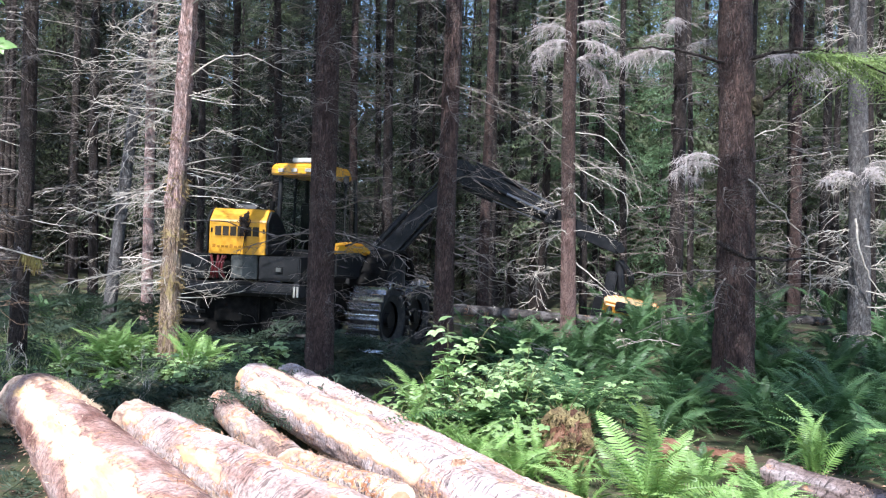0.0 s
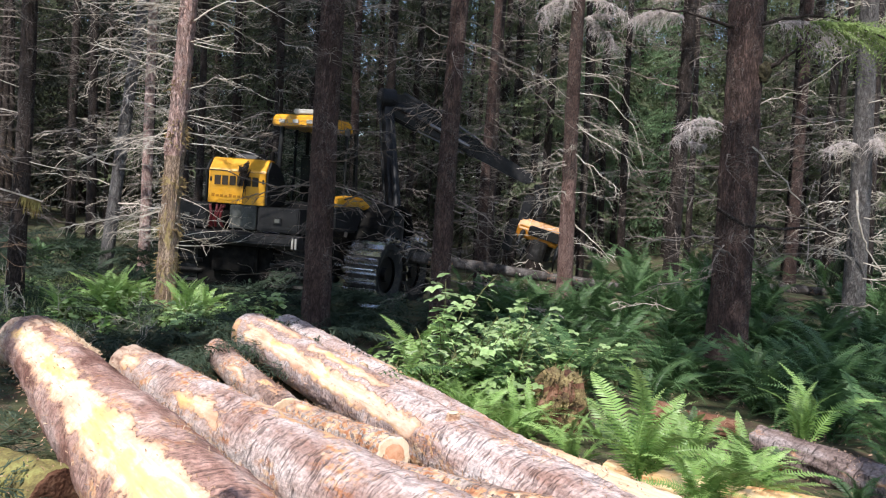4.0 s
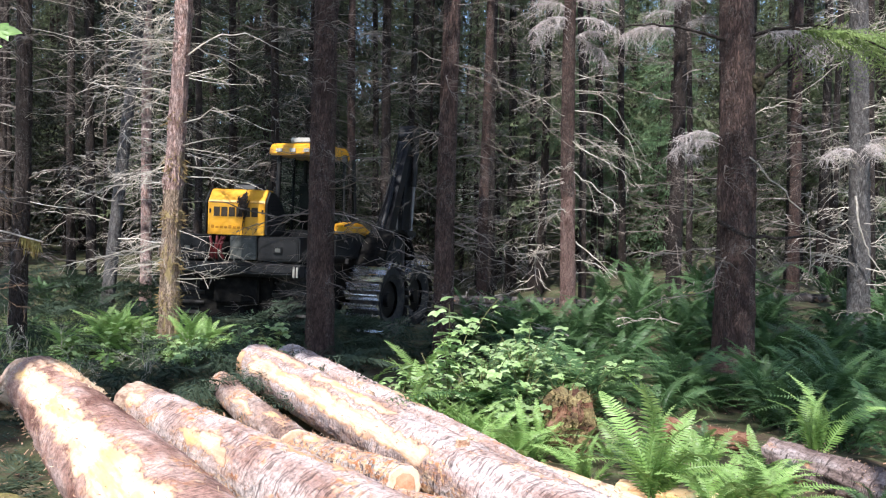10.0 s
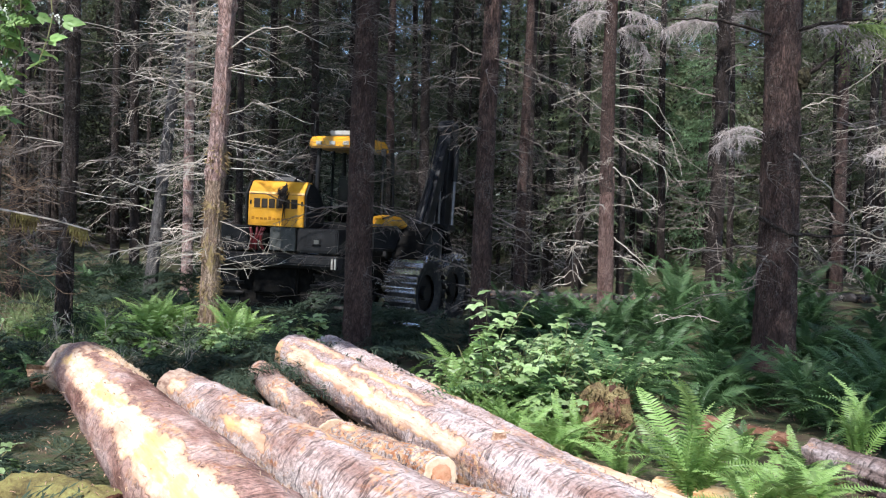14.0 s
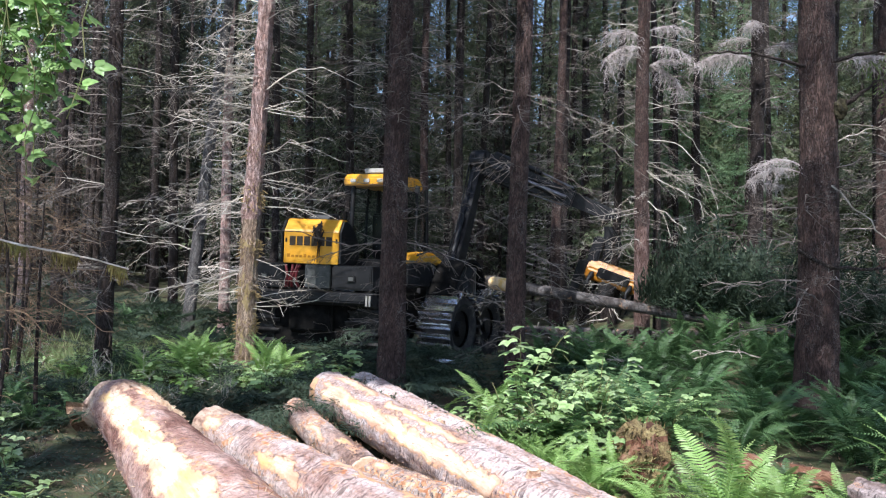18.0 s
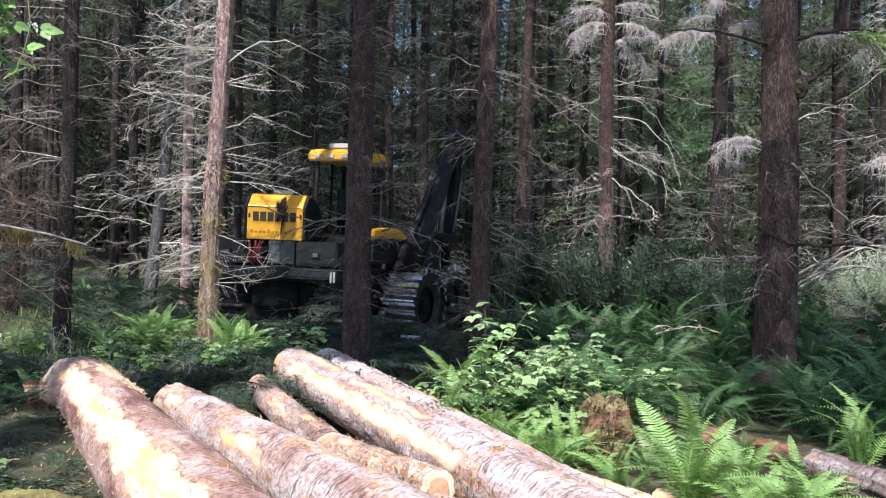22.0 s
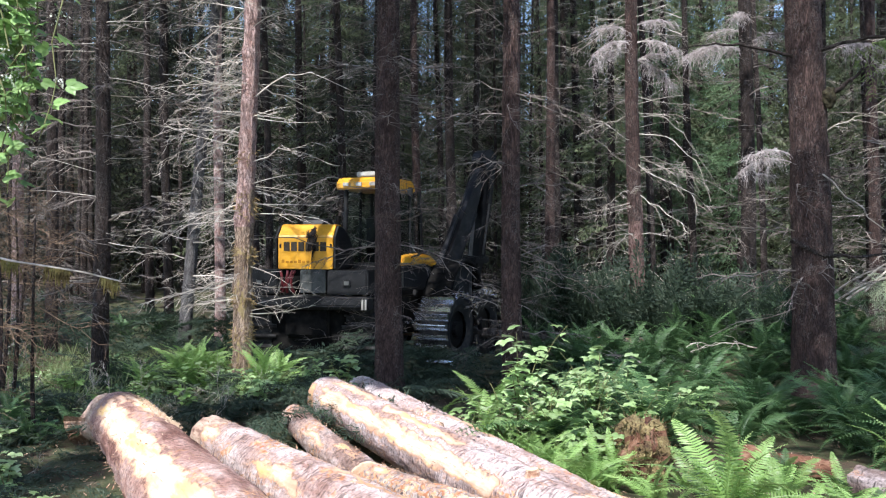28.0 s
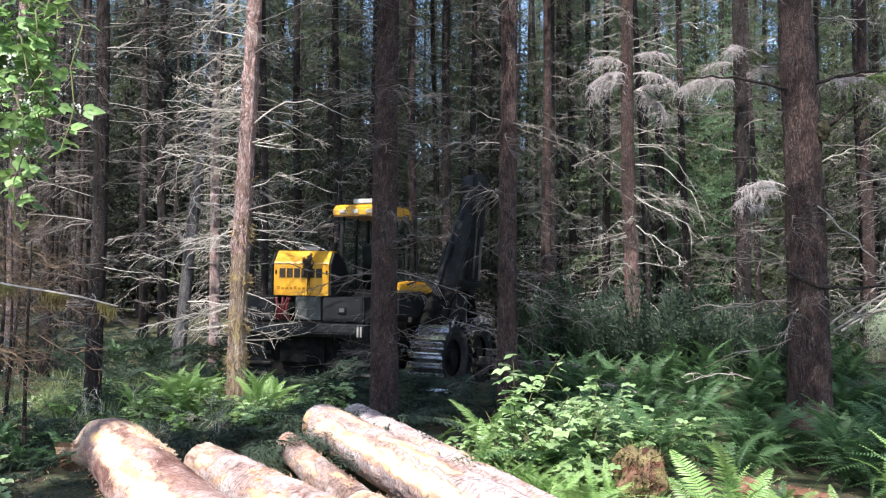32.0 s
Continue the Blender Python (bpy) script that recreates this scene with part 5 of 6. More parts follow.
# front frame, cab
part("front_frame", extrude_outline([(-1.0, 0.7), (-1.0, 1.35), (1.7, 1.35), (1.9, 0.95), (1.5, 0.6), (-0.6, 0.6)], -0.45, 0.45), M_SHADE_BLACK, harvester, "", FRONT, 0.03)
cab = part("cab", extrude_outline([(-0.6, 1.35), (-0.6, 1.98), (0.62, 1.98), (0.7, 1.35)], -0.62, 0.62), M_BLACK, harvester, "black cab body", CAB, 0.03)
for sx in (-1, 1):
    for y0, y1 in ((-0.58, -0.55), (0.6, 0.5)):
        part("pillar", rod((sx * 0.57, y0, 1.95), (sx * 0.55, y1, 3.46), 0.045), M_BLACK, cab)
    part("pillar", rod((sx * 0.58, 0.05, 1.95), (sx * 0.56, 0.05, 3.46), 0.03), M_BLACK, cab)
    part("window_pane", box(sx * 0.572 - 0.004, -0.53, 2.0, sx * 0.572 + 0.004, 0.52, 3.42), M_GLASS, cab)
part("window_pane", box(-0.52, -0.572, 2.0, 0.52, -0.564, 3.42), M_GLASS, cab, "rear cab window")
part("window_pane", box(-0.52, 0.55, 2.0, 0.52, 0.558, 3.42), M_GLASS, cab)
part("operator_seat", extrude_outline([(-0.25, 2.0), (-0.3, 2.9), (-0.2, 2.92), (-0.12, 2.25), (0.3, 2.2), (0.3, 2.05)], -0.25, 0.25), M_BLACK, cab, "dark cab seat", None, 0.03)
roof = part("cab_roof", extrude_outline([(-0.72, 3.44), (-0.7, 3.6), (-0.6, 3.68), (0.6, 3.68), (0.74, 3.56), (0.74, 3.44)], -0.7, 0.36), M_YELLOW, harvester, "bright yellow cab roof", CAB, 0.03)
part("roof_box", box(-0.3, -0.6, 3.69, 0.25, 0.1, 3.79), M_LAMP, roof, "pale roof box", None, 0.02)
for k in range(4):
    part("roof_lamp", box(-0.52 + 0.3 * k, -0.745, 3.5, -0.4 + 0.3 * k, -0.72, 3.57), M_LAMP, roof)
part("antenna", rod((-0.6, -0.6, 3.4), (-0.64, -0.65, 4.0), 0.008), M_BLACK, roof)
part("mirror", box(0.75, -0.45, 3.3, 0.86, -0.38, 3.46), M_BLACK, roof, "", None, 0.02)
part("front_cowl", extrude_outline([(-1.25, 2.0), (-1.15, 2.1), (-0.4, 2.17), (0.0, 2.14), (0.3, 2.02), (0.42, 1.88), (0.25, 1.9), (-0.2, 1.98), (-1.25, 1.94)], 0.5, 0.8), M_YELLOW, harvester, "yellow side cowl that curves down to the front", FRONT, 0.03)
part("cowl_skirt", extrude_outline([(-1.2, 1.5), (-1.2, 1.94), (-0.2, 1.98), (0.3, 1.88), (0.34, 1.6), (0.0, 1.45)], 0.52, 0.78), M_SHELL, harvester, "dark lower cowl", FRONT, 0.04)
rail = np.array([(0.82, -0.9, 2.1), (0.82, -0.2, 2.22), (0.84, 0.3, 2.12), (0.88, 0.65, 1.85), (0.9, 0.75, 1.5)])
part_mesh("hand_rail", tube(rail, [0.018] * 5, 7), M_SHELL, harvester, "bent dark tube rail", FRONT)
part("crane_shroud", extrude_outline([(0.0, 1.3), (0.1, 1.85), (0.35, 2.05), (0.7, 1.9), (0.95, 1.3)], 0.35, 0.95), M_SHELL, harvester, "dark rounded crane shroud", FRONT, 0.05)
guard = [(0.55 * math.cos(radians(t)) * 1.7, 1.0 + 0.92 * math.sin(radians(t)) * 1.15) for t in range(20, 161, 14)]
part("mudguard", extrude_outline(guard + [(y * 0.94, z - 0.05) for y, z in guard[::-1]], 0.75, 1.35), M_SHADE_BLACK, harvester, "black curved mudguard", FRONT @ Matrix.Translation((0, 0.6, 0)))
part("step", box(0.5, -0.5, 0.8, 0.75, 0.1, 0.86), M_STEEL, harvester, "", FRONT, 0.01)


def wheel(m, label, steel):
    """A tyre wrapped in a steel track chain, on its rim."""
    w = child("wheel", bpy.data.meshes.new("hub"), harvester, label, m)
    bm = bmesh.new()
    R, W = 0.66, 0.31
    prof = [(0.36, -W * 0.8), (0.5, -W), (0.61, -W * 0.95), (R, -W * 0.7), (R, W * 0.7), (0.61, W * 0.95), (0.5, W), (0.36, W * 0.8)]
    n = 36
    rings = [[bm.verts.new((x, r * math.cos(2 * math.pi * k / n), r * math.sin(2 * math.pi * k / n))) for r, x in prof] for k in range(n)]
    for k in range(n):
        for j in range(len(prof) - 1):
            bm.faces.new((rings[k][j], rings[k][j + 1], rings[(k + 1) % n][j + 1], rings[(k + 1) % n][j]))
    part("tyre", bm, M_RUBBER, w, "black rubber tyre")
    bm = rod((-W * 0.75, 0, 0), (W * 0.6, 0, 0), 0.37, None, 24)
    rod((W * 0.55, 0, 0), (W * 0.9, 0, 0), 0.16, bm, 14)
    part("rim", bm, M_BLACK, w, "dark steel rim", None, 0.01)
    # each shoe is a bent plate with one raised grouser edge
    shoe = extrude_outline([(-0.085, -0.01), (-0.075, 0.012), (-0.01, 0.02), (0.012, 0.062), (0.03, 0.062), (0.05, 0.0), (0.05, -0.02)], -0.36, 0.36)
    for v in shoe.verts:
        v.co.z += 0.05 * (abs(v.co.x) > 0.3) * (v.co.y > -0.02)
    me = bpy.data.meshes.new("track_shoe")
    shoe.to_mesh(me)
    shoe.free()
    me.materials.append(M_SHOE)
    me.materials.append(steel)
    # second material on the edges: polished wear, and sun glints put into the colour
    for f in me.polygons:
        f.material_index = int(f.center.z > 0.03 or abs(f.center.x) > 0.3 and f.normal.z > 0.2)
    for k in range(22):
        child("track_shoe", me, w, "", pose(0, 0, 0, 360 / 22 * k) @ Matrix.Translation((0, 0, R - 0.01)))
    return w


for x in (-1.0, 1.0):
    wheel(REAR @ Matrix.Translation((x, 0.95, 0.68)), "rear wheel with steel tracks, darkened for shade", M_SHOE)
for x in (-1.05, 1.05):
    for y in (0.1, 1.5):
        wheel(FRONT @ Matrix.Translation((x + 0.06, y, 0.68)) @ pose(0, 0, 0, 0, 0, -4), "front bogie wheel with shiny steel tracks", M_STEEL)

# crane: links built along z, keyed in motions()
PIVOT = Vector((-0.9, 17.35, 1.8))
part("crane_base", rod(PIVOT - BASE - Vector((0, 0, 0.9)), PIVOT - BASE + Vector((0, 0, 0.1)), 0.34, None, 24), M_BOOM, harvester, "black crane turntable", None, 0.02)
INNER, OUTER = 2.65, 2.3


def beam(name, length, w0, w1, label, d0=None, d1=None):
    bm = bmesh.new()
    d0, d1 = d0 or w0 * 1.3, d1 or w1 * 1.3
    v = [bm.verts.new((sx * w / 2, sy * d / 2, z)) for z, w, d in ((0, w0, d0), (length * 0.12, w0 * 1.15, d0 * 1.15), (length * 0.85, w1, d1), (length, w1 * 0.9, d1 * 0.9)) for sx, sy in ((-1, -1), (1, -1), (1, 1), (-1, 1))]
    for k in range(3):
        for j in range(4):
            bm.faces.new((v[4 * k + j], v[4 * k + (j + 1) % 4], v[4 * k + 4 + (j + 1) % 4], v[4 * k + 4 + j]))
    bm.faces.new(v[3::-1]), bm.faces.new(v[12:16])
    return part(name, bm, M_BOOM, harvester, label, None, 0.015)


def hose(points, r, parent, mat=M_BLACK):
    return child("hydraulic_hose", mesh_from("hydraulic_hose", *tube(points, [r] * len(points), 6), mat), parent)


inner_boom = beam("inner_boom", INNER, 0.22, 0.2, "black inner crane boom", 0.28, 0.24)
part("lift_cylinder", rod((0, -0.24, 0.3), (0, -0.24, 1.5), 0.06), M_BOOM, inner_boom)
part("cylinder_rod", rod((0, -0.24, 1.5), (0, -0.19, 2.3), 0.02), M_SHELL, inner_boom, "thin dark rod")
part("lift_cylinder", rod((0, 0.23, 0.1), (0, 0.23, 1.2), 0.06), M_BOOM, inner_boom)
part("cylinder_rod", rod((0, 0.23, 1.2), (0, 0.17, 2.3), 0.02), M_SHELL, inner_boom, "thin dark rod")
part("elbow_cheek", rod((-0.17, 0, INNER), (0.17, 0, INNER), 0.24, None, 26), M_BOOM, inner_boom, "rounded black boom elbow", None, 0.02)
for k in range(3):
    s = np.linspace(0, 1, 12)
    hose(np.stack([0 * s + 0.15 + 0.02 * k, -0.05 + 0.05 * k + 0.05 * np.sin(6 * s + k), 0.2 + s * (INNER - 0.2)], 1), 0.016, inner_boom)
outer_boom = beam("outer_boom", OUTER, 0.24, 0.19, "black outer crane boom", 0.42, 0.33)
part("slide_cylinder", rod((0, 0.27, 0.25), (0, 0.27, 1.35), 0.06), M_BOOM, outer_boom)
part("cylinder_rod", rod((0, 0.27, 1.35), (0, 0.22, 2.1), 0.022), M_CHROME, outer_boom, "shiny chrome rod")
part("feed_cylinder", rod((0.0, -0.26, 0.2), (0.0, -0.26, 0.9), 0.055), M_BOOM, outer_boom)
part("cylinder_rod", rod((0, -0.26, 0.9), (0, -0.2, 2.0), 0.022), M_CHROME, outer_boom, "shiny chrome rod")
for x in (-0.2, 0.2):
    part("tilt_cylinder", rod((x, -0.02, 0.3), (x, -0.02, 1.1), 0.065), M_BOOM, outer_boom, "black hydraulic cylinder")
    part("cylinder_rod", rod((x, -0.02, 1.1), (x, -0.02, 2.05), 0.04), M_CHROME, outer_boom, "thick shiny chrome rod")
part("boom_yoke", box(-0.24, -0.2, 2.05, 0.24, 0.2, 2.2), M_BOOM, outer_boom, "black yoke at the boom's end", None, 0.03)
part("boom_decal", box(0.121, -0.06, 0.35, 0.125, 0.06, 0.75), M_YELLOW, outer_boom, "yellow patch on the boom")
for k in range(4):
    s = np.linspace(0, 1, 14)
    hose(np.stack([0 * s - 0.13 - 0.015 * k, 0.04 * k - 0.06 + 0.09 * np.sin(5 * s + k) * s, s * (OUTER + 0.1) - 0.2], 1), 0.016, outer_boom)
extension = beam("extension_boom", 2.2, 0.18, 0.17, "black sliding boom extension", 0.31, 0.28)
part("tip_link", rod((-0.12, 0, 2.2), (0.12, 0, 2.2), 0.09, None, 16), M_BOOM, extension)

# processing head, hung from the boom tip: long axis along x
head = part("processing_head", extrude_outline([(-0.22, -0.1), (-0.26, 0.12), (-0.16, 0.3), (0.16, 0.3), (0.26, 0.12), (0.22, -0.1)], -0.55, 0.5), M_ORANGE, harvester, "yellow processing head with black grapple arms", None, 0.04)
part("head_cover", extrude_outline([(-0.28, 0.0), (-0.3, 0.2), (0.3, 0.2), (0.28, 0.0)], -0.3, 0.35), M_BLACK, head, "black vent cover", None, 0.02)
part("saw_box", extrude_outline([(-0.2, -0.45), (-0.24, 0.2), (0.2, 0.2), (0.16, -0.45)], -0.75, -0.56), M_BLACK, head, "", None, 0.02)
part("rotator_link", rod((-0.25, 0, 0.3), (-0.45, 0, 1.0), 0.09), M_BOOM, head, "grey rotator link")
part("tilt_frame", extrude_outline([(-0.16, 0.2), (-0.16, 0.75), (0.16, 0.75), (0.16, 0.2)], -0.62, -0.4), M_BOOM, head, "", None, 0.03)
for x in (-0.4, 0.4):
    for s in (-1, 1):
        q = np.linspace(0, 1, 9)
        v, f = tube(np.stack([0 * q + x, s * (0.2 + 0.22 * np.sin(np.pi * q)), 0.05 - 0.6 * q], 1), 0.05 * (1.2 - 0.9 * q), 6)
        child("grapple_arm", mesh_from("grapple_arm", v, f, M_BLACK), head, "curved black delimbing knife")
for s in (-1, 1):
    part("feed_roller", rod((0.0, s * 0.28, -0.45), (0.0, s * 0.28, -0.05), 0.17, None, 16), M_SHOE, head, "spiked steel feed roller", None, 0.02)
s = np.linspace(0, 1, 12)
for k in range(3):
    hose(np.stack([-0.45 + 0.3 * np.sin(np.pi * s) + 0.03 * k, 0.1 * (k - 1) + 0 * s, 1.0 - 0.75 * s], 1), 0.016, head)

for ob in [head] + list(head.children):
    ob.data.transform(Matrix.Scale(1.05, 4))

# ---- stem that the head has worked, lying out from the machine ----
cut_stem = thing("delimbed_log", (-0.35, 17.7, 1.2), 0, "long delimbed conifer stem with grey bark", "log")
q = np.linspace(0, 1, 40)
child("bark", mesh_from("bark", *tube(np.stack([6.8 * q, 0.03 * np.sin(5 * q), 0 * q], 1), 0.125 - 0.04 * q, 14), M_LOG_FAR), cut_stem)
for x, r in ((-0.004, 0.124), (6.804, 0.084)):
    part("cut_end", rod((x - 0.005, 0, 0), (x + 0.005, 0, 0), r, None, 16), M_CUT, cut_stem, "pale sawn end")
for k in range(14):
    a = radians(k * 137)
    x = 0.6 + 0.44 * k
    part("branch_stub", rod((x, 0.07 * math.cos(a), 0.07 * math.sin(a)), (x + 0.03, 0.19 * math.cos(a), 0.19 * math.sin(a)), 0.014, None, 6), M_DEAD, cut_stem)

# ---- felled tree in the head, with its needle branches ----
felled = thing("felled_tree", (5.2, 19.0, 1.0), 0, "felled conifer with grey bark and dark needle branches", "felled tree")
n, sides = 40, 14
rr = np.interp(np.linspace(0, 1, n), [0, 1], [0.14, 0.05])
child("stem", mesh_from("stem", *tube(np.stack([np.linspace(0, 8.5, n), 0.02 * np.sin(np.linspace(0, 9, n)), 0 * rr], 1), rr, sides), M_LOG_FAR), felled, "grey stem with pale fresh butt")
child("butt_end", mesh_from("butt_end", *tube(np.array([[-0.01, 0, 0], [0.9, 0, 0]]), [0.136, 0.143], 14), M_WOOD), felled, "fresh pale wood at the butt")
rg = np.random.RandomState(21)
SLASH = [needle_spray(rg, 1.3, 0.45, 24, 0.26, 0.022, 6) for _ in range(4)]
SLASH_MESH = [mesh_from("branch", *s, M_NEEDLE_SLASH, False) for s in SLASH]
for k in range(120):
    s = rg.uniform(3.2, 8.4)
    child("branch", SLASH_MESH[k % 4], felled, "", pose(s, 0, 0, rg.uniform(0, 360), rg.uniform(-70, -35), 0) @ pose(0, 0, 0, rg.uniform(0, 360)) @ Matrix.Scale(rg.uniform(0.7, 1.25) * (1.2 - 0.06 * (s - 3.3)), 4))

# ---- ferns ----
def frond(rg, pairs=38):
    """An arching sword-fern frond along +x, one metre long, with narrow side leaflets."""
    arch = rg.uniform(0.5, 0.92)
    s = np.linspace(0, 1, pairs + 4)
    line = np.stack([0.86 * s, 0.06 * np.sin(2.5 * s + rg.uniform(0, 6)), 0.62 * s - arch * s**2.2], 1)
    d = np.gradient(line, axis=0)
    d /= np.linalg.norm(d, axis=1)[:, None]
    out = [tube(line[::3], 0.0045 * (1 - 0.75 * s[::3]) + 0.001)]
    v, f = [], []
    up = np.cross(d, [0, 1.0, 0])
    for k in range(4, len(s)):
        l = 0.1 * min(1.0, (s[k] - 0.06) * 7) * (1 - s[k] ** 2.6) ** 0.8 + 0.008
        for sg in (-1, 1):
            w = np.array([0, sg * 1.0, 0]) + d[k] * 0.32 - up[k] * rg.uniform(-0.22, 0.28)
            w /= np.linalg.norm(w)
            p, h = line[k], 0.0068 + 0.0025 * (1 - s[k])
            n0 = len(v)
            v += [p - d[k] * h * 0.8, p + d[k] * h * 1.1, p + w * l * 0.55 + d[k] * h * 0.75 + up[k] * 0.006, p + w * l, p + w * l * 0.55 - d[k] * h * 0.75]
            f.append([n0, n0 + 1, n0 + 2, n0 + 4])
            f.append([n0 + 4, n0 + 2, n0 + 3, n0 + 3])
    tv, tf = out[0]
    faces = [tuple(q) for q in tf] + [tuple(dict.fromkeys(int(i) + len(tv) for i in q)) for q in f]
    return np.concatenate([tv, np.array(v)]), faces


rg = np.random.RandomState(31)
FRONDS = [frond(rg) for _ in range(6)]
FROND_MESH = {m: [mesh_from("frond", v, f, m, False) for v, f in FRONDS] for m in (M_FERN, M_FERN_SUNLIT)}


def fern(x, y, size, mat, count=14, label="", seed=0, upright=0.0, z=None):
    rg = np.random.RandomState(seed)
    ob = thing("sword_fern", (x, y, (gz(x, y) if z is None else z) - 0.02), 0, label or "green sword fern with long arching fronds", "fern", "sword ferns")
    for k in range(count):
        s = size * rg.uniform(0.7, 1.12)
        child("frond", FROND_MESH[mat][rg.randint(6)], ob, "", pose(0, 0, 0, 0, rg.uniform(-42, 2) - upright, 360 / count * k + rg.uniform(-14, 14)) @ pose(0, 0, 0, rg.uniform(-25, 25)) @ Matrix.Scale(s, 4))
    return ob


fern(1.72, 6.16, 1.15, M_FERN_SUNLIT, 15, "bright sunlit sword fern beside the log pile", 1, 34)
fern(1.35, 6.75, 0.7, M_FERN_SUNLIT, 10, "bright sunlit sword fern beside the log pile", 2, 30)
fern(2.35, 5.75, 0.8, M_FERN_SUNLIT, 11, "bright sunlit sword fern beside the log pile", 3, 15)
fern(3.75, 7.9, 1.0, M_FERN_SUNLIT, 10, "sword fern with sunlit upper fronds", 4, 32)
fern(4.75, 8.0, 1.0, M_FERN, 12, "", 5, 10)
fern(-0.04, 9.73, 1.0, M_FERN_SUNLIT, 10, "sword fern with one upright sunlit frond", 6, 36)
fern(-0.75, 10.1, 0.8, M_FERN_SUNLIT, 11, "", 7)
fern(0.35, 8.9, 0.75, M_FERN_SUNLIT, 11, "", 8)
fern(0.95, 7.7, 0.7, M_FERN_SUNLIT, 12, "", 9)
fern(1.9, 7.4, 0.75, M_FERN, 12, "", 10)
fern(0.2, 7.7, 0.6, M_FERN_SUNLIT, 11, "", 12)
fern(-0.02, 8.15, 1.1, M_FERN_SUNLIT, 4, "fern with a few upright sunlit fronds", 13, 48)
fern(1.3, 7.6, 0.5, M_FERN_SUNLIT, 9, "", 14, 10)
fern(1.75, 7.75, 0.45, M_FERN_SUNLIT, 9, "", 15, 10)
STEMS = [(-1.61, 12.4), (0.25, 13), (4.62, 12.5), (2.8, 17), (5.28, 18), (7.76, 15), (-4.06, 13), (1.45, 8.1)]
rg = np.random.RandomState(44)
placed = 0
while placed < 128:
    y = rg.uniform(8.3, 16.2)
    x = rg.uniform(0.6 + 0.05 * (y - 8), 1.5 + 0.66 * y)
    if min((x - a) ** 2 + (y - b) ** 2 for a, b in STEMS) < 0.2 or (y < 9.2 and x > 2.2 and x < 3.2):
        continue
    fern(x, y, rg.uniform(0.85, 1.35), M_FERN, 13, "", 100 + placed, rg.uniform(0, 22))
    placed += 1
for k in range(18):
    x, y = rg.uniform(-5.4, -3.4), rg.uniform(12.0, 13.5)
    fern(x, y, rg.uniform(0.55, 0.95), M_FERN_SUNLIT, 10, "light green fern at the foot of the tree", 300 + k, rg.uniform(10, 34))
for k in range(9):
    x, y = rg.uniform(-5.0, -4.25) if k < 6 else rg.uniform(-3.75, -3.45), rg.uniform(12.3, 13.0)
    fern(x, y, rg.uniform(0.75, 1.0), M_FERN_SUNLIT, 11, "tall light green fern at the foot of the tree", 700 + k, 38)
for k in range(15):
    x, y = 0.75 + 0.27 * k + rg.uniform(-0.15, 0.15), rg.uniform(14.1, 15.4)
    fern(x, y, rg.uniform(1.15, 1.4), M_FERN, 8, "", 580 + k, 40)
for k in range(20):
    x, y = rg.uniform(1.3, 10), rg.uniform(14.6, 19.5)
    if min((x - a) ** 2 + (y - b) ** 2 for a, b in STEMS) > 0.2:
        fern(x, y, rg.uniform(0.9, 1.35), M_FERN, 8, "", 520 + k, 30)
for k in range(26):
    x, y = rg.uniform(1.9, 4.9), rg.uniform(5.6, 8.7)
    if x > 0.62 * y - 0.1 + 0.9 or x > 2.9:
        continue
    fern(x, y, rg.uniform(0.5, 0.85), M_FERN_SUNLIT, 11, "sunlit sword fern beside fallen logs", 400 + k, 15)
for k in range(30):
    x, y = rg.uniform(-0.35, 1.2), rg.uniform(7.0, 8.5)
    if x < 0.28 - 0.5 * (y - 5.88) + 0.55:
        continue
    fern(x, y, rg.uniform(0.45, 0.75), M_FERN_SUNLIT, 9, "small sunlit fern under the leafy bushes", 640 + k, rg.uniform(15, 40))
for n, (x, y, size) in enumerate([(3.05, 7.2, 0.55), (3.95, 6.75, 0.6), (3.35, 6.1, 0.5), (4.3, 7.3, 0.8), (2.75, 8.0, 0.6)]):
    fern(x, y, size, M_FERN, 9, "fern growing beside a weathered log", 660 + n, 12)
for k in range(44):
    x, y = rg.uniform(-11.5, -4.6), rg.uniform(8.5, 19)
    if x < -1.5 - 0.68 * y:
        continue
    fern(x, y, rg.uniform(0.5, 0.95), M_FERN, 9, "", 340 + k, 15)


# ---- leafy bushes ----
def leaf_shape(length, width, fold=0.12):
    q = [(0, 0), (0.16, 0.34), (0.4, 0.5), (0.62, 0.4), (0.82, 0.2), (1, 0)]
    left = [(a * length, b * width, b * fold * length) for a, b in q[1:-1]]
    right = [(a * length, -b * width, b * fold * length) for a, b in q[1:-1]]
    mid = [(a * length, 0, -0.05 * length * a * a) for a in (0.0, 0.3, 0.65, 1.0)]
    v = np.array(mid + left + right)
    f = [(0, 1, 5, 4), (1, 2, 6, 5), (2, 3, 7, 6), (0, 8, 9, 1), (1, 9, 10, 2), (2, 10, 11, 3)]
    return v, np.array(f)


TRIPLE = join([moved(leaf_shape(0.078, 0.066), pose(0, 0, 0, 0, 6, a)) for a in (0, 72, -72)])


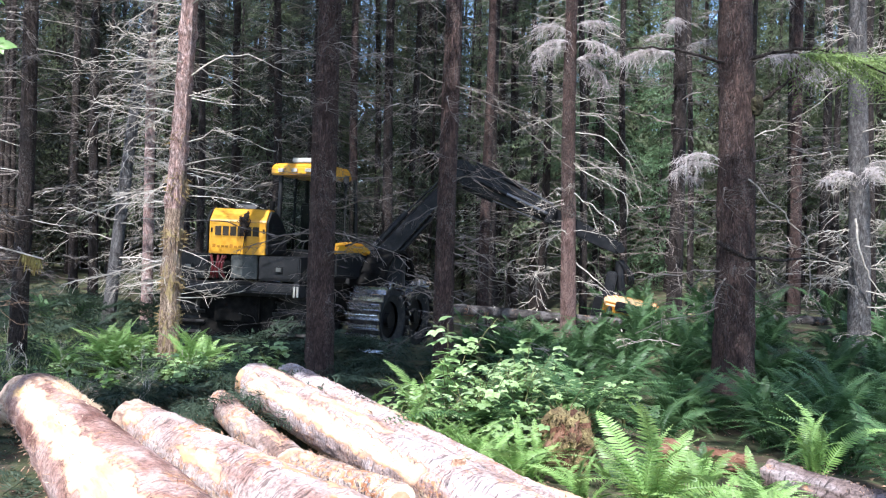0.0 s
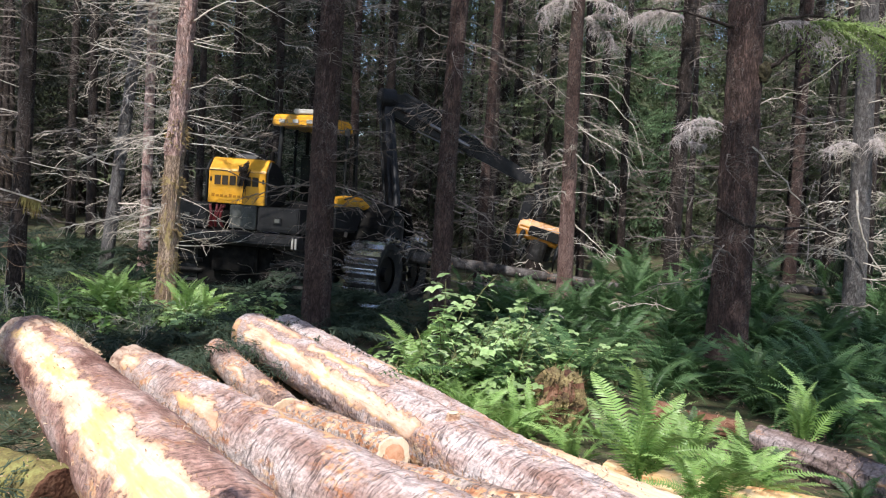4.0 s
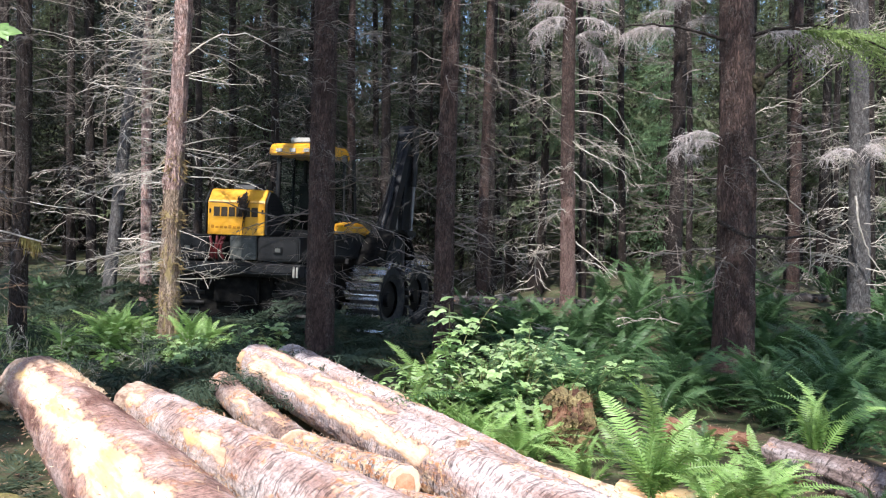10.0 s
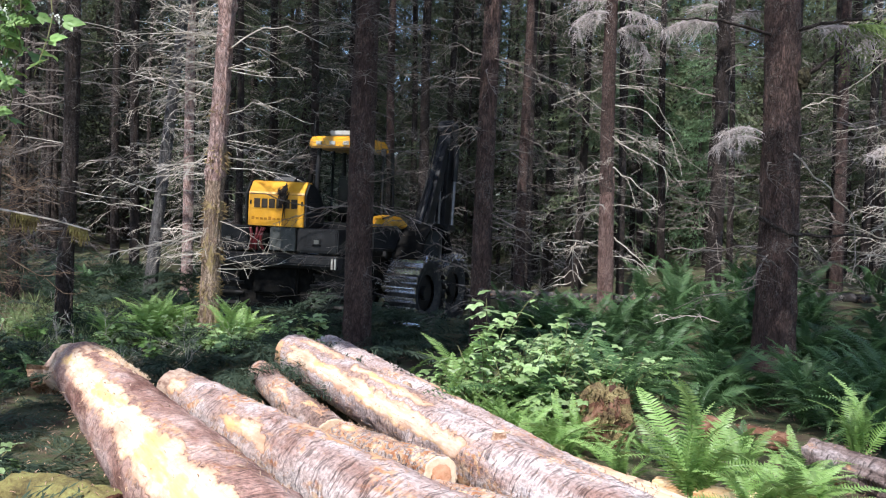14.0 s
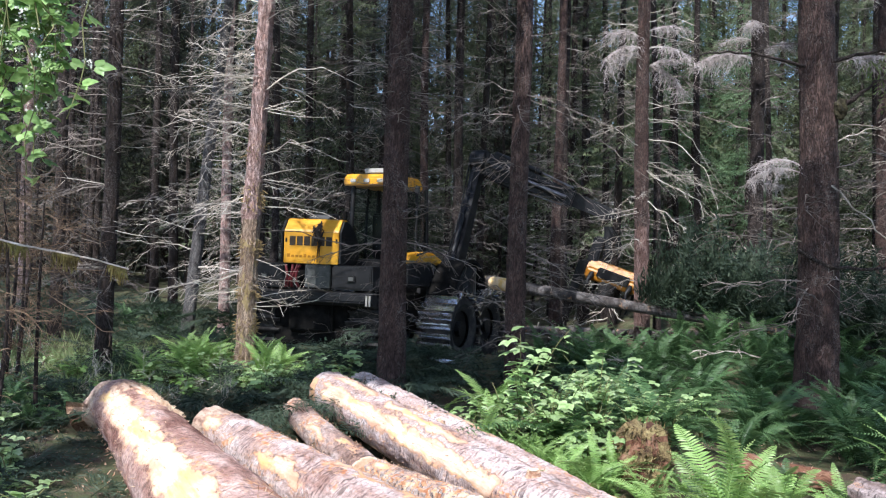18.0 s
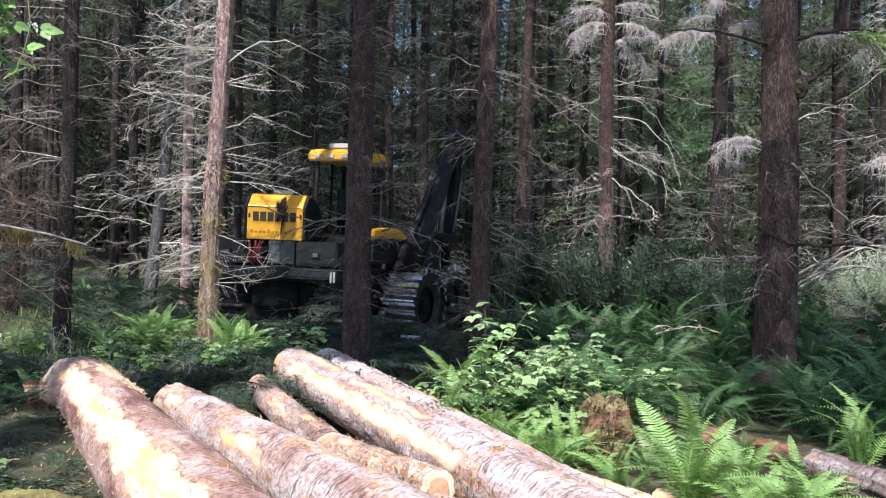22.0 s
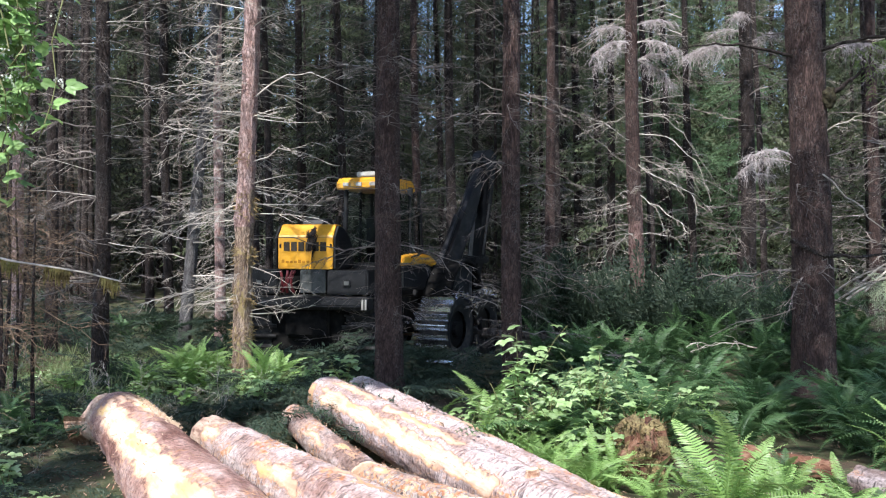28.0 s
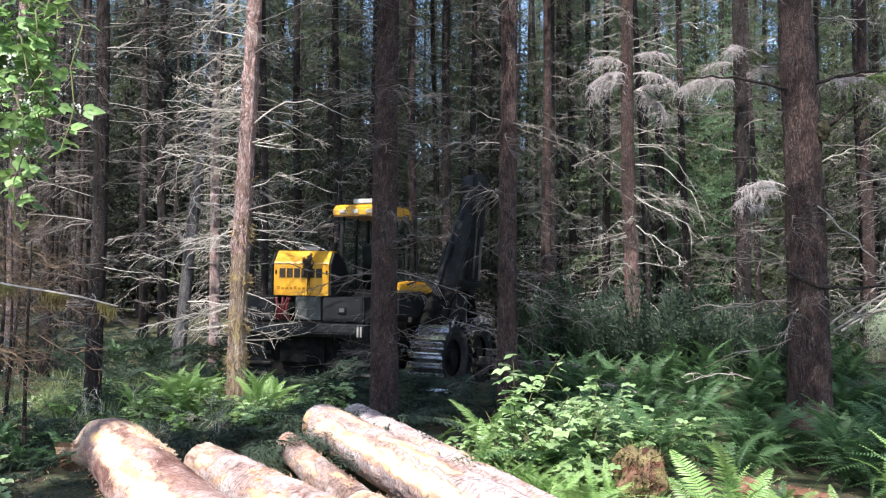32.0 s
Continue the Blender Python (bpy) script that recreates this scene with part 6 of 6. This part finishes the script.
def bush(x, y, height, canes, leaves, label, seed, mat=M_LEAF, spread=0.35, z=None, size=1.0):
    """Thin arching canes with three-fold leaves."""
    rg = np.random.RandomState(seed)
    ob = thing("leafy_bush", (x, y, gz(x, y) if z is None else z), 0, label, "bush", "leafy bushes")
    for _ in range(canes):
        q = np.linspace(0, 1, 7)
        a = rg.uniform(0, 2 * np.pi)
        h, s = height * rg.uniform(0.6, 1.05), spread * rg.uniform(0.4, 1.2)
        line = np.stack([math.cos(a) * s * q**1.6, math.sin(a) * s * q**1.6, h * (q - 0.18 * q**3)], 1)
        cane = child("cane", mesh_from("cane", *tube(line, 0.006 * (1 - 0.7 * q) + 0.0015, 5), M_STEM), ob)
        pieces = []
        for _ in range(leaves):
            k = rg.uniform(0.3, 1.0)
            p = [np.interp(k, q, line[:, c]) for c in range(3)]
            off = rg.normal(0, 0.07, 3)
            pieces.append(moved(TRIPLE, pose(p[0] + off[0], p[1] + off[1], p[2] + off[2] * 0.6, rg.uniform(-18, 18), rg.uniform(-8, 22), rg.uniform(0, 360)) @ Matrix.Scale(size * rg.uniform(0.7, 1.25), 4)))
        child("leaves", mesh_from("leaves", *join(pieces), mat, False), cane)
    return ob


rg = np.random.RandomState(61)
BUSHES = [(0.5, 8.6, 1.25), (1.0, 8.7, 1.05), (0.15, 8.4, 0.8), (0.9, 8.2, 0.55), (1.5, 8.9, 0.85), (-0.3, 9.4, 0.6), (1.9, 9.6, 0.8), (0.1, 9.4, 0.8), (1.0, 9.5, 0.9), (2.5, 10.4, 0.8), (1.6, 10.6, 0.9), (0.7, 10.4, 0.9), (-0.4, 8.6, 0.4)]
for n, (x, y, h) in enumerate(BUSHES):
    bush(x, y, h, 7, 12, "bright green leafy bush growing among the ferns", 70 + n, size=1.05)
bush(-2.02, 10.95, 0.92, 7, 10, "small leafy shoot between the log ends", 99, spread=0.22, size=1.15)
bush(0.25, 8.85, 1.7, 6, 14, "tall shoot with pale sunlit leaves", 98, spread=0.45, size=1.35)
bush(0.62, 8.45, 1.0, 6, 11, "tall shoot with pale sunlit leaves", 97, spread=0.4, size=1.3)
bush(1.1, 9.2, 1.3, 6, 9, "tall shoot with pale sunlit leaves", 96, spread=0.4, size=1.3)
for n in range(16):
    x, y = rg.uniform(-6.5, -2.5), rg.uniform(10.5, 14)
    bush(x, y, rg.uniform(0.3, 0.7), 5, 9, "low green leafy undergrowth", 110 + n, mat=M_FERN_SUNLIT if n % 2 else M_LEAF)

for n in range(22):
    x, y = rg.uniform(-6.0, -3.2), rg.uniform(5.0, 10.5)
    if x > -4.33 + 0.6 * (9.2 - y) - 0.5 or abs(y - 5.0) < 0.25:
        continue
    bush(x, y, rg.uniform(0.15, 0.4), 4, 6, "low green shoots among the cut branches", 160 + n, mat=M_LEAF, spread=0.25)
for n in range(24):
    x, y = rg.uniform(-5.4, -3.3), rg.uniform(11.7, 13.3)
    bush(x, y, rg.uniform(0.3, 0.6), 4, 12, "bright green leafy growth at the foot of the tree", 210 + n, mat=M_LEAF, spread=0.3, size=0.8)
for n in range(12):
    x, y = rg.uniform(-9.0, -5.6), rg.uniform(10.8, 14)
    bush(x, y, rg.uniform(0.15, 0.35), 4, 10, "pale sunlit low undergrowth", 240 + n, mat=M_LEAF, spread=0.45, size=0.7)
# shrub close to the camera, hanging into view with pale blossom
rg = np.random.RandomState(77)
shrub = thing("overhanging_shrub", (-2.24, 3.45, gz(-2.24, 3.45)), 0, "leafy vine-like shrub with broad bright leaves and white blossom", "shrub")
child("stem", mesh_from("stem", *tube(np.array([[-0.3, 0, -2.1], [-0.28, 0.02, 1.2], [-0.22, 0.08, 2.2], [-0.05, 0.15, 2.9], [0.15, 0.2, 3.2]]), [0.03, 0.026, 0.02, 0.014, 0.008], 8), M_DEAD_DARK), shrub, "thin brown stem")
BROAD = mesh_from("leaf", *join([moved(leaf_shape(0.088, 0.06, 0.1), pose(0, 0, 0, 0, 4, a) @ Matrix.Scale(k, 4)) for a, k in ((0, 1.0), (58, 0.72), (-58, 0.72))]), M_MAPLE, True)
for k in range(20):
    a = np.array([rg.uniform(-0.28, 0.3), rg.uniform(0.0, 0.3), rg.uniform(2.7, 3.25)])
    b = np.array([a[0] + rg.uniform(-0.1, 0.2), a[1] + rg.uniform(-0.1, 0.2), rg.uniform(1.85, 2.5)])
    q = np.linspace(0, 1, 9)[:, None]
    line = a + (b - a) * q + rg.normal(0, 0.02, (9, 3)) + np.array([0.1, 0, 0.1]) * np.sin(np.pi * q)
    tw = child("twig", mesh_from("twig", *tube(line, 0.0035 * (1 - 0.6 * q[:, 0]) + 0.001, 5), M_STEM), shrub)
    for j in range(20):
        t = (j + rg.uniform(0, 1)) / 20
        p = np.array([np.interp(t, q[:, 0], line[:, c]) for c in range(3)]) + rg.normal(0, 0.03, 3)
        child("leaf", BROAD, tw, "", pose(*p, rg.uniform(10, 60), rg.uniform(-15, 30), rg.normal(0, 90)) @ Matrix.Scale(rg.uniform(0.5, 1.0), 4))
    for j in range(2):
        t = rg.uniform(0.3, 1)
        p = np.array([np.interp(t, q[:, 0], line[:, c]) for c in range(3)]) + rg.normal(0, 0.03, 3)
        dots = [moved((np.array([[-1, -1, 0], [1, -1, 0], [1, 1, 0.4], [-1, 1, 0.4]]) * 0.0045, np.array([[0, 1, 2, 3]])), pose(*(p + rg.normal(0, 0.016, 3)), *rg.uniform(0, 360, 3))) for _ in range(18)]
        child("blossom", mesh_from("blossom", *join(dots), M_WHITE_BLOOM, False), tw, "small cluster of white blossom")
shrub.matrix_basis = Matrix.Translation(EYE) @ Matrix.Scale(0.45, 4) @ Matrix.Translation(-Vector(EYE)) @ shrub.matrix_basis
# boughs heaped behind the thick dark trunk; their pale needle colour paints the sunlight
heap = thing("cut_boughs", (7.05, 15.7, gz(7.05, 15.7)), 0, "heap of cut boughs with pale sunlit needles", "cut branch")
SUNLIT_SPRAY = [mesh_from("needle_twig", *s, M_SUNLIT_NEEDLE, False) for s in SPRAY[:4]]
for k in range(6):
    q = np.linspace(0, 1, 10)
    a, h = rg.uniform(-0.3, 0.3), rg.uniform(1.0, 1.45)
    line = np.stack([-0.95 + 2.0 * q + 0.1 * k, a + 0.15 * q, 0.55 + (h - 0.35) * np.sin(np.pi * (0.12 + 0.7 * q))], 1)
    bow = child("bough", mesh_from("bough", *tube(line, 0.018 * (1 - 0.7 * q) + 0.004, 6), M_DEAD), heap, "pale arched limb")
    for j in range(8):
        t = 0.2 + 0.8 * j / 8 + rg.uniform(0, 0.06)
        p = [np.interp(t, q, line[:, c]) for c in range(3)]
        child("needle_twig", SUNLIT_SPRAY[rg.randint(4)], bow, "", pose(*p, rg.uniform(-30, 30), rg.uniform(15, 60), rg.uniform(-120, 30)) @ Matrix.Scale(rg.uniform(0.45, 0.7), 4))
# dead sapling with a mossy twig
sap = thing("dead_sapling", (-6.0, 7.6, gz(-6.0, 7.6)), 0, "dead brown sapling with a moss-hung twig", "sapling")
child("trunk", mesh_from("trunk", *tube(np.array([[0, 0, -0.1], [0.02, 0, 0.8], [0.04, 0.02, 1.6], [0.0, 0, 2.4], [-0.06, 0, 3.6]]), [0.06, 0.05, 0.042, 0.03, 0.01], 10), M_BARK_DARK), sap)
q = np.linspace(0, 1, 8)
line = np.stack([2.5 * q, 0 * q, 2.36 - 0.5 * q + 0.02 * np.sin(9 * q)], 1)
twig = child("twig", mesh_from("twig", *tube(line, 0.012 * (1 - 0.6 * q) + 0.003, 6), M_DEAD), sap, "pale bare twig")
hang = []
for _ in range(260):
    k = rg.choice([rg.uniform(0.45, 0.6), rg.uniform(0.7, 0.8), rg.uniform(0.92, 0.99)], p=[0.3, 0.35, 0.35])
    p = np.array([np.interp(k, q, line[:, c]) for c in range(3)])
    l = rg.uniform(0.045, 0.18)
    s = np.linspace(0, 1, 3)[:, None]
    hang.append(tube(p + s * np.array([rg.normal(0, 0.02), rg.normal(0, 0.02), -l]), [0.006, 0.006, 0.002]))
tagged(child("moss", mesh_from("moss", *join(hang), M_MOSS), twig, "yellow-green hanging moss"), kind="stuff")
for k in range(5):
    child("branch", BRANCH_MESH[M_DEAD_DARK][k], sap, "", pose(0.03, 0, 0.5 + 0.25 * k, 0, rg.uniform(-25, 15), rg.uniform(60, 120)) @ Matrix.Scale(rg.uniform(0.7, 1.3), 4))

# dead brown thicket at the edge of the track
for n, (x, y, h) in enumerate([(-5.0, 7.9, 2.6), (-5.5, 8.6, 3.4), (-5.35, 9.4, 2.6), (-6.3, 10.2, 3.4), (-6.6, 10.9, 3.0), (-6.9, 11.6, 3.6), (-7.6, 12.4, 3.2)]):
    ob = thing("dead_sapling", (x, y, gz(x, y)), 70 * n, "dead brown sapling with a tangle of thin twigs", "sapling")
    q = np.linspace(0, 1, 9)
    child("trunk", mesh_from("trunk", *tube(np.stack([0.1 * np.sin(3 * q + n), 0.08 * np.sin(2 * q), h * q - 0.1], 1), 0.026 * (1 - 0.8 * q) + 0.004, 8), M_BARK_DARK), ob)
    for k in range(20):
        z = h * rg.uniform(0.3, 0.98)
        child("branch", BRANCH_MESH[M_DEAD_BROWN][rg.randint(10)], ob, "", pose(0, 0, z, rg.uniform(0, 360), rg.uniform(-25, 50), rg.uniform(0, 360)) @ Matrix.Scale(rg.uniform(0.5, 1.0), 4))

# ---- litter of cut branches, sticks ----
rg = np.random.RandomState(88)
bits = []
for _ in range(240):
    x, y = rg.uniform(-7.0, -0.6), rg.uniform(8.6, 14.2)
    bits.append(moved(SLASH[rg.randint(4)], pose(x, y, gz(x, y) + rg.uniform(0.02, 0.4), rg.uniform(-30, 30), rg.uniform(-22, 12), rg.uniform(0, 360)) @ Matrix.Scale(rg.uniform(0.4, 0.9), 4)))
for _ in range(260):
    x, y = rg.uniform(-5.4, -1.4), rg.uniform(3.6, 9.4)
    if x > -4.33 + 0.6 * (9.2 - y) - 0.55:
        continue
    bits.append(moved(SLASH[rg.randint(4)], pose(x, y, gz(x, y) + rg.uniform(0.02, 0.15), rg.uniform(-30, 30), rg.uniform(-18, 8), rg.uniform(0, 360)) @ Matrix.Scale(rg.uniform(0.3, 0.7), 4)))
for _ in range(110):
    x, y = rg.uniform(-5.0, 0.9), rg.uniform(13.2, 15.0)
    if min((x - a) ** 2 + (y - b) ** 2 for a, b in STEMS) < 0.1:
        continue
    bits.append(moved(SLASH[rg.randint(4)], pose(x, y, gz(x, y) + rg.uniform(0.05, 0.5), rg.uniform(-30, 30), rg.uniform(-40, 5), rg.uniform(0, 360)) @ Matrix.Scale(rg.uniform(0.4, 0.9), 4)))
for _ in range(70):
    x, y = rg.uniform(0.3, 8), rg.uniform(13.8, 17)
    bits.append(moved(SLASH[rg.randint(4)], pose(x, y, gz(x, y) + rg.uniform(0.02, 0.3), rg.uniform(-30, 30), rg.uniform(-25, 12), rg.uniform(0, 360)) @ Matrix.Scale(rg.uniform(0.4, 0.9), 4)))
for _ in range(190):
    x, y = rg.uniform(-13, -5), rg.uniform(13.6, 20)
    bits.append(moved(SLASH[rg.randint(4)], pose(x, y, gz(x, y) + rg.uniform(0.02, 0.5), rg.uniform(-30, 30), rg.uniform(-55, 5), rg.uniform(0, 360)) @ Matrix.Scale(rg.uniform(0.5, 1.1), 4)))
tagged(new("cut_needle_branches", mesh_from("cut_needle_branches", *join(bits), M_NEEDLE_SLASH, False)), "dark green cut branches lying on the ground", "branches", kind="stuff")
bits = []
for _ in range(190):
    x, y = rg.uniform(-9, 11), rg.uniform(9.5, 21)
    if x < 0.6 or y < 13.3:
        continue
    s = rg.uniform(0.5, 1.5)
    bits.append(moved(BRANCH[rg.randint(9)], pose(x, y, gz(x, y) + rg.uniform(0.03, 0.4), rg.uniform(0, 360), rg.uniform(-18, 8), rg.uniform(0, 360)) @ Matrix.Scale(s, 4)))
for _ in range(46):
    x, y = rg.uniform(-7.5, -3.2), rg.uniform(7.6, 12)
    if x > -4.33 + 0.6 * (9.2 - y) - 0.7 and y < 9.4:
        continue
    bits.append(moved(BRANCH[rg.randint(9)], pose(x, y, gz(x, y) + rg.uniform(0.0, 0.1), rg.uniform(0, 360), rg.uniform(-75, -12), rg.uniform(0, 360)) @ Matrix.Scale(rg.uniform(0.4, 1.0), 4)))
tagged(new("dead_sticks", mesh_from("dead_sticks", *join(bits), M_DEAD, False)), "bare pale sticks and fallen branches on the ground", "sticks", kind="stuff")

# pale sunlit grass on the open ground between the trees
rg = np.random.RandomState(93)
n = 9000
x, y = rg.normal(-7.4, 1.3, n), rg.normal(13.6, 1.5, n)
clump = np.array([noise.noise(Vector((a * 1.7, b * 1.7, 0.0))) for a, b in zip(x, y)]) > -0.1
x, y = x[clump], y[clump]
way = np.stack([rg.normal(0, 0.5, len(x)), rg.normal(0, 0.5, len(x)), rg.uniform(0.4, 1.0, len(x))], 1)
way *= (rg.uniform(0.12, 0.38, len(x)) / np.linalg.norm(way, axis=1))[:, None]
side = np.cross(way, rg.normal(0, 1, (len(x), 3)))
side /= np.linalg.norm(side, axis=1)[:, None]
tagged(new("pale_grass", mesh_from("pale_grass", *blades(np.stack([x, y, ground_z(x, y)], 1), way, rg.uniform(0.008, 0.022, len(x)), side), M_GRASS, False)), "pale green grass and low herbs in the sun", "grass", kind="stuff")

# fallen needles, flakes of bark and dead leaves
rg = np.random.RandomState(91)
n = 9000
x, y = rg.uniform(-6.5, 6.5, n), rg.uniform(2.2, 14, n)
keep = np.abs(x) < 1.2 + 0.72 * y
x, y = x[keep], y[keep]
way = np.stack([rg.normal(0, 1, len(x)), rg.normal(0, 1, len(x)), rg.uniform(0, 0.35, len(x))], 1)
way *= (rg.uniform(0.02, 0.11, len(x)) / np.linalg.norm(way, axis=1))[:, None]
side = np.cross(way, [0.2, 0.1, 1.0])
side /= np.linalg.norm(side, axis=1)[:, None]
tagged(new("bark_flakes", mesh_from("bark_flakes", *blades(np.stack([x, y, ground_z(x, y) + 0.02], 1), way, rg.uniform(0.008, 0.03, len(x)), side), M_FIBRE, False)), "brown bark flakes and dead leaves on the ground", "litter", kind="stuff")


# ---- what moves: crane, head and the felled tree ----
def link(a, b):
    """Pose of a crane link that runs along z from a to b, in the harvester's space."""
    return Matrix.Translation(a - BASE) @ (b - a).to_track_quat("Z", "Y").to_matrix().to_4x4()


def reach(x, z, plane):
    """Foot and elbow of the inner boom: the elbow lies behind (x, plane, z), seen from the camera; the foot stands off the slewing axis."""
    eye = Vector(EYE)
    d = (Vector((x, plane, z)) - eye).normalized()
    foot = PIVOT.copy()
    for _ in range(12):
        o = eye - foot
        b, c = o.dot(d), o.dot(o) - INNER * INNER
        elbow = eye + d * (-b + math.sqrt(max(b * b - c, 0.0)))
        way = Vector((elbow.x - PIVOT.x, elbow.y - PIVOT.y, 0))
        foot = PIVOT - way.normalized() * 0.3
    return foot, elbow


# seconds, elbow x z, boom tip x z, head x z, head tilt (degrees), all drawn on the plane y = 17; depth of tip and head
CRANE = [
    (0, 0.49, 3.72, 3.81, 2.26, 4.09, 1.05, 10, 17.6), (0.5, 0.28, 3.79, 3.78, 2.23, 4.07, 1.12, 10, 17.6), (1, -0.21, 3.9, 3.25, 2.65, 3.97, 1.26, 12, 17.6),
    (1.5, -0.36, 3.99, 3.08, 2.83, 3.87, 1.31, 15, 17.6), (2, -0.56, 4.06, 2.92, 2.64, 3.53, 1.4, 20, 17.6), (2.5, -0.69, 4.05, 2.59, 2.65, 3.29, 1.42, 21, 17.6),
    (3, -0.77, 4.15, 2.47, 2.67, 3.0, 1.44, 22, 17.6), (3.5, -0.98, 4.1, 2.15, 2.71, 2.67, 1.65, 18, 17.6), (4, -1.07, 4.17, 1.93, 2.79, 2.33, 1.7, 14, 17.6),
    (4.5, -1.26, 4.11, 1.37, 2.79, 1.88, 1.73, 12, 17.6), (5.5, -0.81, 4.14, 0.51, 2.51, 0.86, 1.81, 10, 17.8), (6.5, -0.36, 4.18, -0.36, 2.23, -0.15, 1.9, 8, 18.0),
    (7, -0.32, 4.08, -0.55, 1.89, -0.26, 1.56, 5, 18.2), (7.5, -0.4, 4.02, -0.52, 1.85, -0.61, 1.09, 2, 18.2), (8, -0.48, 3.94, -0.55, 1.69, -0.83, 0.79, 0, 18.2),
    (9, -0.52, 3.96, -0.61, 1.7, -0.97, 0.76, 0, 18.2), (12, -0.57, 3.92, -0.59, 1.65, -0.94, 0.73, 0, 18.2), (15, -0.48, 3.97, -0.59, 1.76, -0.94, 0.8, 0, 18.2),
    (15.5, -0.48, 4.04, -0.66, 1.75, -0.98, 0.84, 0, 18.2), (16.5, -0.53, 4.08, 0.77, 2.22, 0.96, 1.3, 10, 17.9), (17.5, -0.58, 4.11, 2.19, 2.69, 2.53, 1.58, 14, 17.6),
    (18, -0.55, 4.07, 2.16, 3.05, 2.21, 1.82, 18, 17.6), (18.5, -0.79, 4.07, 1.65, 3.21, 2.04, 2.15, 18, 17.6), (19, -0.85, 4.18, 1.17, 3.36, 1.67, 2.09, 18, 17.6),
    (19.5, -0.76, 4.29, 0.64, 3.16, 1.25, 2.12, 14, 17.8), (20, -0.7, 4.31, -0.07, 2.83, 0.74, 2.17, 10, 18.0), (20.6, -0.39, 4.22, -0.49, 1.84, -0.01, 2.23, 5, 18.4),
    (21, -0.38, 4.2, -0.58, 1.86, -0.12, 2.07, 3, 18.4), (21.6, -0.4, 4.02, -0.48, 1.68, -0.79, 0.92, 0, 18.3), (22, -0.33, 4.04, -0.5, 1.71, -0.84, 0.75, 0, 18.2),
    (23, -0.31, 4.07, -0.49, 1.62, -0.86, 0.68, 0, 18.2), (28, -0.31, 4.06, -0.51, 1.63, -0.89, 0.67, 0, 18.2), (31, -0.31, 4.18, -0.47, 1.72, -0.84, 0.78, 0, 18.2),
    (32, -0.42, 4.15, -0.54, 1.71, -0.9, 0.78, 0, 18.2),
]
# seconds, butt of the stem, and a point on its line
FELLED = [
    (0.0, (5.6, 19.0, 0.75), (11.4, 17.6, 0.95)), (15.5, (5.6, 19.0, 0.75), (11.4, 17.6, 0.95)), (16.5, (1.8, 18.2, 1.25), (7.5, 16.4, 1.05)), (17.5, (-0.3, 17.8, 1.42), (5.3, 15.4, 0.95)), (18.2, (-0.35, 17.8, 1.66), (5.2, 15.2, 0.95)), (19.0, (-0.4, 17.8, 1.72), (5.1, 15.1, 0.9)),
    (20.0, (-1.2, 18.2, 1.75), (4.4, 15.4, 1.0)), (20.7, (-2.2, 18.7, 1.75), (3.6, 15.7, 1.0)), (21.3, (-2.6, 18.9, 1.5), (3.2, 15.8, 1.0)), (22.0, (-2.6, 18.9, 0.5), (3.2, 15.8, 0.55)), (32.0, (-2.6, 18.9, 0.48), (3.2, 15.8, 0.53))]
STEM = [
    (0.0, (0.3, 17.75, 0.85), (6.5, 16.7, 0.65)), (2.0, (0.1, 17.75, 0.90), (6.3, 16.7, 0.62)), (3.0, (-0.2, 17.75, 0.95), (6.1, 16.7, 0.60)), (4.0, (-0.4, 17.75, 1.00), (5.9, 16.7, 0.58)), (4.5, (-0.55, 17.8, 1.00), (5.7, 16.75, 0.57)),
    (5.5, (-1.1, 18.2, 1.2), (5.0, 16.9, 0.76)), (6.5, (-2.1, 19.0, 1.1), (4.0, 17.2, 0.75)), (7.5, (-2.3, 19.2, 0.45), (3.8, 17.3, 0.68)), (32.0, (-2.3, 19.2, 0.45), (3.8, 17.3, 0.68))]


def motions():
    rows = {inner_boom: [], outer_boom: [], extension: [], head: []}
    for t, ex, ez, tx, tz, hx, hz, tilt, depth in CRANE:
        foot, elbow = reach(ex, ez, 17.0)
        eye = Vector(EYE)
        k = (depth - eye.y) / (17.0 - eye.y)
        tip = eye + (Vector((tx, 17.0, tz)) - eye) * k
        hd = eye + (Vector((hx, 17.0, hz - 0.1)) - eye) * k
        way = (tip - elbow).normalized()
        rows[inner_boom].append((t, link(foot, elbow)))
        rows[outer_boom].append((t, link(elbow, tip)))
        rows[extension].append((t, link(tip - way * 2.2, tip)))
        rows[head].append((t, Matrix.Translation(hd - BASE) @ pose(0, 0, 0, 0, tilt, -20)))
    for ob, keys in rows.items():
        walk(ob, keys)
    for ob, table in ((felled, FELLED), (cut_stem, STEM)):
        keys = []
        for t, a, b in table:
            a, b = Vector(a), Vector(b)
            x = (b - a).normalized()
            y = Vector((0, 0, 1)).cross(x).normalized()
            keys.append((t, Matrix.Translation(a) @ Matrix((x, y, x.cross(y))).transposed().to_4x4()))
        walk(ob, keys)
    # the heap is swept in with the felled crown and then shifts a little
    p = heap.matrix_basis.translation.copy()
    walk(heap, [(t, Matrix.Translation(p + Vector((dx, 0, dz)))) for t, dx, dz in ((0, 2.6, 0), (15.5, 2.6, 0), (17.5, 0.35, 0), (18.5, 0.2, 0.05), (19.5, -0.1, 0.1), (20, 0.1, 0), (20.7, -0.2, -0.05), (21.3, 0.1, -0.3), (22, -0.15, 0.0), (25, 0, 0), (32, 0, 0))])


motions()
